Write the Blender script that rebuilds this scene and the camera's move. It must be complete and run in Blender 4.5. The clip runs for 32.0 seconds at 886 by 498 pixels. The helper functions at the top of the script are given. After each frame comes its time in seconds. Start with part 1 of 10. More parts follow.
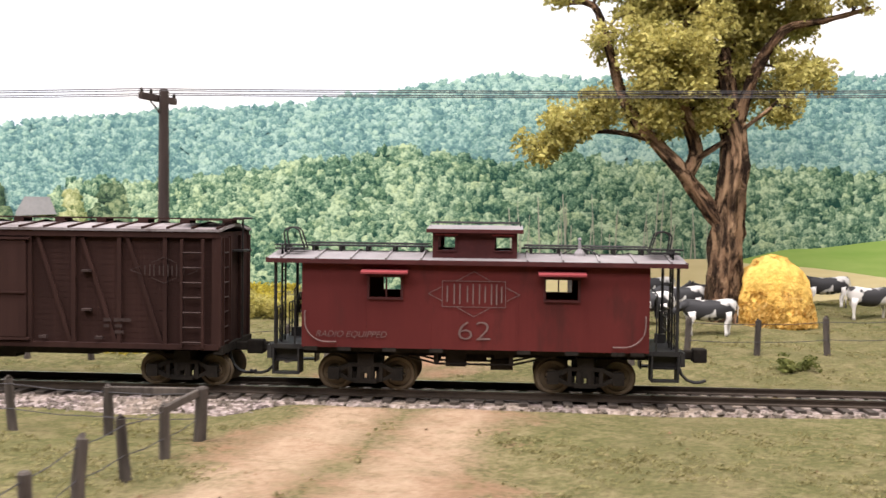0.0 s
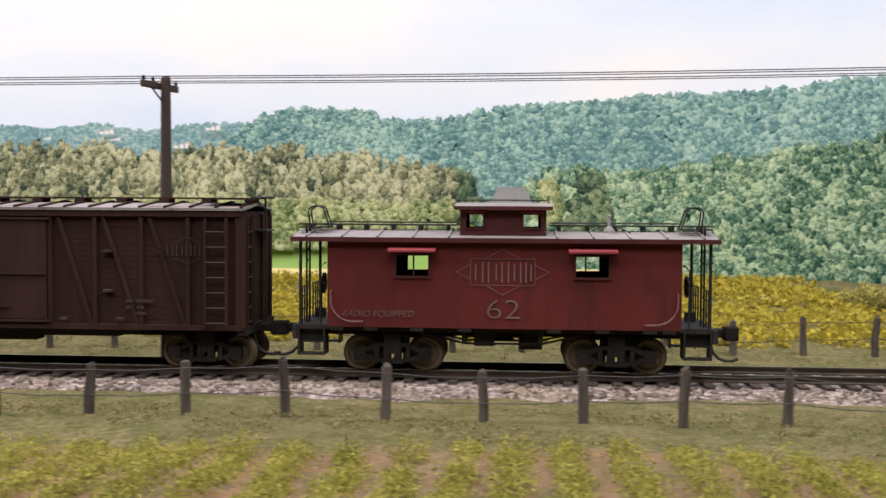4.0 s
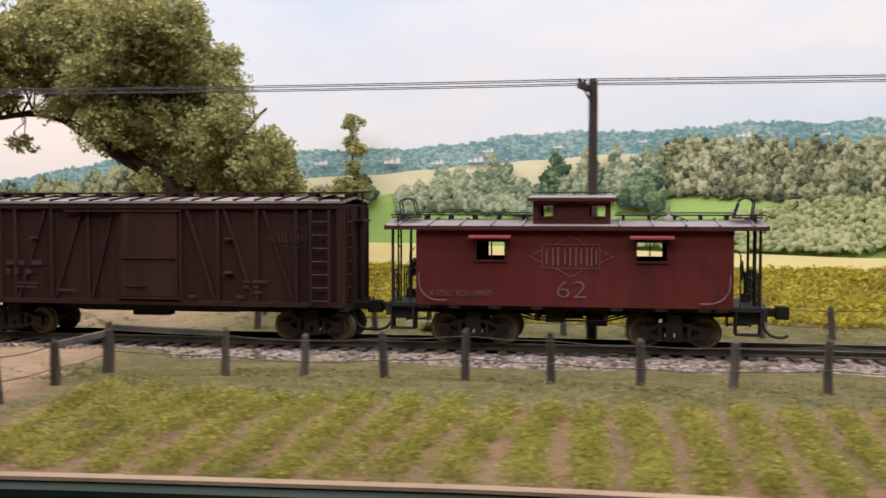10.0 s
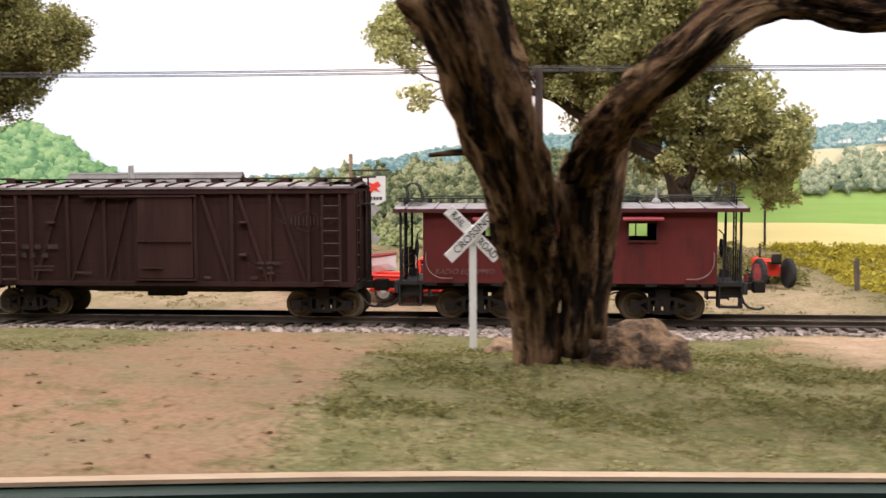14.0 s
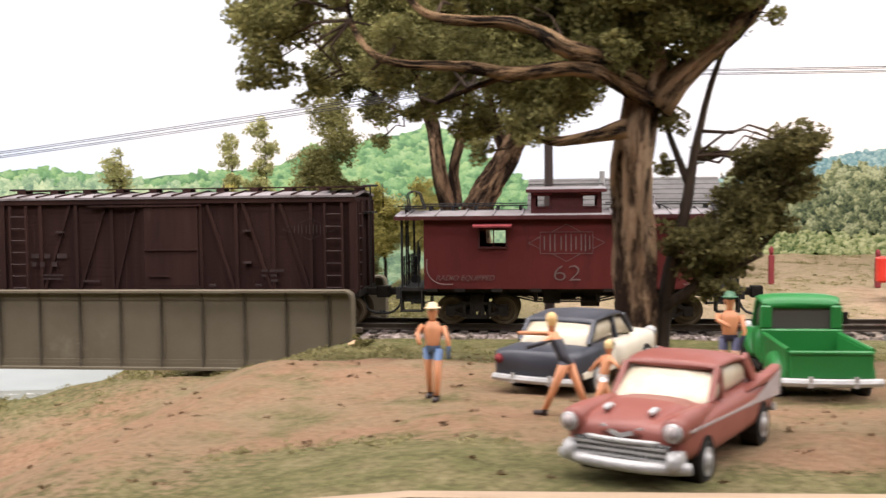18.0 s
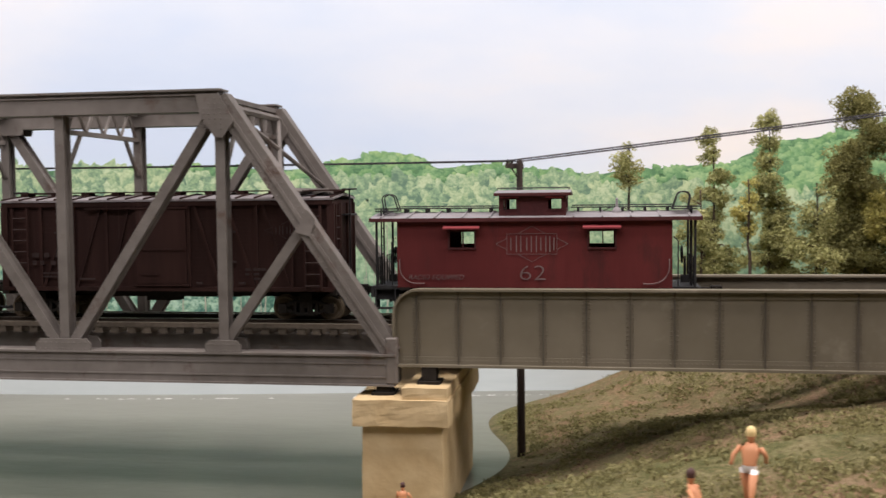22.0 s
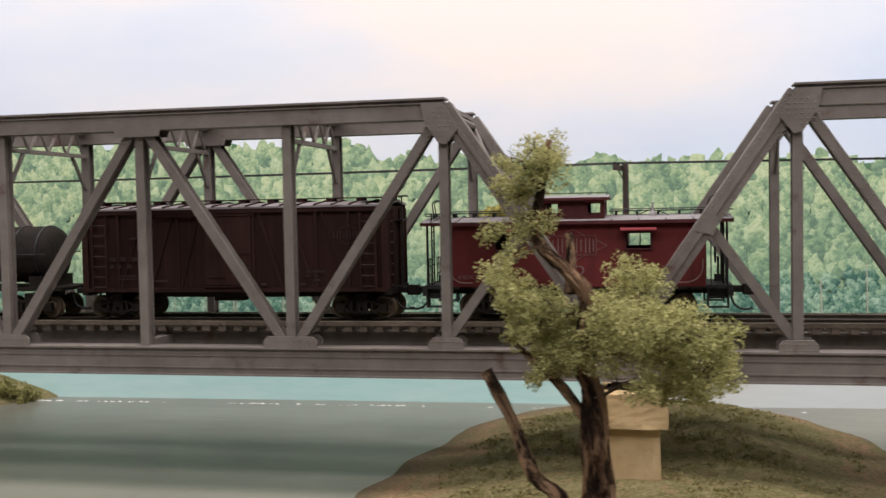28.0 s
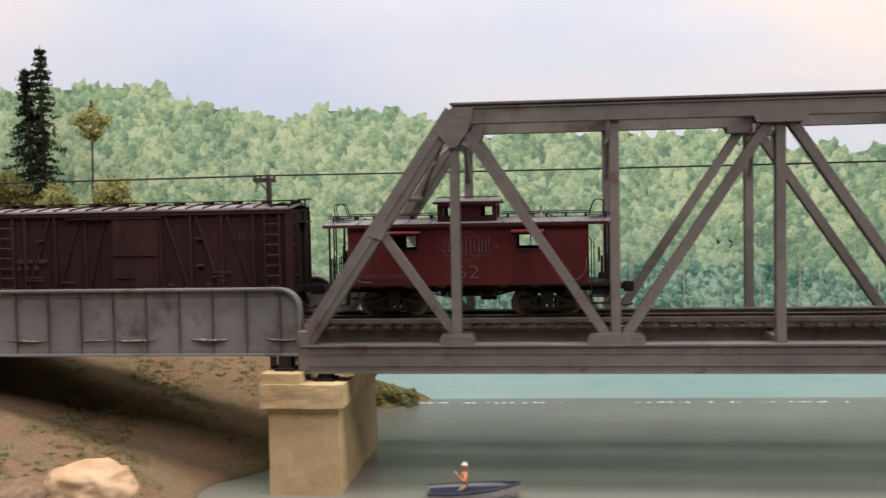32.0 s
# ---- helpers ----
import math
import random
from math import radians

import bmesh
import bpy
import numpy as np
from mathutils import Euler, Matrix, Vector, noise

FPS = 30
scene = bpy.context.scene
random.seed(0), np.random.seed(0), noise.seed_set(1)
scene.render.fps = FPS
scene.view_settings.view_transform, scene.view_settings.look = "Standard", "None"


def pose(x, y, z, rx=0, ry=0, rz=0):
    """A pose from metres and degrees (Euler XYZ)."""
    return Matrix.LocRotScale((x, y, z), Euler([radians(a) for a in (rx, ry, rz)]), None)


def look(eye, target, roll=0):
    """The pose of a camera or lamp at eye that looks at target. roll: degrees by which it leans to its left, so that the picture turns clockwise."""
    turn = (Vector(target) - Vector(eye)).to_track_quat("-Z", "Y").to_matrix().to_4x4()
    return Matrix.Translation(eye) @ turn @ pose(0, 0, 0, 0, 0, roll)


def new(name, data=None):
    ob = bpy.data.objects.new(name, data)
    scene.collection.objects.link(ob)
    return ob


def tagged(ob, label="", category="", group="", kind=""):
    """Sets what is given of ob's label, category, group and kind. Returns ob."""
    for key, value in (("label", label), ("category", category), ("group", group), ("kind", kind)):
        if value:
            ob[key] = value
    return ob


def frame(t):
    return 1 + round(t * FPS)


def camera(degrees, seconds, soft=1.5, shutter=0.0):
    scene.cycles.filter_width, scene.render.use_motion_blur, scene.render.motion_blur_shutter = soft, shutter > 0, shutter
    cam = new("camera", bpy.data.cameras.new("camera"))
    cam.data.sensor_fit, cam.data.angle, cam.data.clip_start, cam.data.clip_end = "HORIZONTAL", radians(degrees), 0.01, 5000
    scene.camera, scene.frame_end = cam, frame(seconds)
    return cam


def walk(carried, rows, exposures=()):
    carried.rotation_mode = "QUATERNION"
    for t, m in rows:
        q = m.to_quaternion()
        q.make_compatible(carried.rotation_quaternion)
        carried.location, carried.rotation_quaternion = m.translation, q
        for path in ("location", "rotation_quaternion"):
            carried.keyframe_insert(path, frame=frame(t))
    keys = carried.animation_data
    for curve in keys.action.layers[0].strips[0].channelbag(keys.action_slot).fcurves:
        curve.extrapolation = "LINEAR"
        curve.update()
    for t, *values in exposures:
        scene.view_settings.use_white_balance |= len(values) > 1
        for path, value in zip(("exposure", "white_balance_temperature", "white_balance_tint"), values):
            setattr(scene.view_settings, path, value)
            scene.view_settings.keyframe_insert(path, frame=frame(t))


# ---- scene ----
cam = camera(47.85, 32.0, soft=1.5, shutter=0.3)
K = 1 / 87  # the scale of the model railway

# seconds, eye, target, roll; in metres of the full-size railway
PATH = [
    (0, (8.31, -27.60, 4.56), (7.61, -17.63, 4.23), 0.69),
    (0.5, (5.33, -28.55, 4.18), (4.69, -18.57, 3.91), 0.75),
    (1, (1.88, -27.52, 4.45), (1.20, -17.55, 4.10), 0.57),
    (1.5, (-1.03, -27.35, 4.34), (-1.68, -17.38, 4.02), 0.68),
    (2, (-4.34, -27.47, 4.39), (-4.96, -17.50, 4.02), 0.40),
    (2.5, (-7.49, -27.63, 4.34), (-8.06, -17.66, 3.96), 0.39),
    (3, (-11.05, -27.45, 4.20), (-11.60, -17.47, 3.83), 0.60),
    (3.5, (-14.47, -27.20, 4.12), (-15.07, -17.23, 3.74), 0.43),
    (5.5, (-25.51, -27.37, 4.06), (-26.40, -17.41, 3.68), 0.50),
    (6, (-28.50, -27.59, 3.99), (-29.41, -17.63, 3.62), 0.44),
    (6.5, (-32.26, -28.25, 4.09), (-33.22, -18.30, 3.70), 0.84),
    (7, (-34.87, -28.02, 4.06), (-35.90, -18.08, 3.67), 0.72),
    (7.5, (-37.23, -28.23, 4.04), (-38.40, -18.31, 3.66), 0.36),
    (8, (-40.69, -28.63, 3.98), (-41.98, -18.72, 3.61), 0.17),
    (8.5, (-42.81, -29.02, 4.03), (-44.18, -19.12, 3.64), 0.22),
    (9, (-46.21, -29.38, 3.92), (-47.68, -19.49, 3.53), 0.21),
    (9.5, (-49.67, -30.08, 3.94), (-51.28, -20.22, 3.53), 0.37),
    (10, (-53.43, -30.56, 3.92), (-55.13, -20.72, 3.51), 0.03),
    (10.5, (-57.56, -30.82, 3.83), (-59.24, -20.97, 3.41), 0.19),
    (11, (-59.22, -31.10, 3.82), (-60.84, -21.24, 3.39), 0.16),
    (11.5, (-62.72, -32.06, 4.02), (-64.26, -22.19, 3.53), 0.14),
    (12, (-66.60, -31.86, 3.85), (-68.07, -21.98, 3.39), -0.15),
    (12.5, (-69.48, -31.92, 4.05), (-70.99, -22.05, 3.55), -0.27),
    (13, (-71.58, -32.30, 3.73), (-73.06, -22.42, 3.27), -0.03),
    (13.5, (-75.84, -32.69, 4.02), (-77.16, -22.79, 3.47), 0.46),
    (14, (-79.89, -32.88, 4.15), (-80.93, -22.95, 3.51), -0.27),
    (14.5, (-83.34, -32.87, 4.11), (-84.37, -22.94, 3.51), -0.96),
    (16.5, (-93.66, -33.55, 4.12), (-94.63, -23.62, 3.53), -0.67),
    (17, (-96.86, -33.37, 3.97), (-97.80, -23.43, 3.45), -1.01),
    (17.5, (-99.77, -33.14, 3.97), (-100.83, -23.21, 3.45), -1.00),
    (18, (-102.78, -33.32, 3.98), (-103.98, -23.40, 3.47), -0.66),
    (18.5, (-105.70, -33.59, 4.07), (-107.04, -23.70, 3.53), -0.84),
    (19, (-107.91, -33.87, 4.13), (-109.31, -23.99, 3.59), -0.76),
    (19.5, (-111.56, -33.70, 4.03), (-113.17, -23.85, 3.50), -0.87),
    (20, (-115.34, -33.98, 4.11), (-116.99, -24.14, 3.57), -0.83),
    (20.5, (-118.25, -33.90, 4.04), (-119.86, -24.05, 3.52), -0.76),
    (21, (-121.78, -34.37, 4.19), (-123.37, -24.52, 3.64), -0.63),
    (21.5, (-122.89, -34.36, 4.23), (-124.46, -24.51, 3.68), -0.42),
    (22, (-125.94, -34.68, 4.11), (-127.49, -24.82, 3.59), -0.62),
    (22.5, (-129.06, -35.14, 4.09), (-130.56, -25.26, 3.59), -0.57),
    (23, (-133.59, -35.67, 4.06), (-135.00, -25.79, 3.58), -0.51),
    (23.5, (-137.06, -35.91, 3.75), (-138.33, -26.00, 3.38), -0.48),
    (24, (-141.02, -36.24, 4.17), (-142.11, -26.31, 3.66), -0.36),
    (24.5, (-145.07, -36.35, 4.25), (-146.18, -26.42, 3.71), -0.29),
    (25, (-149.28, -36.71, 4.16), (-150.57, -26.80, 3.68), -0.45),
    (25.5, (-152.15, -37.08, 4.09), (-153.64, -27.20, 3.58), -0.50),
    (27.5, (-161.90, -36.33, 3.93), (-164.10, -26.59, 3.51), -1.20),
    (28, (-166.03, -37.10, 3.94), (-168.01, -27.31, 3.53), -1.10),
    (28.5, (-169.68, -37.67, 4.04), (-171.42, -27.83, 3.60), -1.12),
    (29, (-172.11, -37.66, 3.99), (-173.86, -27.82, 3.57), -1.04),
    (29.5, (-174.45, -37.87, 4.08), (-176.19, -28.04, 3.64), -1.08),
    (30, (-177.58, -38.26, 4.11), (-179.14, -28.39, 3.67), -1.07),
    (30.5, (-181.66, -38.49, 4.07), (-183.05, -28.60, 3.63), -1.09),
    (31, (-185.65, -38.49, 4.11), (-186.96, -28.59, 3.64), -0.95),
    (31.5, (-188.12, -38.75, 4.08), (-189.30, -28.83, 3.64), -0.89),
    (32, (-192.00, -38.99, 4.25), (-193.14, -29.07, 3.77), -1.14),
]

walk(cam, [(t, look(Vector(e) * K, Vector(p) * K, r)) for t, e, p, r in PATH],
     exposures=[(0, 0.46), (1, 0.32), (2, 0.15), (3.5, -0.1), (6, -0.15), (8, -0.26), (10, -0.3), (11, -0.17), (12, -0.13), (13, 0.2), (14, 0.2), (16.5, -0.2), (17, -0.16), (18, 0.28), (19, 0.12), (20, -0.17), (24, -0.2), (28, -0.2), (32, -0.24)])

# The room is lit by long fluorescent strips over the layout's front edge and a weaker one in mid-room.
world = bpy.data.worlds.new("room_dark")
world.use_nodes = True
world.node_tree.nodes["Background"].inputs["Color"].default_value = (0.9, 0.95, 1, 1)
world.node_tree.nodes["Background"].inputs["Strength"].default_value = 0.035
scene.world = world


def strip_light(x, y, z, tx, ty, tz, long, wide, watts, colour):
    la = bpy.data.lights.new("strip_light", "AREA")
    la.shape, la.size, la.size_y, la.energy, la.color = "RECTANGLE", long, wide, watts, colour
    ob = new("strip_light", la)
    ob.matrix_basis = look(Vector((x, y, z)) * K, Vector((tx, ty, tz)) * K)
    tagged(ob, "long fluorescent strip under the ceiling", "light")
    return ob


strip_light(-95, -13, 62, -95, 0, 0, 4.4, 0.25, 34, (1.0, 0.935, 0.925))
strip_light(-95, -80, 95, -95, 0, 3, 4.0, 0.5, 30, (1.0, 0.945, 0.985))

# ---- kit: all lengths below are those of the full-size railway, laid down at 1:87 ----
def rnd(a, b):
    return random.uniform(a, b)


def bx(bm, x0, x1, y0, y1, z0, z1):
    v = [bm.verts.new((x, y, z)) for z in (z0, z1) for y in (y0, y1) for x in (x0, x1)]
    for f in ((0, 2, 3, 1), (4, 5, 7, 6), (0, 1, 5, 4), (2, 6, 7, 3), (0, 4, 6, 2), (1, 3, 7, 5)):
        bm.faces.new([v[i] for i in f])
    return v


def ring(bm, c, d, r, seg, up=None, sy=1.0):
    d = Vector(d).normalized()
    u = Vector(up) if up else (Vector((0, 0, 1)) if abs(d.z) < 0.9 else Vector((1, 0, 0)))
    a = d.cross(u).normalized()
    b = a.cross(d).normalized()
    return [bm.verts.new(Vector(c) + a * r * math.cos(2 * math.pi * i / seg) + b * r * sy * math.sin(2 * math.pi * i / seg)) for i in range(seg)]


def bridge(bm, r0, r1):
    n = len(r0)
    for i in range(n):
        bm.faces.new((r0[i], r0[(i + 1) % n], r1[(i + 1) % n], r1[i]))


def cyl(bm, p, q, r, r2=None, seg=8, caps=True):
    d = Vector(q) - Vector(p)
    a, b = ring(bm, p, d, r, seg), ring(bm, q, d, r if r2 is None else r2, seg)
    bridge(bm, a, b)
    if caps:
        bm.faces.new(a[::-1])
        bm.faces.new(b)


def tube(bm, pts, radii, seg=7, lump=0.0):
    """A tapering limb along points."""
    last = None
    for i, p in enumerate(pts):
        d = Vector(pts[min(i + 1, len(pts) - 1)]) - Vector(pts[max(i - 1, 0)])
        rg = ring(bm, p, d, radii[i], seg)
        if lump:
            for v in rg:
                o = v.co - Vector(p)
                v.co = Vector(p) + o * (1 + lump * noise.noise(v.co * 1.3 / max(radii[0], 0.05)))
        if last:
            bridge(bm, last, rg)
        else:
            bm.faces.new(rg[::-1])
        last = rg
    bm.faces.new(last)


def lathe(bm, prof, seg=14, m=None):
    """prof: (radius, z) pairs round the z axis, through m."""
    m = m or Matrix()
    last = None
    for r, z in prof:
        rg = [bm.verts.new(m @ Vector((max(r, 1e-4) * math.cos(2 * math.pi * i / seg), max(r, 1e-4) * math.sin(2 * math.pi * i / seg), z))) for i in range(seg)]
        if last:
            bridge(bm, last, rg)
        else:
            bm.faces.new(rg[::-1])
        last = rg
    bm.faces.new(last)


def prism(bm, pts, y0, y1):
    """A shape in x and z drawn out along y."""
    a = [bm.verts.new((x, y0, z)) for x, z in pts]
    b = [bm.verts.new((x, y1, z)) for x, z in pts]
    bridge(bm, a, b)
    bm.faces.new(a[::-1])
    bm.faces.new(b)


def beam(bm, p, q, w, d):
    """A square bar from p to q: w across in the plane of x and z, d deep in y."""
    p, q = Vector(p), Vector(q)
    t = (q - p).normalized()
    side = Vector((0, 1, 0)) if abs(t.y) < 0.9 else Vector((1, 0, 0))
    n = t.cross(side).normalized()
    s = t.cross(n).normalized()
    r = []
    for c in (p, q):
        r.append([bm.verts.new(c + n * a * w / 2 + s * b * d / 2) for a, b in ((-1, -1), (1, -1), (1, 1), (-1, 1))])
    bridge(bm, *r)
    bm.faces.new(r[0][::-1])
    bm.faces.new(r[1])


def mesh_of(name, bm, mat, smooth=False, soften=0.0):
    if soften:
        bmesh.ops.bevel(bm, geom=[e for e in bm.edges], offset=soften, segments=1, affect="EDGES", clamp_overlap=True)
    bmesh.ops.recalc_face_normals(bm, faces=bm.faces)
    bm.transform(Matrix.Scale(K, 4))
    me = bpy.data.meshes.new(name)
    bm.to_mesh(me)
    bm.free()
    me.materials.append(mat)
    if smooth:
        me.polygons.foreach_set("use_smooth", [True] * len(me.polygons))
    return me


def part(name, bm, mat, parent=None, label="", smooth=False, soften=0.0, at=None):
    """Links a bmesh as one mesh under a thing or under a part, or by itself."""
    ob = new(name, mesh_of(name, bm, mat, smooth, soften))
    ob.parent = parent
    if at:
        ob.location = Vector(at) * K
    return tagged(ob, label)


def raw(name, verts, faces, mat, parent=None, smooth=False):
    """The same from plain lists or arrays, for large meshes."""
    me = bpy.data.meshes.new(name)
    me.from_pydata((np.asarray(verts, float) * K).tolist(), [], faces if isinstance(faces, list) else faces.tolist())
    me.materials.append(mat)
    if smooth:
        me.polygons.foreach_set("use_smooth", [True] * len(me.polygons))
    ob = new(name, me)
    ob.parent = parent
    return ob


def thing(name, label, category, x=0, y=0, z=0, rz=0, group="", kind=""):
    ob = new(name)
    ob.empty_display_size = 0.01
    ob.matrix_basis = spot(x, y, z, rz)
    return tagged(ob, label, category, group, kind)


def spot(x, y, z, rz=0, rx=0, ry=0):
    return pose(x * K, y * K, z * K, rx, ry, rz)


def share(ob, parent, x, y, z, rz=0, ry=0):
    """Another piece on the same mesh."""
    o = new(ob.name.split(".")[0], ob.data)
    o.parent = parent
    o.matrix_basis = spot(x, y, z, rz, 0, ry)
    return o


def words(name, text, size, mat, parent, m, label="", squeeze=1.0, proud=0.004, thin=0.0, slant=0.0):
    """Lettering as flat mesh: x along the text, z up after m."""
    cu = bpy.data.curves.new(name, "FONT")
    cu.body, cu.size, cu.align_x, cu.align_y, cu.extrude, cu.offset, cu.shear = text, size, "CENTER", "CENTER", proud, -thin * size, slant
    tmp = bpy.data.objects.new(name, cu)
    me = bpy.data.meshes.new_from_object(tmp)
    bpy.data.objects.remove(tmp)
    me.transform(Matrix.Scale(K, 4) @ m @ Matrix.Rotation(radians(90), 4, "X") @ Matrix.Diagonal((squeeze, 1, 1, 1)))
    me.materials.append(mat)
    ob = new(name, me)
    ob.parent = parent
    return tagged(ob, label)


def line(bm, pts, r, seg=5):
    tube(bm, pts, [r] * len(pts), seg)

# ---- materials ----
def nodes_of(name):
    m = bpy.data.materials.new(name)
    m.use_nodes = True
    nt = m.node_tree
    return m, nt, nt.nodes["Principled BSDF"]


def nd(nt, kind, **kw):
    n = nt.nodes.new(kind)
    for k, v in kw.items():
        if k in n.inputs:
            n.inputs[k].default_value = v
    return n


def ramp(nt, src, stops, smooth=False):
    r = nt.nodes.new("ShaderNodeValToRGB")
    el = r.color_ramp.elements
    while len(el) < len(stops):
        el.new(0.5)
    for e, (p, c) in zip(el, stops):
        e.position, e.color = p, (*c, 1) if len(c) == 3 else c
    if smooth:
        r.color_ramp.interpolation = "EASE"
    nt.links.new(src, r.inputs["Fac"])
    return r.outputs["Color"]


def coords(nt, stretch=(1, 1, 1)):
    c = nt.nodes.new("ShaderNodeTexCoord")
    mp = nt.nodes.new("ShaderNodeMapping")
    mp.inputs["Scale"].default_value = [s / K for s in stretch]
    nt.links.new(c.outputs["Object"], mp.inputs["Vector"])
    return mp.outputs["Vector"]


def noise_of(nt, vec, scale, detail=4.0, rough=0.55, warp=0.0):
    n = nd(nt, "ShaderNodeTexNoise", Scale=scale, Detail=detail, Roughness=rough, Distortion=warp)
    nt.links.new(vec, n.inputs["Vector"])
    return n.outputs["Fac"]


def mix(nt, fac, a, b, how="MIX"):
    m = nt.nodes.new("ShaderNodeMix")
    m.data_type, m.blend_type = "RGBA", how
    for sock, val in ((m.inputs["Factor"], fac), (m.inputs["A"], a), (m.inputs["B"], b)):
        if isinstance(val, (int, float)):
            sock.default_value = val
        elif isinstance(val, tuple):
            sock.default_value = (*val, 1) if len(val) == 3 else val
        else:
            nt.links.new(val, sock)
    return m.outputs["Result"]


def bumped(nt, bsdf, height, depth, strength=1.0):
    b = nd(nt, "ShaderNodeBump", Strength=strength, Distance=depth * K)
    nt.links.new(height, b.inputs["Height"])
    nt.links.new(b.outputs["Normal"], bsdf.inputs["Normal"])


def surface(name, dark, light, rough=0.8, metal=0.0, grain=6.0, wear=None, stretch=(1, 1, 1), bump=0.02, island=0.0, spec=0.3, worn_at=0.62):
    """A plain real-world surface: two colours in fine grain and large blotches, wear on top, fine relief."""
    m, nt, b = nodes_of(name)
    v = coords(nt, stretch)
    fine, large = noise_of(nt, v, grain, 6), noise_of(nt, v, grain * 0.13, 3)
    c = ramp(nt, fine, [(0.3, dark), (0.7, light)])
    c = mix(nt, 0.55, c, ramp(nt, large, [(0.35, dark), (0.65, light)]))
    if wear:
        w = noise_of(nt, v, grain * 0.4, 8, 0.7)
        c = mix(nt, ramp(nt, w, [(worn_at - 0.06, (0, 0, 0)), (worn_at + 0.06, (1, 1, 1))]), c, wear)
    if island:
        info = nt.nodes.new("ShaderNodeObjectInfo")
        hsv = nt.nodes.new("ShaderNodeHueSaturation")
        mr = nd(nt, "ShaderNodeMapRange")
        mr.inputs["To Min"].default_value, mr.inputs["To Max"].default_value = 1 - island, 1 + island
        nt.links.new(info.outputs["Random"], mr.inputs["Value"])
        nt.links.new(mr.outputs["Result"], hsv.inputs["Value"])
        nt.links.new(c, hsv.inputs["Color"])
        c = hsv.outputs["Color"]
    nt.links.new(c, b.inputs["Base Color"])
    rr = nd(nt, "ShaderNodeMapRange")
    rr.inputs["To Min"].default_value, rr.inputs["To Max"].default_value = max(0.02, rough - 0.1), min(1, rough + 0.1)
    nt.links.new(large, rr.inputs["Value"])
    nt.links.new(rr.outputs["Result"], b.inputs["Roughness"])
    b.inputs["Metallic"].default_value = metal
    b.inputs["Specular IOR Level"].default_value = spec
    if bump:
        bumped(nt, b, fine, bump)
    return m


def leafy(name, dark, mid, light, soft=0.0):
    """Foliage: colour varies from leaf to leaf and over the crown."""
    m, nt, b = nodes_of(name)
    v = coords(nt)
    geo = nt.nodes.new("ShaderNodeNewGeometry")
    c = ramp(nt, geo.outputs["Random Per Island"], [(0.0, dark), (0.45, mid), (1.0, light)])
    c = mix(nt, 0.35, c, ramp(nt, noise_of(nt, v, 0.9, 3), [(0.35, dark), (0.65, light)]))
    nt.links.new(c, b.inputs["Base Color"])
    b.inputs["Roughness"].default_value = 0.85
    b.inputs["Specular IOR Level"].default_value = 0.15
    # thin flock lets some light through
    tr = nt.nodes.new("ShaderNodeBsdfTranslucent")
    nt.links.new(c, tr.inputs["Color"])
    sh = nt.nodes.new("ShaderNodeMixShader")
    sh.inputs["Fac"].default_value = 0.4
    nt.links.new(b.outputs[0], sh.inputs[1])
    nt.links.new(tr.outputs[0], sh.inputs[2])
    nt.links.new(sh.outputs[0], nt.nodes["Material Output"].inputs["Surface"])
    return m


def bark_of(name, dark, mid, light, size):
    """Deeply furrowed bark: dark cracks between long ragged ridges, bare pale streaks here and there."""
    m, nt, b = nodes_of(name)
    at = nt.nodes.new("ShaderNodeAttribute")
    at.attribute_name = "along"

    def grain(sx, sz):
        k = nt.nodes.new("ShaderNodeVectorMath")
        k.operation = "MULTIPLY"
        nt.links.new(at.outputs["Vector"], k.inputs[0])
        k.inputs[1].default_value = (sx, sx, sz)
        return k.outputs[0]

    v = grain(size, size * 0.24)
    warp = nt.nodes.new("ShaderNodeVectorMath")
    warp.operation = "MULTIPLY_ADD"
    nz = nd(nt, "ShaderNodeTexNoise", Scale=0.6, Detail=5.0)
    nt.links.new(v, nz.inputs["Vector"])
    nt.links.new(nz.outputs["Color"], warp.inputs[0])
    warp.inputs[1].default_value = (1.8, 1.8, 1.8)
    nt.links.new(v, warp.inputs[2])
    w = warp.outputs[0]
    fine = noise_of(nt, w, 2.6, 9, 0.75)
    crack = ramp(nt, noise_of(nt, w, 1.3, 6, 0.65), [(0.42, (0.0, 0.0, 0.0)), (0.53, (1, 1, 1))])
    c = ramp(nt, fine, [(0.32, dark), (0.5, mid), (0.72, light)])
    streak = noise_of(nt, grain(size * 0.4, size * 0.05), 1.0, 4)
    c = mix(nt, ramp(nt, streak, [(0.48, (0, 0, 0)), (0.62, (0.7, 0.7, 0.7))]), c, light)
    c = mix(nt, crack, dark, c)
    grime = noise_of(nt, grain(size * 0.12, size * 0.05), 1.0, 3)
    c = mix(nt, ramp(nt, grime, [(0.42, (0.55, 0.55, 0.55)), (0.56, (0, 0, 0))]), c, mix(nt, 1.0, c, (0.45, 0.4, 0.37), "MULTIPLY"))
    nt.links.new(c, b.inputs["Base Color"])
    b.inputs["Roughness"].default_value = 0.95
    b.inputs["Specular IOR Level"].default_value = 0.15
    h = nt.nodes.new("ShaderNodeMath")
    h.operation = "ADD"
    nt.links.new(crack, h.inputs[0])
    nt.links.new(fine, h.inputs[1])
    bumped(nt, b, h.outputs[0], 0.34)
    return m


MAT = {}


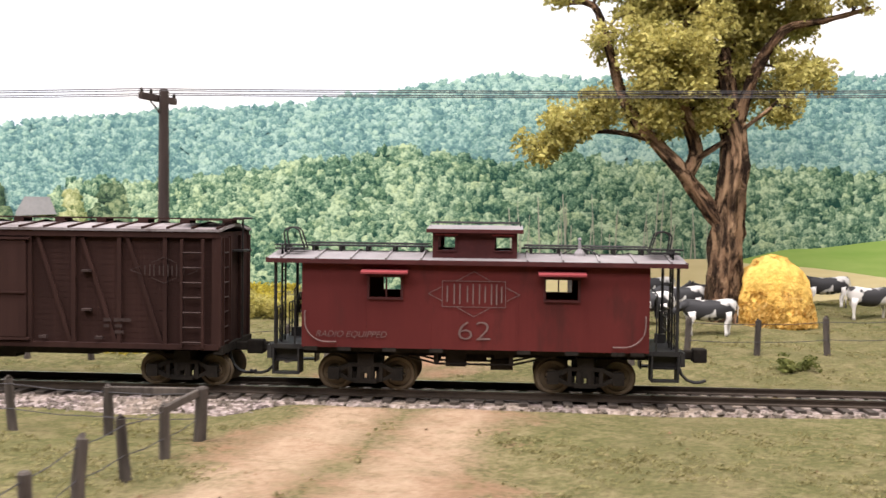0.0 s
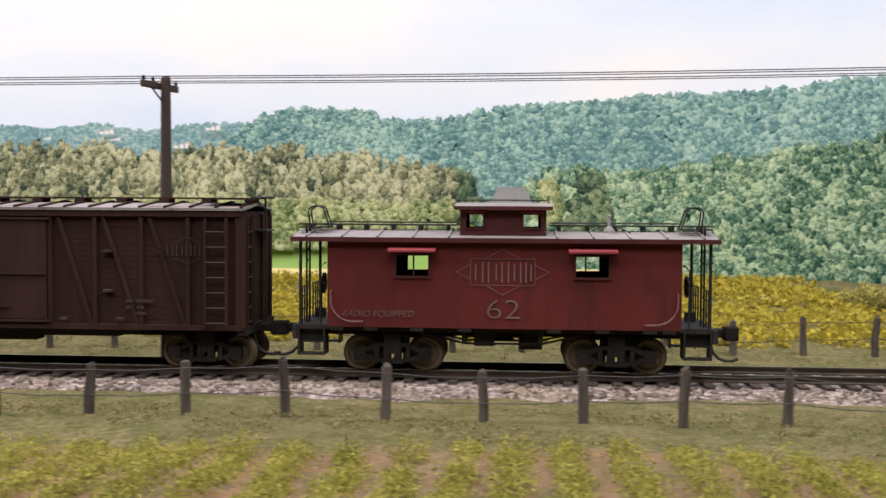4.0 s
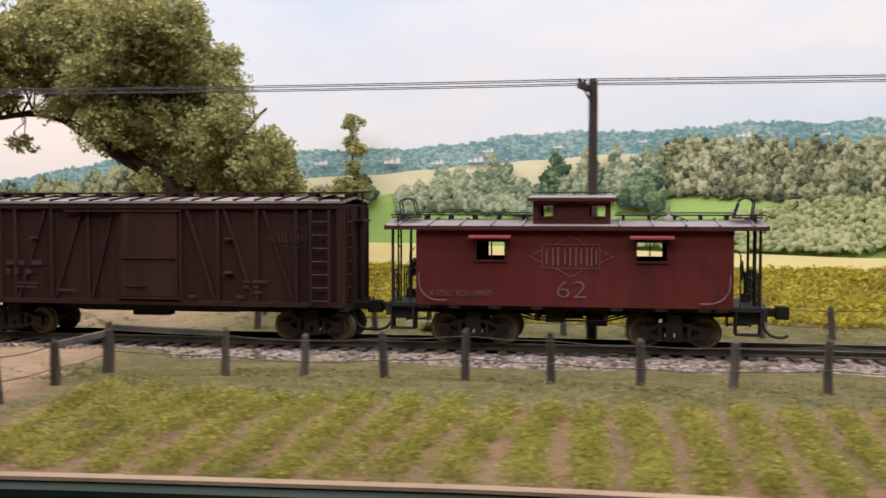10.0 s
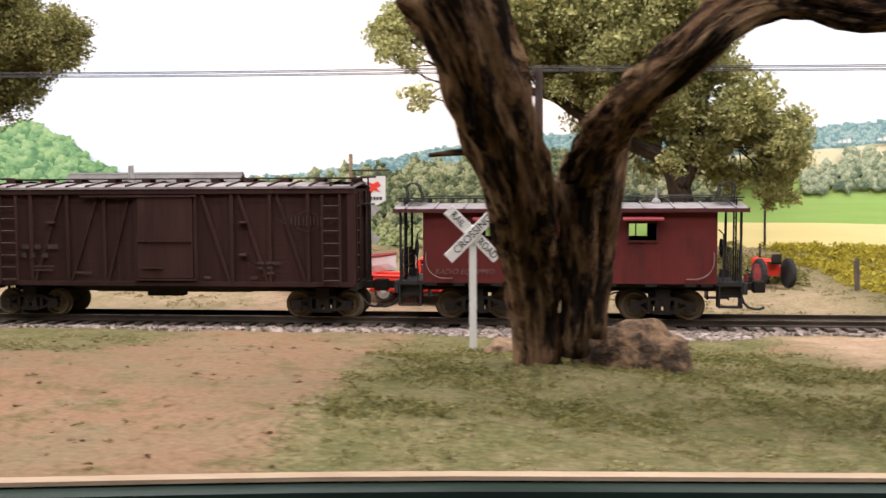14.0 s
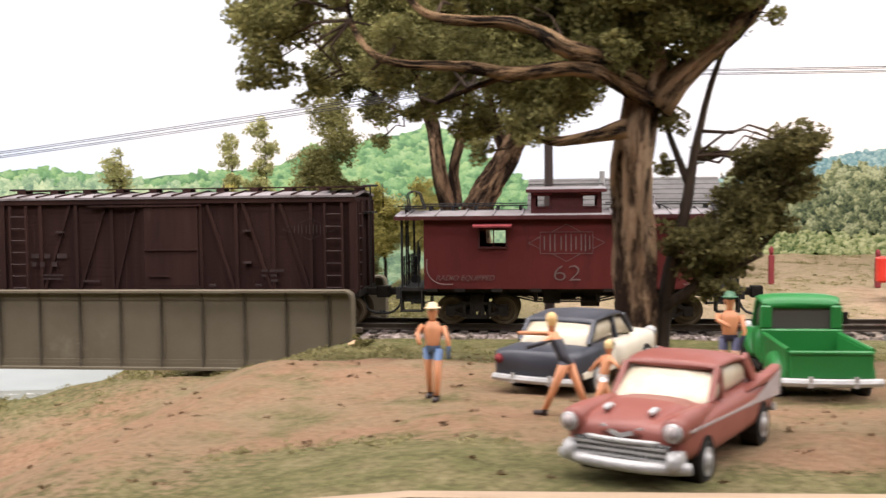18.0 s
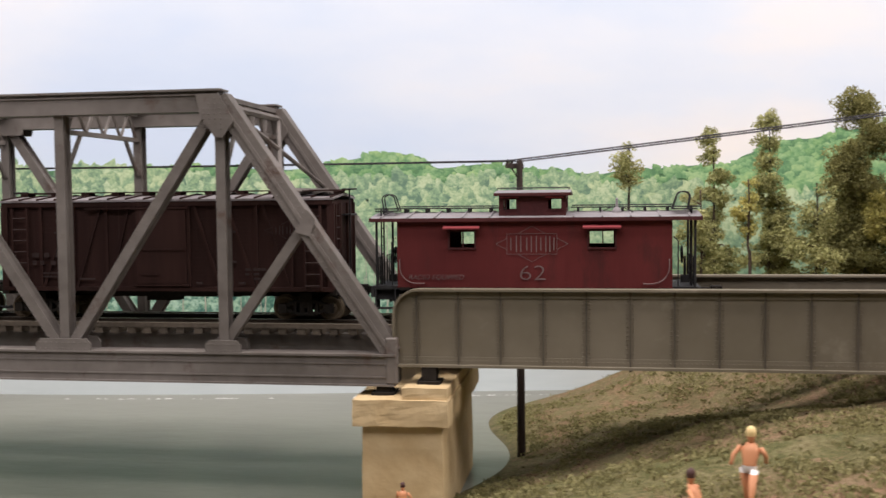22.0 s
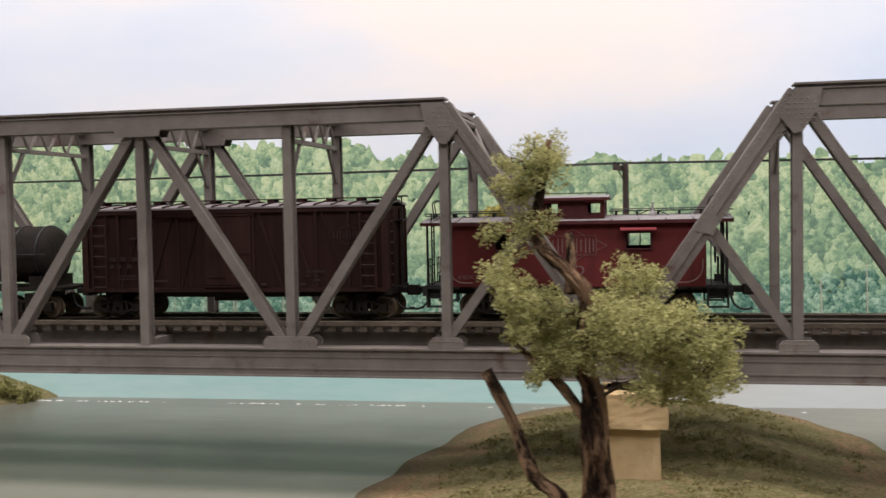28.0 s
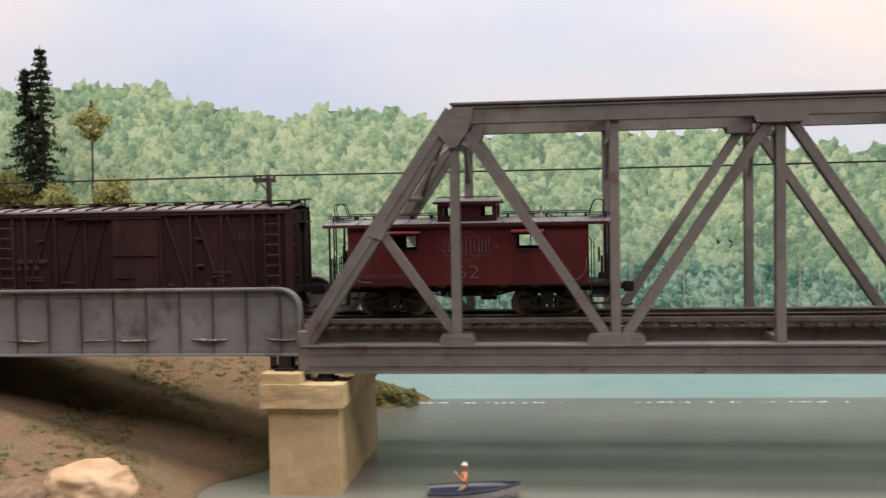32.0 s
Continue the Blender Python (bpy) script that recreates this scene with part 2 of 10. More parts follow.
def make_materials():
    s = surface
    M = MAT
    M["caboose_red"] = s("caboose_red", (0.078, 0.0125, 0.012), (0.118, 0.02, 0.018), 0.7, grain=1.6, wear=(0.062, 0.015, 0.013), stretch=(1, 1, 0.3), bump=0.003, spec=0.2)
    M["bright_red"] = s("awning_red", (0.19, 0.034, 0.038), (0.25, 0.052, 0.056), 0.8, spec=0.1)
    M["roof_red"] = s("cupola_red", (0.045, 0.0095, 0.0095), (0.075, 0.015, 0.0145), 0.7)
    M["roof_grey"] = s("weathered_roof", (0.15, 0.135, 0.137), (0.26, 0.238, 0.24), 0.6, grain=2, wear=(0.18, 0.1584, 0.1584))
    M["black"] = s("black_ironwork", (0.009, 0.0083, 0.0083), (0.0195, 0.018, 0.0173), 0.6, spec=0.35)
    M["under"] = s("underframe_black", (0.0126, 0.0112, 0.0098), (0.0315, 0.0259, 0.021), 0.9, spec=0.1)
    M["wheel"] = s("brown_wheel", (0.09, 0.065, 0.042), (0.17, 0.13, 0.085), 0.6, metal=0.3)
    M["tread"] = s("polished_tread", (0.25, 0.22, 0.2), (0.4, 0.38, 0.36), 0.35, metal=0.9)
    M["box_brown"] = s("boxcar_brown", (0.0215, 0.0108, 0.0092), (0.043, 0.0208, 0.0172), 0.85, spec=0.1, grain=2.5, wear=(0.055, 0.03, 0.025), stretch=(1.4, 1, 0.2), worn_at=0.66)
    M["box_roof"] = s("boxcar_roof", (0.15, 0.1275, 0.1275), (0.3, 0.27, 0.27), 0.6, grain=2, wear=(0.075, 0.0525, 0.045))
    M["letter"] = s("faded_white_lettering", (0.12, 0.07, 0.065), (0.19, 0.125, 0.115), 0.85)
    M["letter_dim"] = s("worn_lettering", (0.028, 0.016, 0.0135), (0.054, 0.034, 0.03), 0.85)
    M["white"] = s("white_paint", (0.525, 0.5175, 0.495), (0.615, 0.6075, 0.585), 0.55, wear=(0.375, 0.36, 0.33), worn_at=0.7)
    M["ink"] = s("black_paint", (0.015, 0.015, 0.015), (0.03, 0.03, 0.03), 0.5)
    M["rail"] = s("brown_rail", (0.035, 0.026, 0.02), (0.08, 0.06, 0.045), 0.6, metal=0.3)
    M["railtop"] = s("bright_railhead", (0.3, 0.28, 0.26), (0.5, 0.48, 0.45), 0.3, metal=1.0)
    M["tie"] = s("tarred_tie", (0.022, 0.018, 0.015), (0.06, 0.048, 0.038), 0.9, stretch=(1, 0.2, 1), island=0.3)
    M["deck_tie"] = s("weathered_bridge_tie", (0.07, 0.055, 0.04), (0.15, 0.12, 0.09), 0.9, stretch=(1, 0.2, 1), island=0.3)
    M["ballast"] = ballast()
    M["stone"] = s("ballast_stone", (0.16, 0.12, 0.112), (0.4, 0.344, 0.328), 0.9, grain=3, bump=0.01)
    M["post"] = s("weathered_post", (0.035, 0.028, 0.024), (0.12, 0.1, 0.085), 0.95, grain=5, stretch=(2, 2, 0.3), island=0.3, bump=0.03)
    M["postcut"] = s("cut_wood", (0.2, 0.16, 0.12), (0.33, 0.28, 0.2), 0.95)
    M["pole"] = s("creosoted_pole", (0.03, 0.021, 0.018), (0.065, 0.045, 0.038), 0.9, stretch=(2, 2, 0.2))
    M["wire"] = s("dark_wire", (0.03, 0.028, 0.03), (0.06, 0.055, 0.06), 0.6)
    M["steel"] = s("weathered_bridge_steel", (0.1, 0.085, 0.073), (0.188, 0.164, 0.146), 0.7, grain=1.6, wear=(0.085, 0.051, 0.0382), bump=0.01, worn_at=0.63)
    M["girder"] = s("olive_girder_plate", (0.125, 0.104, 0.07), (0.185, 0.156, 0.112), 0.7, grain=0.9, wear=(0.22, 0.187, 0.14), bump=0.008, worn_at=0.64)
    # stiffeners darker than the web plates
    M["girder_seam"] = s("grimy_stiffener", (0.05, 0.04, 0.028), (0.1, 0.082, 0.06), 0.8, grain=2)
    M["girder_grey"] = s("grey_girder_plate", (0.13, 0.125, 0.12), (0.22, 0.21, 0.2), 0.65, grain=1.2, wear=(0.09, 0.075, 0.065), bump=0.008)
    M["pier"] = s("cast_stone_pier", (0.42, 0.29, 0.14), (0.6, 0.46, 0.27), 0.9, grain=1.3, wear=(0.3, 0.2, 0.1), bump=0.06, worn_at=0.66)
    M["twig"] = s("bare_twigs", (0.03, 0.02, 0.013), (0.09, 0.058, 0.036), 0.9)
    M["bark"] = bark_of("furrowed_bark", (0.02, 0.012, 0.008), (0.21, 0.115, 0.06), (0.6, 0.39, 0.21), 2.6)
    M["bark_dark"] = s("dark_bark", (0.02, 0.014, 0.01), (0.09, 0.062, 0.042), 0.95, grain=3, stretch=(2, 2, 0.4), bump=0.1)
    M["bark_grey"] = bark_of("split_bark", (0.035, 0.021, 0.014), (0.25, 0.145, 0.085), (0.6, 0.39, 0.23), 2.2)
    M["bark_tan"] = bark_of("stripped_bark", (0.06, 0.036, 0.024), (0.37, 0.22, 0.125), (0.72, 0.52, 0.33), 1.9)
    M["leaf_gold"] = leafy("golden_leaves", (0.2, 0.185, 0.05), (0.46, 0.42, 0.12), (0.68, 0.6, 0.23))
    M["leaf_olive"] = leafy("olive_leaves", (0.08, 0.08, 0.028), (0.225, 0.215, 0.072), (0.4, 0.365, 0.15))
    M["leaf_dark"] = leafy("dark_olive_leaves", (0.055, 0.05, 0.018), (0.15, 0.135, 0.048), (0.28, 0.245, 0.1))
    M["leaf_pale"] = leafy("pale_leaves", (0.15, 0.155, 0.055), (0.38, 0.375, 0.145), (0.6, 0.57, 0.27))
    M["leaf_mid"] = leafy("green_leaves", (0.045, 0.06, 0.015), (0.115, 0.135, 0.035), (0.22, 0.22, 0.07))
    M["leaf_pine"] = leafy("needles", (0.008, 0.014, 0.008), (0.02, 0.03, 0.015), (0.045, 0.055, 0.026))
    M["crop"] = leafy("crop_leaves", (0.15, 0.16, 0.029), (0.32, 0.312, 0.06), (0.5, 0.455, 0.12))
    M["crop_back"] = leafy("crop_leaves_far", (0.24, 0.2, 0.024), (0.42, 0.35, 0.042), (0.58, 0.48, 0.085))
    M["litter"] = leafy("leaf_litter", (0.03, 0.018, 0.01), (0.09, 0.05, 0.025), (0.2, 0.12, 0.06))
    M["tuft"] = leafy("grass_tufts", (0.14, 0.13, 0.055), (0.26, 0.235, 0.1), (0.38, 0.335, 0.165))
    M["verge"] = leafy("verge_grass", (0.06, 0.062, 0.018), (0.17, 0.165, 0.055), (0.32, 0.29, 0.12))
    M["hay"] = s("straw", (0.5, 0.29, 0.05), (0.78, 0.52, 0.14), 0.9, grain=5, bump=0.15)
    M["cow_black"] = s("black_hide", (0.012, 0.012, 0.014), (0.03, 0.03, 0.034), 0.7)
    M["cow_white"] = s("white_hide", (0.6, 0.57, 0.54), (0.75, 0.72, 0.7), 0.8)
    M["rock"] = s("brown_rock", (0.15, 0.09, 0.0525), (0.315, 0.2175, 0.1425), 0.95, grain=2.5, wear=(0.09, 0.0562, 0.0338), bump=0.12)
    M["mound"] = s("earth_mound", (0.09, 0.052, 0.03), (0.3, 0.19, 0.11), 0.95, grain=4, wear=(0.04, 0.025, 0.015), bump=0.2, worn_at=0.5)
    M["rock_tan"] = s("tan_rock", (0.45, 0.28, 0.15), (0.68, 0.48, 0.3), 0.95, grain=1.6, bump=0.08)
    M["skin"] = s("painted_figure", (0.5, 0.24, 0.13), (0.62, 0.33, 0.19), 0.6, bump=0)
    M["chrome"] = s("bright_trim", (0.34, 0.335, 0.33), (0.5, 0.495, 0.48), 0.48, metal=0.45)
    M["flash"] = s("pale_side_flash", (0.3, 0.26, 0.25), (0.4, 0.35, 0.335), 0.6)
    M["tyre"] = s("black_tyre", (0.012, 0.012, 0.012), (0.025, 0.024, 0.023), 0.85)
    M["pane"] = s("clouded_pane", (0.06, 0.052, 0.05), (0.085, 0.075, 0.072), 0.3, grain=0.8, bump=0, spec=0.4)
    M["pane_cream"] = s("yellowed_pane", (0.42, 0.36, 0.26), (0.56, 0.5, 0.38), 0.2, spec=0.5)
    M["pane_dark"] = s("dark_pane", (0.02, 0.02, 0.02), (0.05, 0.05, 0.05), 0.2, spec=0.5)
    for n, a, b in (("car_tan", (0.4, 0.22, 0.065), (0.48, 0.28, 0.09)), ("car_rust", (0.2, 0.06, 0.045), (0.26, 0.085, 0.066)), ("car_green", (0.014, 0.145, 0.03), (0.024, 0.2, 0.045)),
                    ("car_red", (0.55, 0.03, 0.018), (0.68, 0.05, 0.03)), ("car_grey", (0.03, 0.032, 0.042), (0.055, 0.057, 0.07)), ("car_cream", (0.6, 0.55, 0.44), (0.7, 0.65, 0.54)),
                    ("car_maroon", (0.07, 0.022, 0.02), (0.11, 0.038, 0.034)), ("car_wood", (0.56, 0.36, 0.1), (0.68, 0.47, 0.17)), ("car_panel", (0.13, 0.035, 0.02), (0.18, 0.055, 0.035))):
        M[n] = s(n, a, b, 0.42, bump=0, grain=2, spec=0.4)
    M["shed_roof"] = s("grey_shingles", (0.1, 0.095, 0.09), (0.18, 0.17, 0.165), 0.9, grain=3, stretch=(1, 1, 2))
    M["shed_wood"] = s("shed_timber", (0.17, 0.12, 0.075), (0.28, 0.21, 0.14), 0.9, stretch=(0.3, 2, 2))
    M["brick"] = s("station_boards", (0.13, 0.1, 0.08), (0.2, 0.16, 0.13), 0.9)
    M["grey_board"] = s("weathered_grey_board", (0.2, 0.19, 0.175), (0.36, 0.34, 0.32), 0.9, stretch=(2, 2, 0.4))
    M["orange"] = s("orange_trim", (0.45, 0.1, 0.04), (0.55, 0.16, 0.06), 0.7)
    M["fascia"] = s("dark_green_fascia", (0.006, 0.014, 0.011), (0.012, 0.024, 0.018), 0.45, grain=1)
    M["fascia_top"] = s("raw_board_edge", (0.24, 0.17, 0.11), (0.38, 0.29, 0.2), 0.9, grain=4, stretch=(0.3, 1, 1))
    M["boat_blue"] = s("navy_hull", (0.015, 0.018, 0.04), (0.03, 0.034, 0.065), 0.4)
    M["wall"] = s("room_plaster", (0.34, 0.33, 0.31), (0.4, 0.39, 0.37), 0.9, grain=0.05, bump=0)
    M["floor"] = s("room_floor", (0.2, 0.17, 0.14), (0.28, 0.24, 0.2), 0.7, grain=0.05, bump=0)
    M["ground"] = ground_mat()
    M["water"] = water_mat()


def ballast():
    m, nt, b = nodes_of("ballast_bed")
    v = coords(nt)
    vo = nd(nt, "ShaderNodeTexVoronoi", Scale=7.0)
    nt.links.new(v, vo.inputs["Vector"])
    sep = nt.nodes.new("ShaderNodeSeparateColor")
    nt.links.new(vo.outputs["Color"], sep.inputs["Color"])
    c = ramp(nt, sep.outputs["Red"], [(0.0, (0.07, 0.05, 0.046)), (0.5, (0.22, 0.17, 0.155)), (1.0, (0.42, 0.35, 0.33))])
    c = mix(nt, ramp(nt, noise_of(nt, v, 0.5, 4), [(0.4, (0, 0, 0)), (0.7, (0.6, 0.6, 0.6))]), c, (0.28, 0.22, 0.14))
    nt.links.new(c, b.inputs["Base Color"])
    b.inputs["Roughness"].default_value = 0.95
    bumped(nt, b, vo.outputs["Distance"], 0.12)
    return m


def ground_mat():
    """Turf, bare dirt and tilled soil, spread over the sheet by where they lie in the plan; dark wet shores."""
    m, nt, b = nodes_of("scenic_ground")
    v = coords(nt)
    fine, mid, large = noise_of(nt, v, 7, 8, 0.75), noise_of(nt, v, 1.3, 7, 0.7), noise_of(nt, v, 0.22, 4)
    turf = ramp(nt, fine, [(0.3, (0.075, 0.062, 0.028)), (0.5, (0.2, 0.168, 0.08)), (0.7, (0.31, 0.262, 0.145))])
    green = ramp(nt, fine, [(0.3, (0.038, 0.042, 0.014)), (0.5, (0.112, 0.112, 0.04)), (0.7, (0.2, 0.186, 0.078))])
    turf = mix(nt, ramp(nt, mid, [(0.38, (0, 0, 0)), (0.56, (0.95, 0.95, 0.95))]), turf, green)
    dirt = ramp(nt, fine, [(0.22, (0.17, 0.092, 0.05)), (0.5, (0.268, 0.158, 0.094)), (0.78, (0.375, 0.245, 0.16))])
    dirt = mix(nt, ramp(nt, noise_of(nt, v, 0.45, 6, 0.65), [(0.42, (0, 0, 0)), (0.6, (0.8, 0.8, 0.8))]), dirt, ramp(nt, fine, [(0.25, (0.15, 0.107, 0.055)), (0.75, (0.32, 0.245, 0.15))]))
    dirt = mix(nt, ramp(nt, noise_of(nt, v, 0.8, 6, 0.7), [(0.52, (0, 0, 0)), (0.66, (0.75, 0.75, 0.75))]), dirt, green)
    lay = nt.nodes.new("ShaderNodeAttribute")
    lay.attribute_name = "dirt"
    add = nt.nodes.new("ShaderNodeMath")
    add.operation = "ADD"
    nt.links.new(lay.outputs["Fac"], add.inputs[0])
    bl = nt.nodes.new("ShaderNodeMath")
    bl.operation = "ADD"
    nt.links.new(mid, bl.inputs[0])
    nt.links.new(fine, bl.inputs[1])
    spread = nd(nt, "ShaderNodeMapRange")
    spread.inputs["From Min"].default_value, spread.inputs["From Max"].default_value = 0.7, 1.3
    spread.inputs["To Min"].default_value, spread.inputs["To Max"].default_value = -0.6, 0.6
    nt.links.new(bl.outputs[0], spread.inputs["Value"])
    nt.links.new(spread.outputs["Result"], add.inputs[1])
    c = mix(nt, ramp(nt, add.outputs[0], [(0.3, (0, 0, 0)), (0.7, (1, 1, 1))]), turf, dirt)
    c = mix(nt, ramp(nt, large, [(0.4, (0, 0, 0)), (0.7, (0.3, 0.3, 0.3))]), c, (0.14, 0.115, 0.06))
    speck = noise_of(nt, v, 3.4, 5, 0.8)
    c = mix(nt, ramp(nt, speck, [(0.66, (0, 0, 0)), (0.72, (0.7, 0.7, 0.7))]), c, (0.055, 0.036, 0.018))
    dust = nt.nodes.new("ShaderNodeAttribute")
    dust.attribute_name = "dust"
    c = mix(nt, mix(nt, 1.0, dust.outputs["Fac"], ramp(nt, mid, [(0.35, (0.25, 0.25, 0.25)), (0.6, (0.85, 0.85, 0.85))]), "MULTIPLY"), c, ramp(nt, fine, [(0.25, (0.33, 0.225, 0.145)), (0.75, (0.53, 0.395, 0.275))]))
    wet = nt.nodes.new("ShaderNodeAttribute")
    wet.attribute_name = "wet"
    c = mix(nt, wet.outputs["Fac"], c, (0.09, 0.07, 0.05))
    nt.links.new(c, b.inputs["Base Color"])
    b.inputs["Roughness"].default_value = 0.95
    b.inputs["Specular IOR Level"].default_value = 0.15
    bumped(nt, b, fine, 0.09)
    return m


def water_mat():
    m, nt, b = nodes_of("poured_water")
    v = coords(nt)
    c = ramp(nt, noise_of(nt, v, 0.06, 3), [(0.35, (0.14, 0.135, 0.112)), (0.65, (0.205, 0.2, 0.165))])
    nt.links.new(c, b.inputs["Base Color"])
    b.inputs["Roughness"].default_value = 0.3
    b.inputs["Specular IOR Level"].default_value = 0.5
    bumped(nt, b, noise_of(nt, coords(nt, (0.5, 1.2, 1)), 0.8, 4), 0.03)
    return m

# ---- the train ----
ROLLING = []
DROP = 0.16  # the railheads lie this far under the cars' datum


def truck(parent, x, base, r, mat="under"):
    """A four-wheeled truck centred at x: side frames, bolster and springs, two turning wheelsets."""
    bm = bmesh.new()
    c = r - DROP  # axle height
    for y in (-1.02, 1.02):
        h = base / 2
        for z0, z1 in ((c + 0.2, c + 0.3), (c - 0.2, c - 0.12)):
            pts = [(-h - 0.22, c + 0.02), (-h, c + 0.12), (-h * 0.5, z1), (h * 0.5, z1), (h, c + 0.12), (h + 0.22, c + 0.02), (h, c - 0.05), (h * 0.5, z0), (-h * 0.5, z0), (-h, c - 0.05)]
            prism(bm, [(x + a, b) for a, b in pts], y - 0.06, y + 0.06)
        for s in (-1, 1):
            bx(bm, x + s * h - 0.15, x + s * h + 0.15, y - 0.13, y + 0.1, c - 0.15, c + 0.17)
            bx(bm, x + s * h * 0.48 - 0.05, x + s * h * 0.48 + 0.05, y - 0.08, y + 0.08, c - 0.2, c + 0.3)
            cyl(bm, (x + s * 0.14, y, c - 0.14), (x + s * 0.14, y, c + 0.2), 0.11, seg=8)
        bx(bm, x - 0.3, x + 0.3, y - 0.1, y + 0.1, c - 0.24, c - 0.13)
    bx(bm, x - 0.22, x + 0.22, -1.1, 1.1, c + 0.02, c + 0.55)
    for s in (-1, 1):
        bx(bm, x + s * (base / 2 - r - 0.09) - 0.05, x + s * (base / 2 - r - 0.09) + 0.05, -0.95, 0.95, c - 0.25, c + 0.05)
    frame_ob = part("truck", bm, MAT[mat], parent, "black arch-bar truck")
    for s in (-1, 1):
        w = bmesh.new()
        m = pose(0, 0, 0, 90)
        for side in (-1, 1):
            n = pose(0, side * 0.78, 0, 90 if side < 0 else -90)
            lathe(w, [(0.12, 0.16), (0.13, 0.08), (0.2, 0.06), (r * 0.5, 0.0), (r * 0.76, 0.0), (r * 0.8, 0.06), (r * 0.98, 0.07), (r, 0.02), (r, -0.08), (r + 0.06, -0.1), (r + 0.05, -0.14), (0.1, -0.12)], 22, n)
            for k in range(5):
                a = k * 2 * math.pi / 5
                cyl(w, (math.cos(a) * r * 0.62, side * 0.775, math.sin(a) * r * 0.62), (math.cos(a) * r * 0.62, side * 0.8, math.sin(a) * r * 0.62), 0.045, seg=6)
        cyl(w, (0, -0.9, 0), (0, 0.9, 0), 0.07, seg=8)
        ws = part("wheelset", w, MAT["wheel"], frame_ob, "brown weathered wheels on a common axle", smooth=False)
        ws.location = Vector((x + s * base / 2, 0, r - DROP)) * K
        ROLLING.append((ws, x + s * base / 2, r))
    return frame_ob


def coupler(parent, x, sgn, z=0.85):
    bm = bmesh.new()
    bx(bm, min(x, x + sgn * 0.55), max(x, x + sgn * 0.55), -0.12, 0.12, z - 0.12, z + 0.12)
    bx(bm, min(x + sgn * 0.42, x + sgn * 0.8), max(x + sgn * 0.42, x + sgn * 0.8), -0.2, 0.16, z - 0.2, z + 0.18)
    part("coupler", bm, MAT["under"], parent, "black knuckle coupler", soften=0.03)
    bm = bmesh.new()
    line(bm, [(x + sgn * dx, -0.35, z - dz) for dx, dz in ((-0.02, 0.08), (0.02, 0.3), (0.1, 0.5), (0.24, 0.64), (0.42, 0.7), (0.6, 0.7), (0.74, 0.64))], 0.045, 6)
    part("air_hose", bm, MAT["black"], parent, "drooping black air hose")


def herald(parent, x, z, w, h, y, mat, small=False):
    """A diamond emblem: a frame with points on four sides and plain bars within."""
    bm = bmesh.new()
    t = 0.014 if not small else 0.013

    def stroke(a, b):
        beam(bm, (a[0], y, a[1]), (b[0], y, b[1]), t, 0.008)

    if not small:
        for a, b in (((-w, -h), (w, -h)), ((w, -h), (w, h)), ((w, h), (-w, h)), ((-w, h), (-w, -h))):
            stroke((x + a[0], z + a[1]), (x + b[0], z + b[1]))
    k = 1.45 if not small else 1.5
    for sx in (-1, 1):
        stroke((x + sx * w, z + h * 0.55), (x + sx * w * k, z))
        stroke((x + sx * w, z - h * 0.55), (x + sx * w * k, z))
    for sz in (-1, 1):
        stroke((x - w * 0.55, z + sz * h), (x, z + sz * h * 1.75))
        stroke((x + w * 0.55, z + sz * h), (x, z + sz * h * 1.75))
    part("emblem", bm, mat, parent, "faded diamond-shaped emblem")
    hh = h * 0.78
    bm = bmesh.new()
    beam(bm, (0, 0, -hh), (0, 0, hh), 0.036 if not small else 0.03, 0.008)
    one = part("emblem_bar", bm, mat, parent, "plain faded bar within the emblem")
    for n, x0 in enumerate((-0.84, -0.62, -0.44, -0.2, -0.02, 0.18, 0.36, 0.56, 0.72, 0.88)):
        o = one if n == 0 else share(one, parent, 0, 0, 0)
        o.matrix_basis = spot(x + x0 * w, y - 0.001, z) @ Matrix.Diagonal((1, 1, 1 if n % 3 else 0.8, 1))


def roof_shell(bm, x0, x1, w, ze, zr, thick=0.08, n=6, y_off=0.0):
    pts = []
    for i in range(-n, n + 1):
        a = i / n
        pts.append((w * a, zr - (zr - ze) * abs(a) ** 1.25))
    ring0, ring1 = [], []
    for x, rg in ((x0, ring0), (x1, ring1)):
        rg += [bm.verts.new((x, y, z)) for y, z in pts]
        rg += [bm.verts.new((x, y, z - thick)) for y, z in reversed(pts)]
    bridge(bm, ring0, ring1)
    for rg in (ring0, ring1[::-1]):
        k = len(pts)
        for i in range(k - 1):
            bm.faces.new((rg[i], rg[i + 1], rg[2 * k - 2 - i], rg[2 * k - 1 - i]))


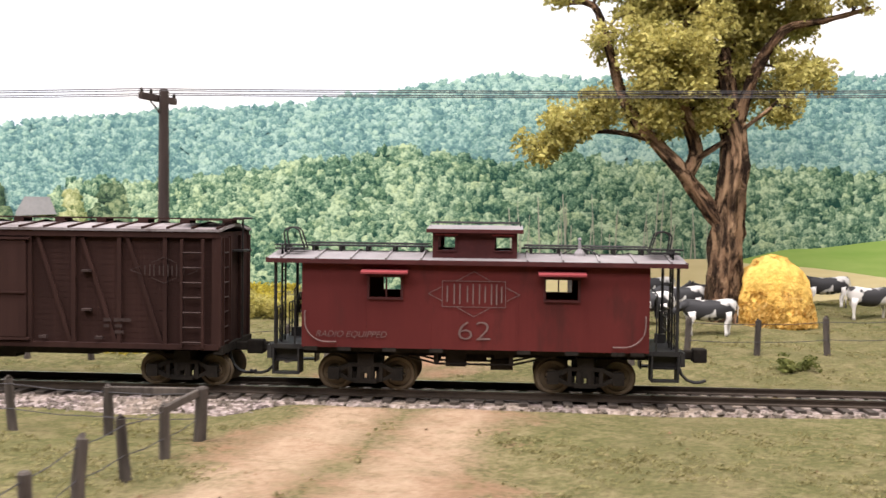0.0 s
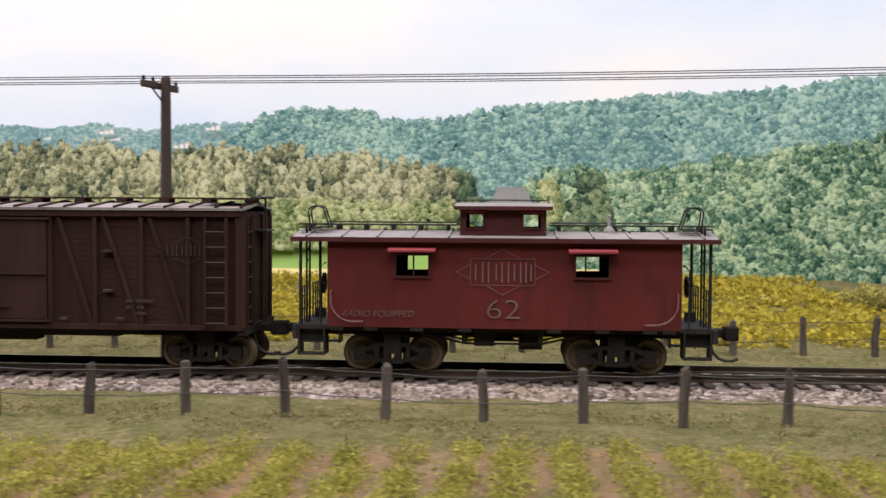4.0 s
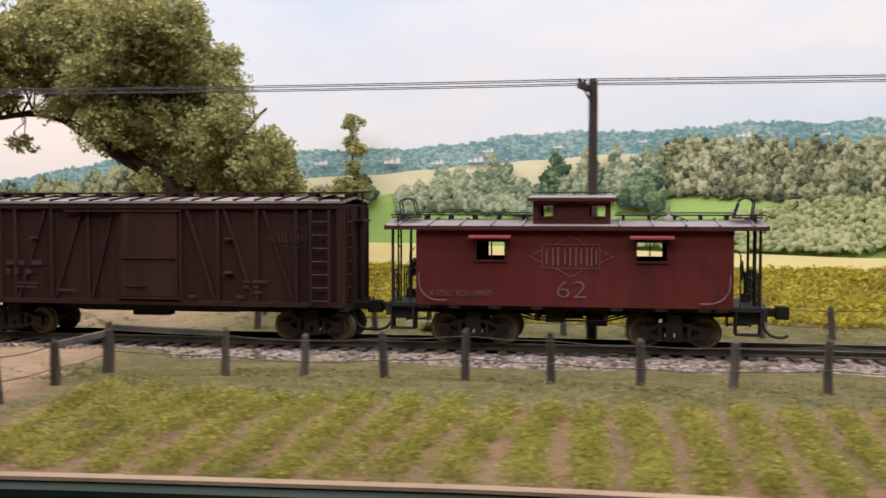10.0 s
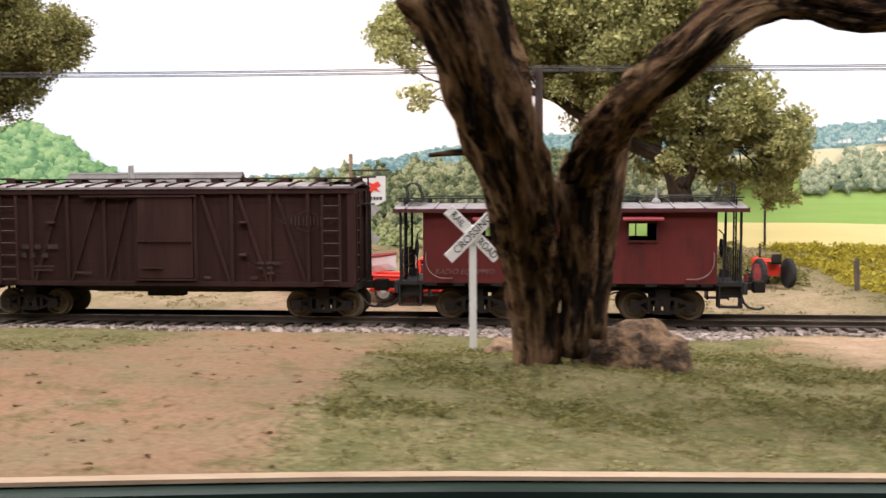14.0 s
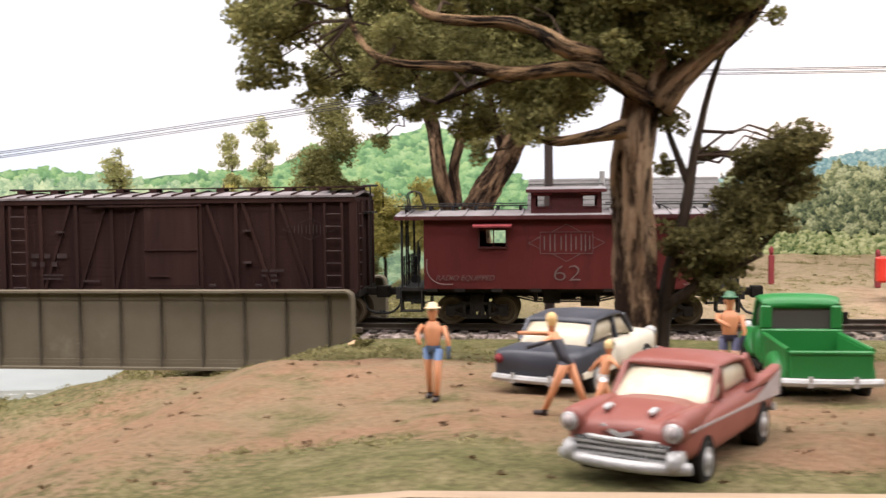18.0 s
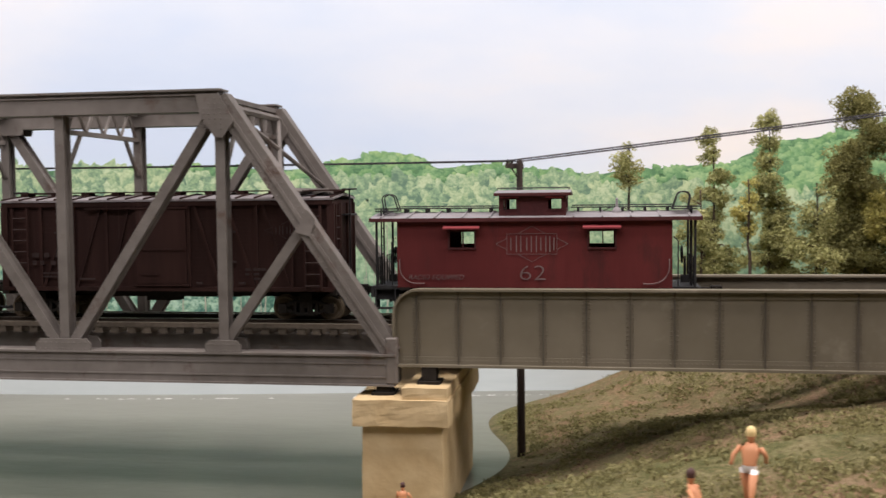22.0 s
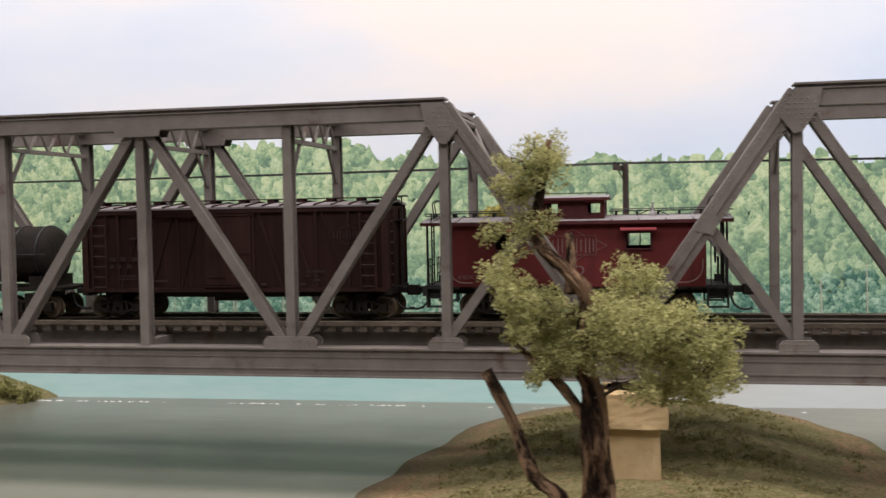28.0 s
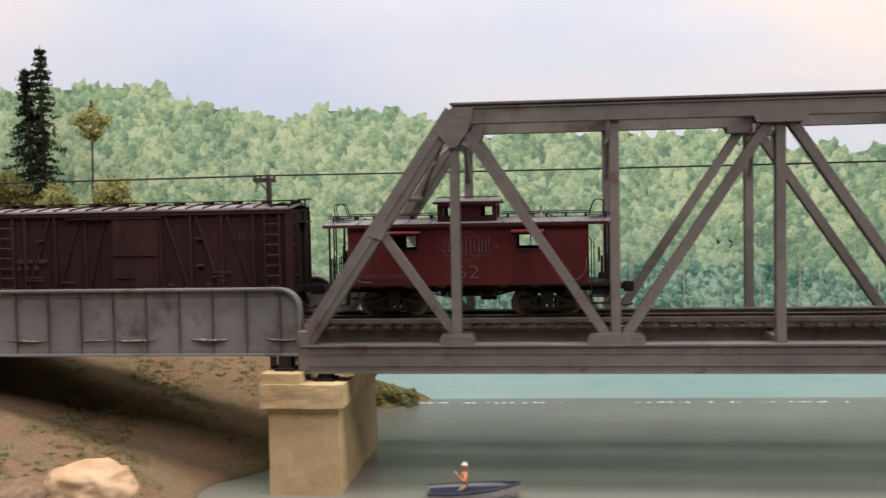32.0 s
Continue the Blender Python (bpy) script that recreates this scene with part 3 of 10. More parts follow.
def wall_with(bm, x0, x1, z0, z1, y0, y1, holes):
    """A side wall in one piece with openings cut through; holes: (x0, x1, z0, z1), all at one height."""
    xs = [x0] + [v for h in holes for v in h[:2]] + [x1]
    zs = [z0, holes[0][2], holes[0][3], z1]
    g = {(i, j, k): bm.verts.new((x, y, z)) for i, x in enumerate(xs) for j, z in enumerate(zs) for k, y in enumerate((y0, y1))}
    solid = lambda i, j: 0 <= i < len(xs) - 1 and 0 <= j < 3 and not (j == 1 and i % 2 == 1)  # noqa: E731
    for i in range(len(xs) - 1):
        for j in range(3):
            if not solid(i, j):
                continue
            for k in (0, 1):
                bm.faces.new((g[i, j, k], g[i + 1, j, k], g[i + 1, j + 1, k], g[i, j + 1, k]))
            for di, dj, a, b in ((-1, 0, (i, j), (i, j + 1)), (1, 0, (i + 1, j), (i + 1, j + 1)), (0, -1, (i, j), (i + 1, j)), (0, 1, (i, j + 1), (i + 1, j + 1))):
                if not solid(i + di, j + dj):
                    bm.faces.new((g[(*a, 0)], g[(*b, 0)], g[(*b, 1)], g[(*a, 1)]))


def build_caboose():
    c = thing("caboose", "weathered red caboose with a cupola, open platforms and faded lettering", "caboose")
    red = MAT["caboose_red"]
    win = [(-2.76, -1.93, 2.4, 2.93), (1.88, 2.72, 2.4, 2.93)]
    for sgn in (-1, 1):
        bm = bmesh.new()
        y0, y1 = sorted((sgn * 1.45, sgn * 1.37))
        wall_with(bm, -4.57, 4.57, 1.05, 3.36, y0, y1, win)
        part("side_wall", bm, red, c, "red tongue-and-groove side with two windows")
        bm = bmesh.new()
        bx(bm, -0.004, 0.004, -0.004, 0.004, 0, 1)
        first = part("batten", bm, red, c)
        bars = []
        for i in range(62):
            x = -4.5 + i * 0.1475
            cut = any(a - 0.05 < x < b + 0.05 for a, b, *_ in win)
            bars += [(x, za, zb) for za, zb in (((1.06, 2.36), (2.98, 3.34)) if cut else ((1.06, 3.34),))]
        for k, (x, za, zb) in enumerate(bars):
            o = first if k == 0 else share(first, c, 0, 0, 0)
            o.matrix_basis = spot(x, sgn * 1.45, za) @ Matrix.Diagonal((1, 0.3, zb - za, 1))
        for x in (-2.85, -1.15, 1.15, 2.95):
            bm = bmesh.new()
            bx(bm, x - 0.02, x + 0.02, sgn * 1.452 - 0.006, sgn * 1.452 + 0.006, 1.06, 3.34)
            part("side_seam", bm, red, c)
        for a, b, z0, z1 in win:
            bm = bmesh.new()
            y = sgn * 1.46
            for q in ((a - 0.06, b + 0.06, z1, z1 + 0.06), (a - 0.06, b + 0.06, z0 - 0.06, z0), (a - 0.06, a, z0, z1), (b, b + 0.06, z0, z1), (b - 0.4, b - 0.36, z0, z1)) if sgn * a > 0 else ((a - 0.06, b + 0.06, z1, z1 + 0.06), (a - 0.06, b + 0.06, z0 - 0.06, z0), (a - 0.06, a, z0, z1), (b, b + 0.06, z0, z1)):
                bx(bm, q[0], q[1], y - 0.035, y + 0.035, q[2], q[3])
            part("window_frame", bm, MAT["roof_red"], c, "dark red window frame")
            bm = bmesh.new()
            prism(bm, [(0, 0), (0, 0.05), (0.32, -0.02), (0.32, -0.07)], a - 0.2, b + 0.2)
            aw = part("awning", bm, MAT["bright_red"], c, "bright red drip awning over the window")
            aw.rotation_euler = (0, 0, radians(90) if sgn > 0 else radians(-90))
            aw.location = Vector((0, sgn * 1.45, 3.1)) * K
            if sgn > 0:
                aw.location.x = (a + b) * K
        for s in (-1, 1):
            bm = bmesh.new()
            pts = [(s * 4.47, sgn * 1.54, 2.0)]
            for i in range(9):
                t = i / 8 * math.pi / 2
                pts.append((s * (3.9 + 0.57 * math.cos(t)), sgn * 1.54, 1.75 - 0.55 * math.sin(t)))
            pts.append((s * 3.65, sgn * 1.54, 1.2))
            line(bm, [(pts[0][0], sgn * 1.46, 2.0)] + pts + [(s * 3.65, sgn * 1.46, 1.2)], 0.022)
            part("grab_iron", bm, MAT["letter"], c, "pale curved grab iron")
    for s in (-1, 1):
        bm = bmesh.new()
        x0, x1 = sorted((s * 4.5, s * 4.42))
        bx(bm, x0, x1, -1.37, -0.45, 1.05, 3.36)
        bx(bm, x0, x1, 0.45, 1.37, 1.05, 3.36)
        bx(bm, x0, x1, -0.45, 0.45, 3.1, 3.36)
        part("end_wall", bm, red, c, "red end wall with a doorway")
        bm = bmesh.new()
        x0, x1 = sorted((s * 4.47, s * 4.43))
        bx(bm, x0, x1, -0.45, 0.45, 1.05, 2.2)
        for q in ((-0.45, -0.3), (0.3, 0.45)):
            bx(bm, x0, x1, q[0], q[1], 2.2, 3.1)
        bx(bm, x0, x1, -0.3, 0.3, 2.95, 3.1)
        part("end_door", bm, MAT["roof_red"], c, "dark red end door with a window")
        bm = bmesh.new()
        x0, x1 = sorted((s * 4.5, s * 5.45))
        bx(bm, x0, x1, -1.4, 1.4, 0.98, 1.1)
        bx(bm, *sorted((s * 5.38, s * 5.5)), -1.45, 1.45, 0.72, 1.08)
        part("platform", bm, MAT["black"], c, "black end platform")
        for y in (-1, 1):
            bm = bmesh.new()
            for x in (4.66, 5.34):
                bx(bm, *sorted((s * (x - 0.02), s * (x + 0.02))), *sorted((y * 1.45, y * 0.85)), 0.3, 1.0)
            bx(bm, *sorted((s * 4.66, s * 5.34)), *sorted((y * 1.45, y * 1.15)), 0.3, 0.35)
            bx(bm, *sorted((s * 4.66, s * 5.34)), *sorted((y * 1.3, y * 0.95)), 0.62, 0.67)
            bx(bm, *sorted((s * 4.66, s * 5.34)), *sorted((y * 1.22, y * 1.17)), 0.62, 1.0)
            part("step", bm, MAT["black"], c, "black platform step")
            bm = bmesh.new()
            cyl(bm, (s * 5.3, y * 1.35, 1.05), (s * 5.3, y * 1.35, 3.3), 0.045, seg=6)
            part("platform_post", bm, MAT["black"], c, "thin black roof post")
            bm = bmesh.new()
            line(bm, [(s * 4.75, y * 1.47, 1.1), (s * 4.75, y * 1.5, 2.6), (s * 4.6, y * 1.47, 2.75)], 0.022)
            part("handrail", bm, MAT["black"], c, "black curved handrail")
            bars = [((s * 5.32, y * 0.4, z), (s * 5.32, y * 1.35, z)) for z in (1.45, 1.8, 2.05)] + [((s * 5.32, y * yy, 1.05), (s * 5.32, y * yy, 2.05)) for yy in (0.4, 0.75, 1.05)]
            for p, q in bars:
                bm = bmesh.new()
                cyl(bm, p, q, 0.022, seg=5)
                part("end_rail", bm, MAT["black"], c)
        bm = bmesh.new()
        for y in (-0.95, -0.55):
            cyl(bm, (s * 5.22, y, 1.05), (s * 5.22, y, 3.75), 0.03, seg=5)
        for i in range(8):
            cyl(bm, (s * 5.22, -0.95, 1.25 + 0.3 * i), (s * 5.22, -0.55, 1.25 + 0.3 * i), 0.022, seg=5)
        part("end_ladder", bm, MAT["black"], c, "black end ladder")
        bm = bmesh.new()
        cyl(bm, (s * 5.12, 0.5, 1.05), (s * 5.12, 0.5, 2.0), 0.05, seg=6)
        bx(bm, s * 5.12 - 0.14, s * 5.12 + 0.14, 0.4, 0.6, 1.05, 1.35)
        for i in range(16):
            a, b = i * math.pi / 8, (i + 1) * math.pi / 8
            cyl(bm, (s * 5.12 - s * 0.1, 0.5 + 0.28 * math.cos(a), 2.05 + 0.28 * math.sin(a)), (s * 5.12 - s * 0.1, 0.5 + 0.28 * math.cos(b), 2.05 + 0.28 * math.sin(b)), 0.03, seg=5)
        for i in range(3):
            a = i * math.pi / 3
            cyl(bm, (s * 5.02, 0.5 - 0.28 * math.cos(a), 2.05 - 0.28 * math.sin(a)), (s * 5.02, 0.5 + 0.28 * math.cos(a), 2.05 + 0.28 * math.sin(a)), 0.02, seg=4)
        part("brake_wheel", bm, MAT["black"], c, "black brake wheel on a stand")
        for y in (-0.95, -0.55):
            bm = bmesh.new()
            xs = s * 5.2
            pts = [(xs - s * 0.08, y, 3.65)] + [(xs - s * (0.02 + 0.22 - 0.22 * math.cos(t)), y, 4.05 + 0.16 * math.sin(t)) for t in [i * math.pi / 8 for i in range(9)]] + [(xs - s * 0.6, y, 3.62)]
            line(bm, pts, 0.024)
            part("roof_grab_loop", bm, MAT["black"], c, "black looped roof grab rail")
        coupler(c, s * 5.5, s)
    bm = bmesh.new()
    roof_shell(bm, -5.5, 5.5, 1.6, 3.4, 3.58, 0.05)
    part("roof", bm, MAT["roof_grey"], c, "weathered grey roof")
    bm = bmesh.new()
    for y in (-1, 1):
        bx(bm, -5.51, 5.51, *sorted((y * 1.56, y * 1.625)), 3.28, 3.4)
    for s in (-1, 1):
        bx(bm, *sorted((s * 5.44, s * 5.52)), -1.56, 1.56, 3.28, 3.42)
    part("fascia_board", bm, MAT["roof_red"], c, "dark red roof fascia")
    for i in range(12):
        bm = bmesh.new()
        x = -5.1 + i * 0.927
        if abs(x) < 1.2:
            bm.free()
            continue
        for sgn in (-1, 1):
            last = None
            for k in range(7):
                a = k / 6
                y, z = sgn * 1.6 * a, 3.58 - 0.18 * a ** 1.25
                if last:
                    beam(bm, (x, last[0], last[1] + 0.02), (x, y, z + 0.02), 0.05, 0.05)
                last = (y, z)
        part("roof_seam", bm, MAT["roof_grey"], c)
    for s in (-1, 1):
        bm = bmesh.new()
        for k in (-1, 0, 1):
            bx(bm, *sorted((s * 1.25, s * 5.6)), k * 0.2 - 0.09, k * 0.2 + 0.09, 3.69, 3.73)
        for i in range(6):
            x = s * (1.5 + i * 0.75)
            bx(bm, x - 0.04, x + 0.04, -0.3, 0.3, 3.56, 3.69)
        for y in (-0.95, -0.55):
            bx(bm, *sorted((s * 4.6, s * 5.4)), y - 0.12, y + 0.12, 3.62, 3.66)
        part("running_board", bm, MAT["black"], c, "dark wooden roof walk")
        bm = bmesh.new()
        for y in (-0.42, 0.42):
            line(bm, [(s * 1.3, y, 3.78), (s * 4.7, y, 3.78)], 0.018)
        part("roof_rail", bm, MAT["black"], c)
    cw = [(-0.97, -0.53, 3.66, 4.0), (0.53, 0.97, 3.66, 4.0)]
    bm = bmesh.new()
    bx(bm, -1.1, 1.1, -1.12, 1.12, 3.5, 3.6)
    cup = part("cupola", bm, MAT["roof_red"], c, "dark red cupola with small windows")
    for sgn in (-1, 1):
        bm = bmesh.new()
        wall_with(bm, -1.12, 1.12, 3.36, 4.2, *sorted((sgn * 1.2, sgn * 1.13)), cw)
        part("cupola_side", bm, MAT["roof_red"], cup)
        bm = bmesh.new()
        wall_with(bm, -1.128, 1.128, 3.36, 4.2, -0.035, 0.035, [(-0.85, -0.1, 3.7, 4.02), (0.1, 0.85, 3.7, 4.02)])
        o = part("cupola_end", bm, MAT["roof_red"], cup, at=(sgn * 1.085, 0, 0))
        o.rotation_euler = (0, 0, radians(90))
    bm = bmesh.new()
    roof_shell(bm, -1.27, 1.27, 1.36, 4.21, 4.32, 0.06)
    part("cupola_roof", bm, MAT["roof_grey"], cup, "grey cupola roof")
    for y in (-1, 1):
        bm = bmesh.new()
        bx(bm, -1.28, 1.28, *sorted((y * 1.33, y * 1.39)), 4.12, 4.22)
        part("cupola_fascia", bm, MAT["roof_red"], cup)
    bm = bmesh.new()
    line(bm, [(-1.2, -0.9, 4.3), (-1.2, -0.9, 4.38), (1.2, -0.9, 4.38), (1.2, -0.9, 4.3)], 0.018)
    line(bm, [(-1.2, 0.5, 4.35), (-1.2, 0.5, 4.4), (1.2, 0.5, 4.4), (1.2, 0.5, 4.35)], 0.018)
    part("cupola_rail", bm, MAT["black"], cup)
    for sgn in (-1, 1):
        for a, b, *_ in cw:
            bm = bmesh.new()
            bx(bm, a - 0.08, b + 0.08, *sorted((sgn * 1.2, sgn * 1.33)), 4.05, 4.09)
            part("cupola_awning", bm, MAT["bright_red"], cup, "thin pink-red drip cap")
            bm = bmesh.new()
            for q in ((a - 0.04, a, 3.63, 4.03), (b, b + 0.04, 3.63, 4.03), (a, b, 3.62, 3.66), (a, b, 4.0, 4.03)):
                bx(bm, q[0], q[1], *sorted((sgn * 1.19, sgn * 1.225)), q[2], q[3])
            part("cupola_window_frame", bm, MAT["roof_red"], cup)
    bm = bmesh.new()
    lathe(bm, [(0.17, 3.5), (0.15, 3.6), (0.09, 3.68), (0.05, 3.72), (0.035, 3.95), (0.06, 3.97), (0.02, 4.02)], 10, pose(2.8, -0.5, 0))
    part("smoke_jack", bm, MAT["roof_grey"], c, "small grey metal stove pipe")
    bm = bmesh.new()
    for dx in (-0.42, 0.42):
        line(bm, [(2.8, -0.5, 3.74), (2.8 + dx * 0.5, -0.52, 3.7), (2.8 + dx * 1.3, -0.6, 3.54)], 0.02)
    part("pipe_stay", bm, MAT["black"], c)
    # underframe
    bm = bmesh.new()
    bx(bm, -4.5, 4.5, -1.3, 1.3, 0.92, 1.05)
    for x in (-4.5, -3.6, -2.4, -1.15, 1.15, 2.4, 3.6, 4.1):
        bx(bm, x, x + 0.35, -1.46, 1.46, 0.96, 1.06)
    bx(bm, -5.4, 5.4, -0.2, 0.2, 0.7, 1.0)
    part("underframe", bm, MAT["under"], c, "black underframe")
    bm = bmesh.new()
    for y in (-1.1, -0.4, 0.4, 1.1):
        line(bm, [(-2.2, y, 0.9), (-1.0, y, 0.62), (1.0, y, 0.62), (2.2, y, 0.9)], 0.03)
    for x in (-1.0, 1.0):
        bx(bm, x - 0.06, x + 0.06, -1.2, 1.2, 0.62, 0.92)
    part("truss_rod", bm, MAT["under"], c)
    bm = bmesh.new()
    cyl(bm, (0.45, -0.7, 0.62), (1.05, -0.7, 0.62), 0.2, seg=12)
    bx(bm, 0.55, 0.95, -0.85, -0.55, 0.7, 0.95)
    cyl(bm, (-0.7, 0.5, 0.66), (0.3, 0.5, 0.66), 0.17, seg=12)
    part("brake_cylinder", bm, MAT["under"], c)
    bm = bmesh.new()
    bx(bm, -0.75, -0.2, -1.1, -0.6, 0.55, 0.92)
    part("battery_box", bm, MAT["under"], c, soften=0.02)
    for x in (-2.9, 2.97):
        truck(c, x, 1.72, 0.45)
    # lettering on the near side
    herald(c, 0.0, 2.52, 0.83, 0.34, -1.472, MAT["letter"])
    words("number", "62", 0.72, MAT["letter"], c, Matrix.Translation((0.02, -1.472, 1.53)), "faded white number 62", 1.32, thin=0.018)
    words("slogan", "RADIO EQUIPPED", 0.235, MAT["letter"], c, Matrix.Translation((-3.25, -1.472, 1.4)), "faded white slogan", 1.02, thin=0.012, slant=0.3)
    return c


def build_boxcar():
    c = thing("boxcar", "dark brown outside-braced wooden boxcar with a closed sliding door", "boxcar")
    b = MAT["box_brown"]
    bm = bmesh.new()
    bx(bm, -6.12, 6.12, -1.4, 1.4, 0.95, 4.05)
    part("body", bm, b, c, "dark brown boxcar body")
    bm = bmesh.new()
    bx(bm, -6.1, 6.1, -0.006, 0.006, 0, 0.138)
    board = part("siding_board", bm, b, c, at=(0, -1.4, 1.02))
    for i in range(19):
        for y in (-1.4, 1.4):
            if i or y > 0:
                share(board, c, 0, y, 1.02 + i * 0.152)
    for sgn in (-1, 1):
        y0, y1 = sorted((sgn * 1.4, sgn * 1.5))
        posts = [-6.05, -4.67, -3.41, -2.15, -1.08, 0.93, 2.15, 3.41, 4.67, 6.05]
        for x in posts:
            bm = bmesh.new()
            w = 0.1 if abs(x) > 6 else 0.055
            bx(bm, x - w, x + w, y0, y1, 0.98, 3.9)
            part("side_post", bm, b, c)
        for i in range(3):
            bm = bmesh.new()
            a, d = posts[5 + i], posts[6 + i]
            beam(bm, (a + 0.22, sgn * 1.445, 3.88), (d - 0.08, sgn * 1.445, 1.0), 0.1, 0.07)
            part("brace", bm, b, c)
            bm = bmesh.new()
            a, d = posts[4 - i], posts[3 - i]
            beam(bm, (a - 0.22, sgn * 1.445, 3.88), (d + 0.08, sgn * 1.445, 1.0), 0.1, 0.07)
            part("brace", bm, b, c)
        bm = bmesh.new()
        bx(bm, -6.15, 6.15, *sorted((sgn * 1.38, sgn * 1.52)), 3.9, 4.08)
        bx(bm, -6.15, 6.15, *sorted((sgn * 1.38, sgn * 1.53)), 0.9, 1.04)
        part("side_sill", bm, b, c)
        bm = bmesh.new()
        bx(bm, -1.0, 0.85, *sorted((sgn * 1.42, sgn * 1.56)), 1.15, 3.8)
        door = part("sliding_door", bm, b, c, "closed brown sliding door", soften=0.015)
        bm = bmesh.new()
        bx(bm, -2.9, 0.95, *sorted((sgn * 1.5, sgn * 1.6)), 3.8, 3.86)
        bx(bm, -1.0, 0.85, *sorted((sgn * 1.555, sgn * 1.6)), 2.34, 2.39)
        bx(bm, -0.85, -0.15, *sorted((sgn * 1.555, sgn * 1.6)), 1.46, 1.5)
        bx(bm, -1.1, 0.95, *sorted((sgn * 1.5, sgn * 1.6)), 1.08, 1.14)
        part("door_rail", bm, MAT["box_brown"], door, "worn metal door rail")
        for s in (-1, 1):
            xa, xb = (5.15, 5.72) if s > 0 else (-5.72, -5.15)
            bm = bmesh.new()
            for xs in (xa, xb):
                bx(bm, xs - 0.035, xs + 0.035, *sorted((sgn * 1.5, sgn * 1.59)), 0.95, 3.86)
            lad = part("side_ladder", bm, b, c, "worn grab-iron ladder")
            for i in range(7):
                z = 1.1 + i * 0.4
                bm = bmesh.new()
                line(bm, [(xa, sgn * 1.5, z), (xa, sgn * 1.57, z), (xb, sgn * 1.57, z), (xb, sgn * 1.5, z)], 0.022)
                part("rung", bm, MAT["letter_dim"], lad)
        for x, z in ((2.6, 2.95), (2.6, 1.9), (-3.9, 2.95)):
            bm = bmesh.new()
            bx(bm, x - 0.2, x + 0.05, *sorted((sgn * 1.42, sgn * 1.58)), z, z + 0.06)
            part("bracket", bm, MAT["letter_dim"], c)
        for x in (1.35, 2.9):
            bm = bmesh.new()
            bx(bm, x - 0.12, x + 0.08, *sorted((sgn * 1.5, sgn * 1.6)), 1.15, 1.22)
            part("bracket", bm, MAT["letter_dim"], c)
        bm = bmesh.new()
        pts = [(-3.9, 0.95), (3.9, 0.95), (2.6, 0.66), (-2.6, 0.66)]
        prism(bm, pts, *sorted((sgn * 0.9, sgn * 1.0)))
        part("fishbelly_sill", bm, MAT["under"], c)
    for s in (-1, 1):
        for y in (-1.44, -0.5, 0.5, 1.44):
            bm = bmesh.new()
            bx(bm, *sorted((s * 6.1, s * 6.2)), y - 0.06, y + 0.06, 0.95, 3.95)
            part("end_post", bm, b, c)
        bm = bmesh.new()
        for i in range(7):
            z = 1.1 + i * 0.4
            line(bm, [(s * 6.12, -1.3, z), (s * 6.22, -1.3, z), (s * 6.22, -0.85, z), (s * 6.12, -0.85, z)], 0.022)
        lad = part("end_ladder", bm, MAT["letter_dim"], c)
        for ys in (-1.3, -0.85):
            bm = bmesh.new()
            bx(bm, *sorted((s * 6.12, s * 6.24)), ys - 0.03, ys + 0.03, 0.95, 3.9)
            part("ladder_stile", bm, b, lad)
        bm = bmesh.new()
        cyl(bm, (s * 6.35, 0.1, 1.0), (s * 6.35, 0.1, 4.45), 0.03, seg=5)
        lathe(bm, [(0.26, 0), (0.28, 0.03), (0.26, 0.06)], 14, pose(s * 6.35, 0.1, 4.4))
        bx(bm, *sorted((s * 6.15, s * 6.5)), -0.35, 0.55, 3.5, 3.55)
        part("brake_staff", bm, MAT["black"], c, "black brake wheel on a tall staff")
        coupler(c, s * 6.15, s)
        bm = bmesh.new()
        bx(bm, *sorted((s * 6.0, s * 6.25)), -1.48, 1.48, 0.78, 1.0)
        part("end_sill", bm, MAT["under"], c)
    bm = bmesh.new()
    roof_shell(bm, -6.2, 6.2, 1.55, 4.13, 4.28, 0.07, n=4)
    part("roof", bm, MAT["box_roof"], c, "pale weathered roof panels")
    for i in range(19):
        bm = bmesh.new()
        x = -6.1 + i * 0.678
        for sgn in (-1, 1):
            beam(bm, (x, 0, 4.3), (x, sgn * 1.55, 4.15), 0.07, 0.06)
        part("roof_rib", bm, MAT["box_brown"], c)
    bm = bmesh.new()
    for k in (-1, 0, 1):
        bx(bm, -6.35, 6.35, k * 0.18 - 0.08, k * 0.18 + 0.08, 4.38, 4.42)
    for i in range(11):
        x = -6.0 + i * 1.2
        bx(bm, x - 0.14, x + 0.14, -0.26, 0.26, 4.27, 4.38)
    for s in (-1, 1):
        bx(bm, *sorted((s * 5.0, s * 6.2)), *((-1.2, -0.3) if s > 0 else (0.3, 1.2)), 4.36, 4.39)
    part("running_board", bm, MAT["box_brown"], c, "dark wooden roof walk")
    bm = bmesh.new()
    bx(bm, -6.0, 6.0, -0.2, 0.2, 0.6, 0.95)
    bx(bm, -1.0, 0.2, -0.8, -0.3, 0.5, 0.9)
    part("center_sill", bm, MAT["under"], c)
    for x in (-5.0, 5.02):
        truck(c, x, 1.66, 0.42)
    herald(c, 4.65, 3.02, 0.62, 0.2, -1.51, MAT["letter_dim"], True)
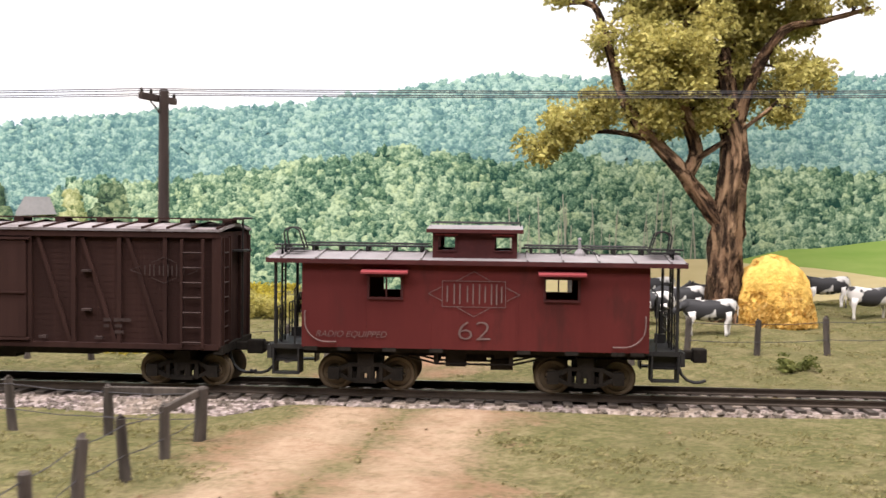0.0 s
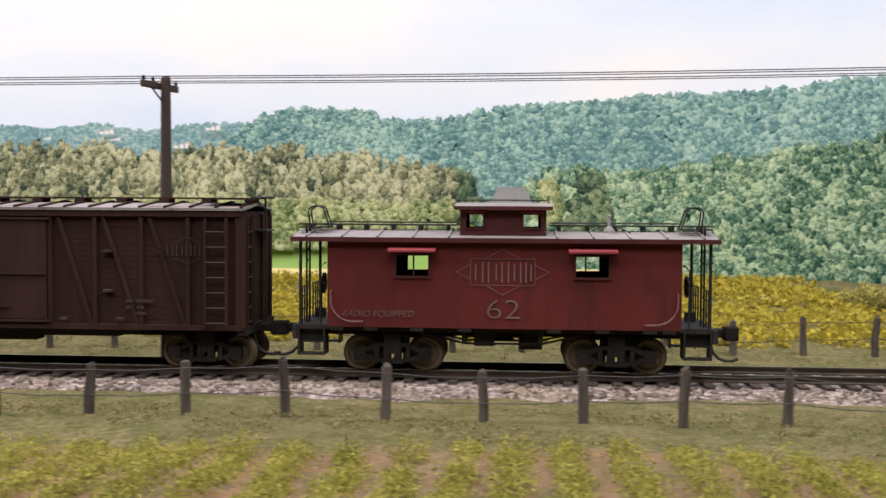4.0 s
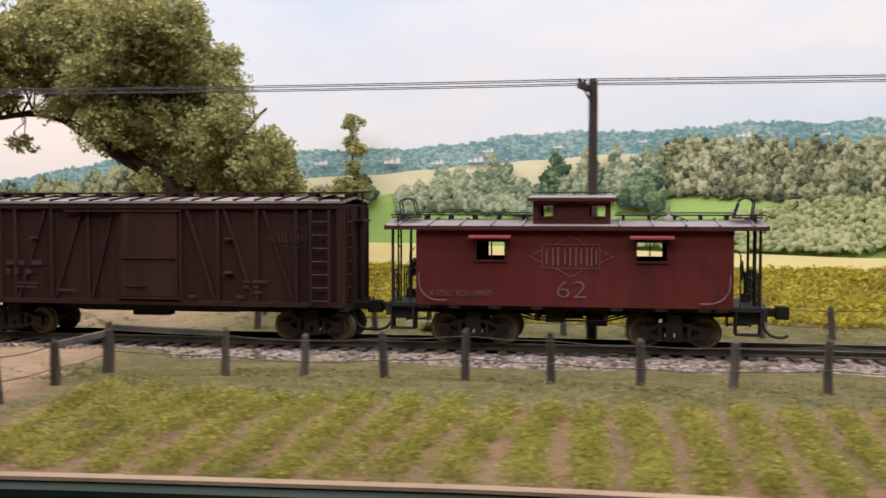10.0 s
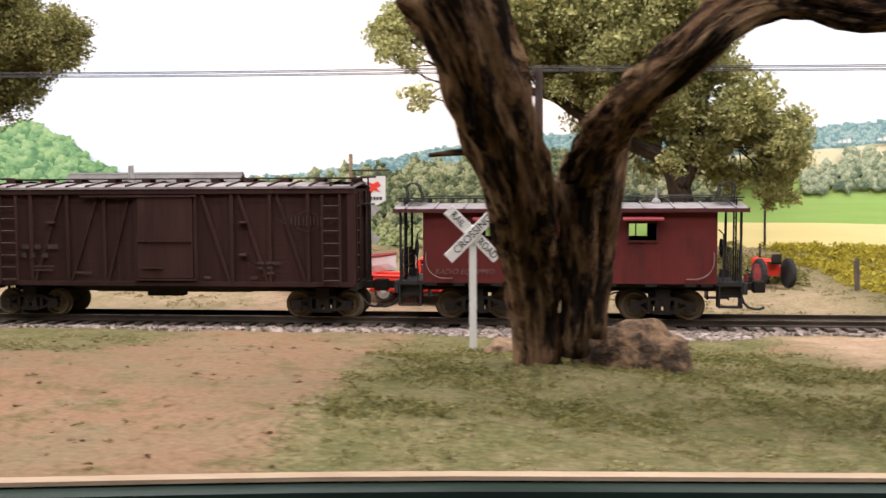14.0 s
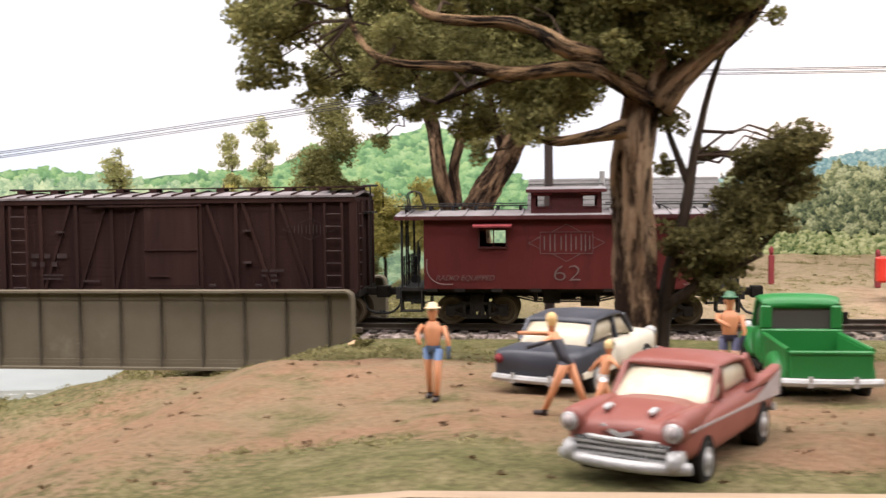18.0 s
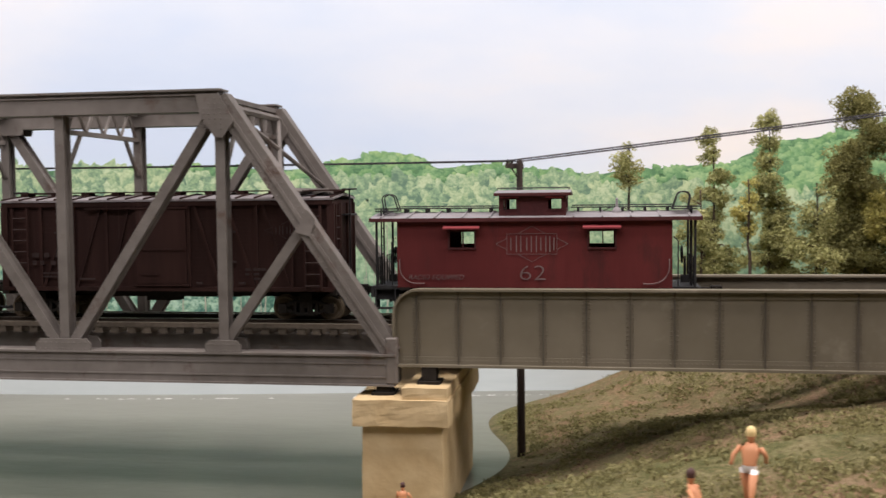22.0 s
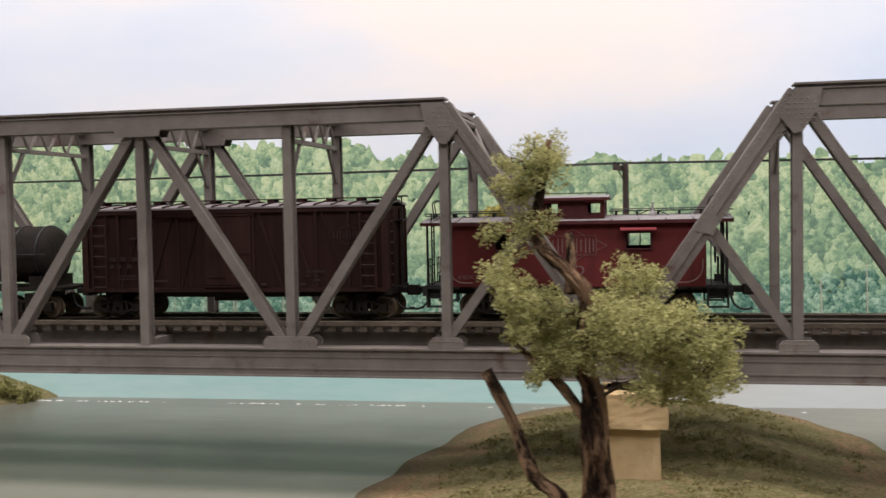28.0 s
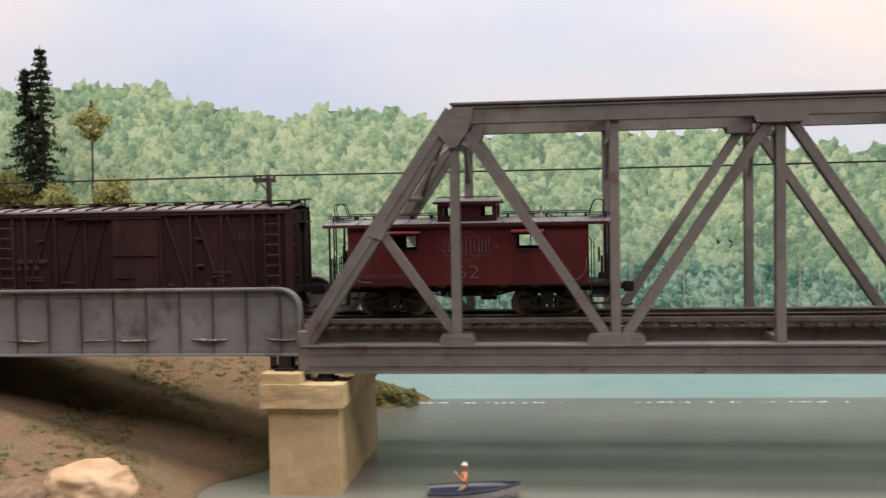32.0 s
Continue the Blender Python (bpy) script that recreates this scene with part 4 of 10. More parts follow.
    for x0, x1, z, h in ((3.0, 3.2, 1.62, 0.09), (3.28, 3.75, 1.62, 0.09), (3.0, 3.14, 1.46, 0.08), (3.3, 3.5, 1.46, 0.08), (3.3, 3.55, 1.3, 0.08), (-5.0, -4.75, 2.1, 0.16), (-4.55, -4.35, 2.1, 0.16), (-4.1, -3.75, 2.1, 0.16),
                         (-5.0, -4.85, 1.82, 0.16), (-4.7, -4.55, 1.82, 0.16), (-4.3, -4.1, 1.82, 0.16), (-4.6, -3.9, 1.5, 0.06), (-4.6, -3.95, 1.38, 0.06), (-3.2, -2.6, 1.3, 0.06)):
        bm = bmesh.new()
        bx(bm, x0, x1, -1.516, -1.508, z, z + h)
        part("stencil_bar", bm, MAT["letter_dim"], c, "worn plain stencil bar")
    return c


def build_tank_car():
    c = thing("tank_car", "black riveted tank car with a domed top, coupled to the boxcar", "tank car")
    bm = bmesh.new()
    lathe(bm, [(0.2, -4.75), (0.75, -4.68), (1.08, -4.5), (1.15, -4.3), (1.15, 4.3), (1.08, 4.5), (0.75, 4.68), (0.2, 4.75)], 28, pose(0, 0, 2.35, 0, 90))
    tank = part("tank", bm, MAT["under"], c, "black cylindrical tank", smooth=True)
    for x in (-3.2, -1.1, 1.1, 3.2, 4.25, -4.25):
        bm = bmesh.new()
        lathe(bm, [(1.16, -0.04), (1.185, -0.04), (1.185, 0.04), (1.16, 0.04)], 28, pose(x, 0, 2.35, 0, 90))
        part("tank_band", bm, MAT["black"], tank)
    bm = bmesh.new()
    lathe(bm, [(0.7, 3.2), (0.7, 4.0), (0.6, 4.12), (0.2, 4.2)], 18)
    part("dome", bm, MAT["under"], c, "black expansion dome")
    bm = bmesh.new()
    bx(bm, -5.4, 5.4, -1.2, 1.2, 0.92, 1.06)
    for x in (-4.2, 4.2):
        bx(bm, x - 0.3, x + 0.3, -1.1, 1.1, 1.06, 1.5)
    part("frame", bm, MAT["under"], c)
    bm = bmesh.new()
    for y in (-1.3, 1.3):
        line(bm, [(-4.8, y, 2.4), (4.8, y, 2.4)], 0.025)
        for x in (-4.2, -2, 0, 2, 4.2):
            cyl(bm, (x, y, 2.4), (x, y * 0.86, 2.35), 0.02, seg=4)
    part("handrail", bm, MAT["black"], c)
    for s in (-1, 1):
        coupler(c, s * 5.4, s)
        truck(c, s * 3.9, 1.66, 0.42)
    return c


caboose, boxcar, tank_car = None, None, None


def build_train():
    global caboose, boxcar, tank_car
    caboose, boxcar, tank_car = build_caboose(), build_boxcar(), build_tank_car()

# ---- the layout: scenery sheet, water, painted backdrop ----
def smooth(a, b, v):
    t = np.clip((v - a) / (b - a), 0, 1)
    return t * t * (3 - 2 * t)


def back_y(x):
    """How far behind the track the backdrop stands."""
    return 25.5 - 10.0 * smooth(-85, -165, x) - 1.5 * smooth(-165, -230, x)


def front_y(x):
    """The layout's front edge."""
    return np.interp(x, (-140, -128, -116, -109, -102, -93, -88, -82, -77, -72, -67, -62, -55, 50), (-38, -36, -25.6, -22.75, -22.5, -21.95, -20.9, -19.5, -18.6, -17.7, -16.75, -16.2, -15.75, -15.75))


WAVES = [(0.9, 0.35, 0.4, 1.1, 0.045), (0.37, 0.81, 2.0, 0.3, 0.07), (1.7, 1.9, 0.7, 0.2, 0.03), (2.9, -2.2, 1.9, 4.0, 0.02)]


def lumps(x, y):
    return sum(a * np.sin(p * x + q * y + r + 0.8 * np.sin(0.4 * y + s * x * 0.3)) for p, q, r, s, a in WAVES)


def ground_z(x, y):
    x, y = np.asarray(x, float), np.asarray(y, float)
    z = -0.42 + (0.07 + 0.65 * smooth(-62, -92, x)) * smooth(-4.5, -12, y) + 0.2 * smooth(3, 8, y) + 0.75 * smooth(7, 25, y)
    z = z - DROP * smooth(7, 4, np.abs(y))
    z = z + lumps(x, y) * (0.35 + 0.65 * smooth(4, 9, np.abs(y))) * smooth(0.2, 3.5, y - front_y(x))
    z = z + 0.38 * smooth(-88, -94, x) * smooth(-109, -104, x) * smooth(-15, -20, y)
    z = z + 0.18 * lane_at(x) * smooth(-1.65, -2.1, y) * smooth(-7, -4, y)
    shore = -130.5 + 1.2 * np.sin(y * 0.35) + 0.02 * y + 3.0 * smooth(8, 22, y)
    down = np.clip((-109.5 - x) / (-109.5 - shore), 0, 1.6)
    right = z * (1 - smooth(0.02, 0.4, down)) - 6.3 * np.clip(down, 0, 1.5) ** 0.95 + 0.35 * np.sin(x * 0.55 + y * 0.45) * smooth(0.1, 0.4, down) * (1 - smooth(0.7, 1, down))
    crest = np.interp(x, (-141, -136, -131, -128, -125.5, -122.8, -120, -117.8, -114, -110), (-8, -5.8, -3.9, -3.2, -2.5, -1.75, -1.35, -1.0, -0.5, -0.1))
    spur = crest - 0.1 * np.maximum(0, -11 - y) - 0.5 * np.maximum(0, y + 10.5) + lumps(x, y) * 1.4
    right = np.maximum(right, spur)
    shore2 = -203.2 + 0.28 * y + 0.8 * np.sin(y * 0.5)
    up = np.clip((shore2 - x) / 20, -1, 1)
    left = np.where(up < 0, -7.6, -6.5 + 6.0 * np.abs(up) ** 0.9 + lumps(x, y))
    r = np.sqrt(((x + 166) / 10.9) ** 2 + ((y + 2) / 18.5) ** 2) * (1 + 0.025 * np.sin(x * 0.5 + y * 0.3) + 0.015 * np.sin(y * 1.3 - x * 0.4))
    isle = -6.5 + 1.25 * (1 - smooth(0.1, 1.12, r)) ** 1.1 + 1.0 * np.exp(-((x + 164.0) / 5.0) ** 2 - ((y - 7.5) / 5.0) ** 2) + 0.25 * lumps(x * 1.5, y) * 4 * (1 - r) - 0.6 * smooth(0.95, 1.2, r)
    low = np.maximum(np.maximum(left, isle), -7.4)
    return np.where(x > -109.5, z, np.maximum(right, low))


def dirt_at(x, y):
    """How bare the ground is, by the tracks and lots of the plan."""
    d = np.zeros_like(x)
    road = lambda c, w: smooth(w * 1.25, w * 0.25, np.abs(x - c + 0.7 * np.sin(y * 0.8) + 0.4 * np.sin(y * 2.1)))  # noqa: E731
    d = np.maximum(d, road(4.8 + 0.12 * (y + 10), 3.8) * smooth(-1.6, -2.6, y) * (1 - 0.55 * smooth(0.7, 0.1, np.abs(x - 4.8 - 0.12 * (y + 10)))))
    d = np.maximum(d, road(4.2 + 0.05 * y, 3.0) * smooth(2.5, 4, y) * smooth(26, 12, y))
    d = np.maximum(d, road(-70.2 - 0.22 * (y + 6), 3.4) * smooth(-1.6, -2.6, y))
    d = np.maximum(d, 0.95 * smooth(-83.2, -86.2, x - 0.25 * (y + 9.3)) * smooth(-118, -108, x) * smooth(-8.5, -11.5, y) * smooth(-22.0 + 2.0 * smooth(-101, -105, x), -20.0 + 1.5 * smooth(-101, -105, x), y))
    d = np.maximum(d, 0.9 * smooth(-83, -85, x) * smooth(-93, -90, x) * (1 - smooth(-1, 1, y - 12)))
    d = np.maximum(d, 0.75 * smooth(-105, -110, x) * smooth(-128, -122, x) * smooth(-11, -14, y) * smooth(-24, -20, y))
    d = np.maximum(d, 0.5 * smooth(-110, -114, x) * smooth(-131, -128, x) * smooth(-8, -4, y))
    d = np.maximum(d, 0.9 * smooth(-202, -206, x))
    d = np.maximum(d, 0.3 * smooth(-154, -158, x) * smooth(-178, -174, x))
    d = np.maximum(d, 0.55 * smooth(-154, -158, x) * smooth(-180, -176, x) * smooth(-5.6, -6.1, ground_z(x, y)))
    soil = smooth(-3.0, -5.5, x) * smooth(-66.5, -64.5, x) * smooth(-8.2, -9.6, y)
    return np.maximum(d, 0.85 * soil)


def sheet(name, x0, x1, nx, ny, mat, y_lo, y_hi, zf, attr=None):
    xs = np.linspace(x0, x1, nx)
    u = np.linspace(0, 1, ny)
    X = np.repeat(xs[:, None], ny, 1)
    Y = y_lo(X) + (y_hi(X) - y_lo(X)) * u[None, :]
    Z = zf(X, Y)
    v = np.stack([X, Y, Z], -1).reshape(-1, 3)
    i = np.arange(nx - 1)[:, None] * ny + np.arange(ny - 1)[None, :]
    f = np.stack([i, i + ny, i + ny + 1, i + 1], -1).reshape(-1, 4)
    ob = raw(name, v, f, mat, smooth=True)
    if attr:
        at = ob.data.attributes.new("dirt", "FLOAT", "POINT")
        at.data.foreach_set("value", attr(X, Y).ravel().astype(np.float32))
        at = ob.data.attributes.new("dust", "FLOAT", "POINT")
        lane = np.maximum(smooth(1.3, 0.4, np.abs(np.abs(X - 4.8 - 0.12 * (Y + 10)) - 1.35)) * smooth(-1.6, -2.6, Y), smooth(3.2, 1.2, np.abs(X + 70.2 + 0.22 * (Y + 6))) * smooth(-1.6, -2.6, Y))
        lane = np.maximum(lane, 0.8 * smooth(-66, -70, X) * smooth(-106, -102, X) * smooth(2.6, 3.6, Y))
        at.data.foreach_set("value", lane.ravel().astype(np.float32))
        at = ob.data.attributes.new("wet", "FLOAT", "POINT")
        at.data.foreach_set("value", 0.6 * smooth(-6.28, -6.42, Z).ravel().astype(np.float32))
    return ob


def build_ground():
    g = sheet("ground", -240, 48, 620, 96, MAT["ground"], front_y, lambda x: back_y(x) + 0.3, ground_z, dirt_at)
    tagged(g, "modelled turf and bare dirt sloping down to a river", "ground", kind="structure")
    w = sheet("water", -226, -118, 60, 24, MAT["water"], lambda x: x * 0 - 45, lambda x: back_y(x) + 0.2, lambda x, y: x * 0 - 6.4)
    tagged(w, "still grey-green poured river water", "water", kind="structure")
    # small white solids stand in for bright glints where the far water begins
    r = np.random.RandomState(77)
    n = 420
    x = r.uniform(-224, -119, n)
    x = x[np.sin(x * 0.9) + np.sin(x * 0.37) + r.normal(size=n) * 0.6 > 0]
    c = np.stack([x, back_y(x) - 1.85 - r.uniform(0, 0.12, len(x)), x * 0 - 6.39], -1)
    v0 = np.array([(1, 0, 0), (0, 1, 0), (-1, 0, 0), (0, -1, 0), (0, 0, 1)], float) * np.array([0.16, 0.06, 0.05])
    v = (c[:, None] + v0[None] * r.uniform(0.4, 1.3, (len(x), 1, 1))).reshape(-1, 3)
    f = (np.array([(0, 1, 4), (1, 2, 4), (2, 3, 4), (3, 0, 4)])[None] + 5 * np.arange(len(x))[:, None, None]).reshape(-1, 3)
    tagged(fast_mesh("water_ripples", v, f, MAT["white"]), "broken white flecks standing in for glints along the far water's edge", "water", kind="stuff")
    # the board that closes the layout's front edge
    xs = np.linspace(-126, 48, 90)
    for nm, lo, hi, t0, t1, mat, lab in (("trim", 0.0, 0.2, 0.0, 0.06, "fascia_top", "raw tan board edge along the scenery"), ("baseboard", 0.0, 0.6, -9.0, -0.03, "fascia", "dark green painted fascia board")):
        v, f = [], []
        for i, x in enumerate(xs):
            y = float(front_y(np.array(x)))
            z = float(ground_z(np.array(x), np.array(y + 0.3))) + 0.02
            v += [(x, y - hi, z + t0), (x, y - hi, z + t1), (x, y - lo + 0.05, z + t1), (x, y - lo + 0.05, z + t0)]
            if i:
                a, b = 4 * (i - 1), 4 * i
                f += [(a + k, a + (k + 1) % 4, b + (k + 1) % 4, b + k) for k in range(4)]
        ob = raw(nm, v, f, MAT[mat])
        tagged(ob, lab, "fascia", kind="structure")


THIN = 0.4  # how far the printed layers stand apart


def print_foliage(name, dark, mid, light, grain, warm=(0.5, 0.5, 0.2), haze=(0.5, 0.62, 0.66), hazy=0.0, low=None):
    """A printed photograph of woodland: lit and shaded crowns, each of its own tone, broken up into leaves."""
    m, nt, b = nodes_of(name)
    v = coords(nt, (1, 0.001, 1))

    def calc(op, a, c):
        n = nt.nodes.new("ShaderNodeMath")
        n.operation = op
        for k, q in enumerate((a, c)):
            if isinstance(q, (int, float)):
                n.inputs[k].default_value = q
            else:
                nt.links.new(q, n.inputs[k])
        return n.outputs[0]

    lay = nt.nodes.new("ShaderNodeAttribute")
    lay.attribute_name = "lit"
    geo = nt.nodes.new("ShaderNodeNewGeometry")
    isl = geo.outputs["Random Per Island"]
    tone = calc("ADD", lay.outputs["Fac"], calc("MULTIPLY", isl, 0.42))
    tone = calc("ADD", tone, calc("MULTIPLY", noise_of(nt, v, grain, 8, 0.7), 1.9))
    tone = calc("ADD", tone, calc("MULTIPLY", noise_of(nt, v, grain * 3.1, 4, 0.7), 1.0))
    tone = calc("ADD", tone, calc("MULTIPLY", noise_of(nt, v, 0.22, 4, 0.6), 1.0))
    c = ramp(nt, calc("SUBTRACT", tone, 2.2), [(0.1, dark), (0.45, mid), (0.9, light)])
    if low:
        sep = nt.nodes.new("ShaderNodeSeparateXYZ")
        nt.links.new(v, sep.inputs[0])
        rise = nd(nt, "ShaderNodeMapRange")
        rise.inputs["From Min"].default_value, rise.inputs["From Max"].default_value = low[1], low[2]
        rise.inputs["To Min"].default_value, rise.inputs["To Max"].default_value = 0.85, 0.0
        nt.links.new(calc("ADD", sep.outputs["Z"], calc("MULTIPLY", noise_of(nt, v, 0.3, 3), 4.0)), rise.inputs["Value"])
        c = mix(nt, rise.outputs["Result"], c, mix(nt, 1.0, c, low[0], "MULTIPLY"))
    hue = calc("FRACT", calc("MULTIPLY", isl, 17.3), 0.0)
    hue = calc("MULTIPLY", calc("MULTIPLY", hue, hue), 0.45)
    c = mix(nt, hue, c, mix(nt, 1.0, c, warm, "MULTIPLY"))
    if hazy:
        c = mix(nt, hazy, c, haze)
    nt.links.new(c, b.inputs["Base Color"])
    b.inputs["Roughness"].default_value = 0.7
    b.inputs["Specular IOR Level"].default_value = 0.1
    return m


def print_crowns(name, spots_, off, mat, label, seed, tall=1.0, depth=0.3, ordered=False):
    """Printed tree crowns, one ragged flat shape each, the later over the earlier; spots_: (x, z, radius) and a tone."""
    r = np.random.RandomState(seed)
    s = np.array([(*q, 0.0)[:4] for q in (spots_ if ordered else sorted(spots_, key=lambda q: -q[1]))], float)
    n, k = len(s), 14
    a = np.linspace(0, 2 * np.pi, k, endpoint=False)[None] + r.uniform(-0.15, 0.15, (n, k))
    rad = s[:, 2:3] * (0.84 + 0.16 * np.sin(3 * a + r.uniform(0, 6, (n, 1))) * r.uniform(0.3, 1, (n, 1)) + 0.14 * np.sin(5 * a + r.uniform(0, 6, (n, 1))) + r.uniform(-0.2, 0.2, (n, k)))
    dx, dz = np.cos(a) * rad, np.sin(a) * rad * tall
    dep = THIN * (off + depth * np.linspace(0, 1, n)[:, None])
    X = np.concatenate([s[:, 0:1], s[:, 0:1] + dx], 1)
    Z = np.concatenate([s[:, 1:2], s[:, 1:2] + dz], 1)
    Y = back_y(X) - dep
    v = np.stack([X, Y, Z], -1).reshape(-1, 3)
    i = np.arange(n)[:, None] * (k + 1)
    j = np.arange(k)[None]
    f = np.stack([i + 0 * j, i + 1 + j, i + 1 + (j + 1) % k], -1).reshape(-1, 3)
    ob = fast_mesh(name, v, f, mat)
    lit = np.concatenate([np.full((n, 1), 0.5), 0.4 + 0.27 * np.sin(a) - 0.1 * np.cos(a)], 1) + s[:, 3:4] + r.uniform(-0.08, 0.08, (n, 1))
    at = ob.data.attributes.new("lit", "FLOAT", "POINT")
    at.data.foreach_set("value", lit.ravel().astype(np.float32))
    return tagged(ob, label, "backdrop", kind="structure")


def poplar_spots(x0, x1, top, foot, step, seed):
    """A row of printed poplars: tall narrow trees one before another, each a stack of leaf masses."""
    r = np.random.RandomState(seed)
    out = []
    for lift in (0.0, -0.25, -0.9):
        x = x0
        while x < x1:
            x += step * r.uniform(0.6, 1.3)
            xa = np.array(x)
            z1, z0 = float(top(xa)) + lift + r.uniform(-0.35, 0.2), float(foot(xa)) - 0.1
            tone, w = r.uniform(-0.1, 0.1), step * r.uniform(0.75, 1.1)
            m = max(4, int((z1 - z0) / 0.22))
            for i in range(m):
                t = 1 - i / m
                half = w * min(1, 0.5 + 3.0 * (1 - t)) * (1 if t > 0.15 else 0.8)
                out.append((x + r.uniform(-0.5, 0.5) * half, z0 + (z1 - z0) * t, half * r.uniform(0.5, 0.8), tone + 0.1 * (t - 0.45)))
    return out


def wood_spots(x0, x1, lo, hi, size, seed, grow=0.0, ragged=0.4):
    """Crowns filling a printed wood between two heights, larger towards the bottom by grow."""
    r = np.random.RandomState(seed)
    out = []
    x = x0
    while x < x1:
        x += size * r.uniform(0.5, 0.85)
        xa = np.array(x)
        top, z = float(hi(xa)), float(lo(xa))
        top += r.uniform(-ragged, ragged) * size
        q = top - size * 0.6
        while q > z - size:
            t = (top - q) / max(top - z, 0.1)
            w = size * (1 + grow * t)
            out.append((x + r.uniform(-0.4, 0.4) * size, q + r.uniform(-0.2, 0.2) * size, w * r.uniform(0.55, 1.0)))
            q -= w * r.uniform(0.6, 1.0)
    return out


def tree_spots(x, z0, z1, w, seed):
    """The leaf masses of one printed tree."""
    r = np.random.RandomState(seed)
    out = []
    out += [(x + r.uniform(-0.04, 0.04) * w, z0 + 0.12 * k * (z1 - z0), 0.09 * w) for k in range(3)]
    for _ in range(44):
        t = r.uniform(0.12, 1)
        half = w * (0.35 + 0.65 * math.sin(math.pi * min(1, 0.25 + 0.75 * t)) ** 0.8) * (1 - 0.35 * t)
        out.append((x + r.uniform(-1, 1) * half * 0.72, z0 + (z1 - z0) * t, w * r.uniform(0.22, 0.42)))
    return out


def print_trunks(name, x0, x1, lo, hi, count, off, mat, label, seed):
    r = np.random.RandomState(seed)
    v, f = [], []
    for i in range(count):
        x = r.uniform(x0, x1)
        z0 = lo + r.uniform(0, 0.6)
        z1 = z0 + (hi - lo) * r.uniform(0.4, 1)
        w, lean = r.uniform(0.02, 0.05), r.uniform(-0.25, 0.25)
        y = float(back_y(np.array(x))) - THIN * off - 0.002 * (i % 5)
        v += [(x - w, y, z0), (x + w, y, z0), (x + lean + w * 0.5, y, z1), (x + lean - w * 0.5, y, z1)]
        f.append((4 * i, 4 * i + 1, 4 * i + 2, 4 * i + 3))
    return tagged(raw(name, v, f, mat), label, "backdrop", kind="structure")


def fast_mesh(name, verts, quads, mat, parent=None):
    """A large mesh from arrays of corners (n, 3) and faces (m, k)."""
    me = bpy.data.meshes.new(name)
    k = quads.shape[1]
    me.vertices.add(len(verts))
    me.vertices.foreach_set("co", (verts * K).astype(np.float32).ravel())
    me.loops.add(quads.size)
    me.loops.foreach_set("vertex_index", quads.astype(np.int32).ravel())
    me.polygons.add(len(quads))
    me.polygons.foreach_set("loop_start", np.arange(0, quads.size, k, dtype=np.int32))
    me.update(calc_edges=True)
    me.materials.append(mat)
    ob = new(name, me)
    ob.parent = parent
    return ob


def print_sky():
    m, nt, b = nodes_of("printed_sky")
    v = coords(nt, (0.35, 0.001, 1))
    f = noise_of(nt, v, 0.09, 5, 0.5)
    c = ramp(nt, f, [(0.36, (0.58, 0.66, 0.78)), (0.5, (0.68, 0.72, 0.78)), (0.64, (0.82, 0.765, 0.72))])
    nt.links.new(c, b.inputs["Base Color"])
    b.inputs["Roughness"].default_value = 0.8
    b.inputs["Specular IOR Level"].default_value = 0.05
    return m


def print_field(name, a, b2, stretch=(0.3, 0.001, 2)):
    return surface(name, a, b2, 0.8, grain=1.5, stretch=stretch, bump=0, spec=0.05)


def painted(name, x0, x1, bottom, top, off, mat, label, step=0.25):
    """A printed shape on the backdrop between two heights, each a function of x."""
    n = max(2, int((x1 - x0) / step))
    xs = np.linspace(x0, x1, n)
    y = back_y(xs) - THIN * off
    v = np.concatenate([np.stack([xs, y, bottom(xs)], -1), np.stack([xs, y, np.maximum(top(xs), bottom(xs) + 0.01)], -1)])
    f = [(i, i + 1, n + i + 1, n + i) for i in range(n - 1)]
    ob = raw(name, v, f, mat)
    return tagged(ob, label, "backdrop", kind="structure")


def through_pts(*pts):
    a = np.array(sorted(pts), float)

    def curve(x):
        i = np.clip(np.searchsorted(a[:, 0], x) - 1, 0, len(a) - 2)
        t = np.clip((x - a[i, 0]) / (a[i + 1, 0] - a[i, 0]), 0, 1)
        return a[i, 1] + (a[i + 1, 1] - a[i, 1]) * t * t * (3 - 2 * t)

    return curve


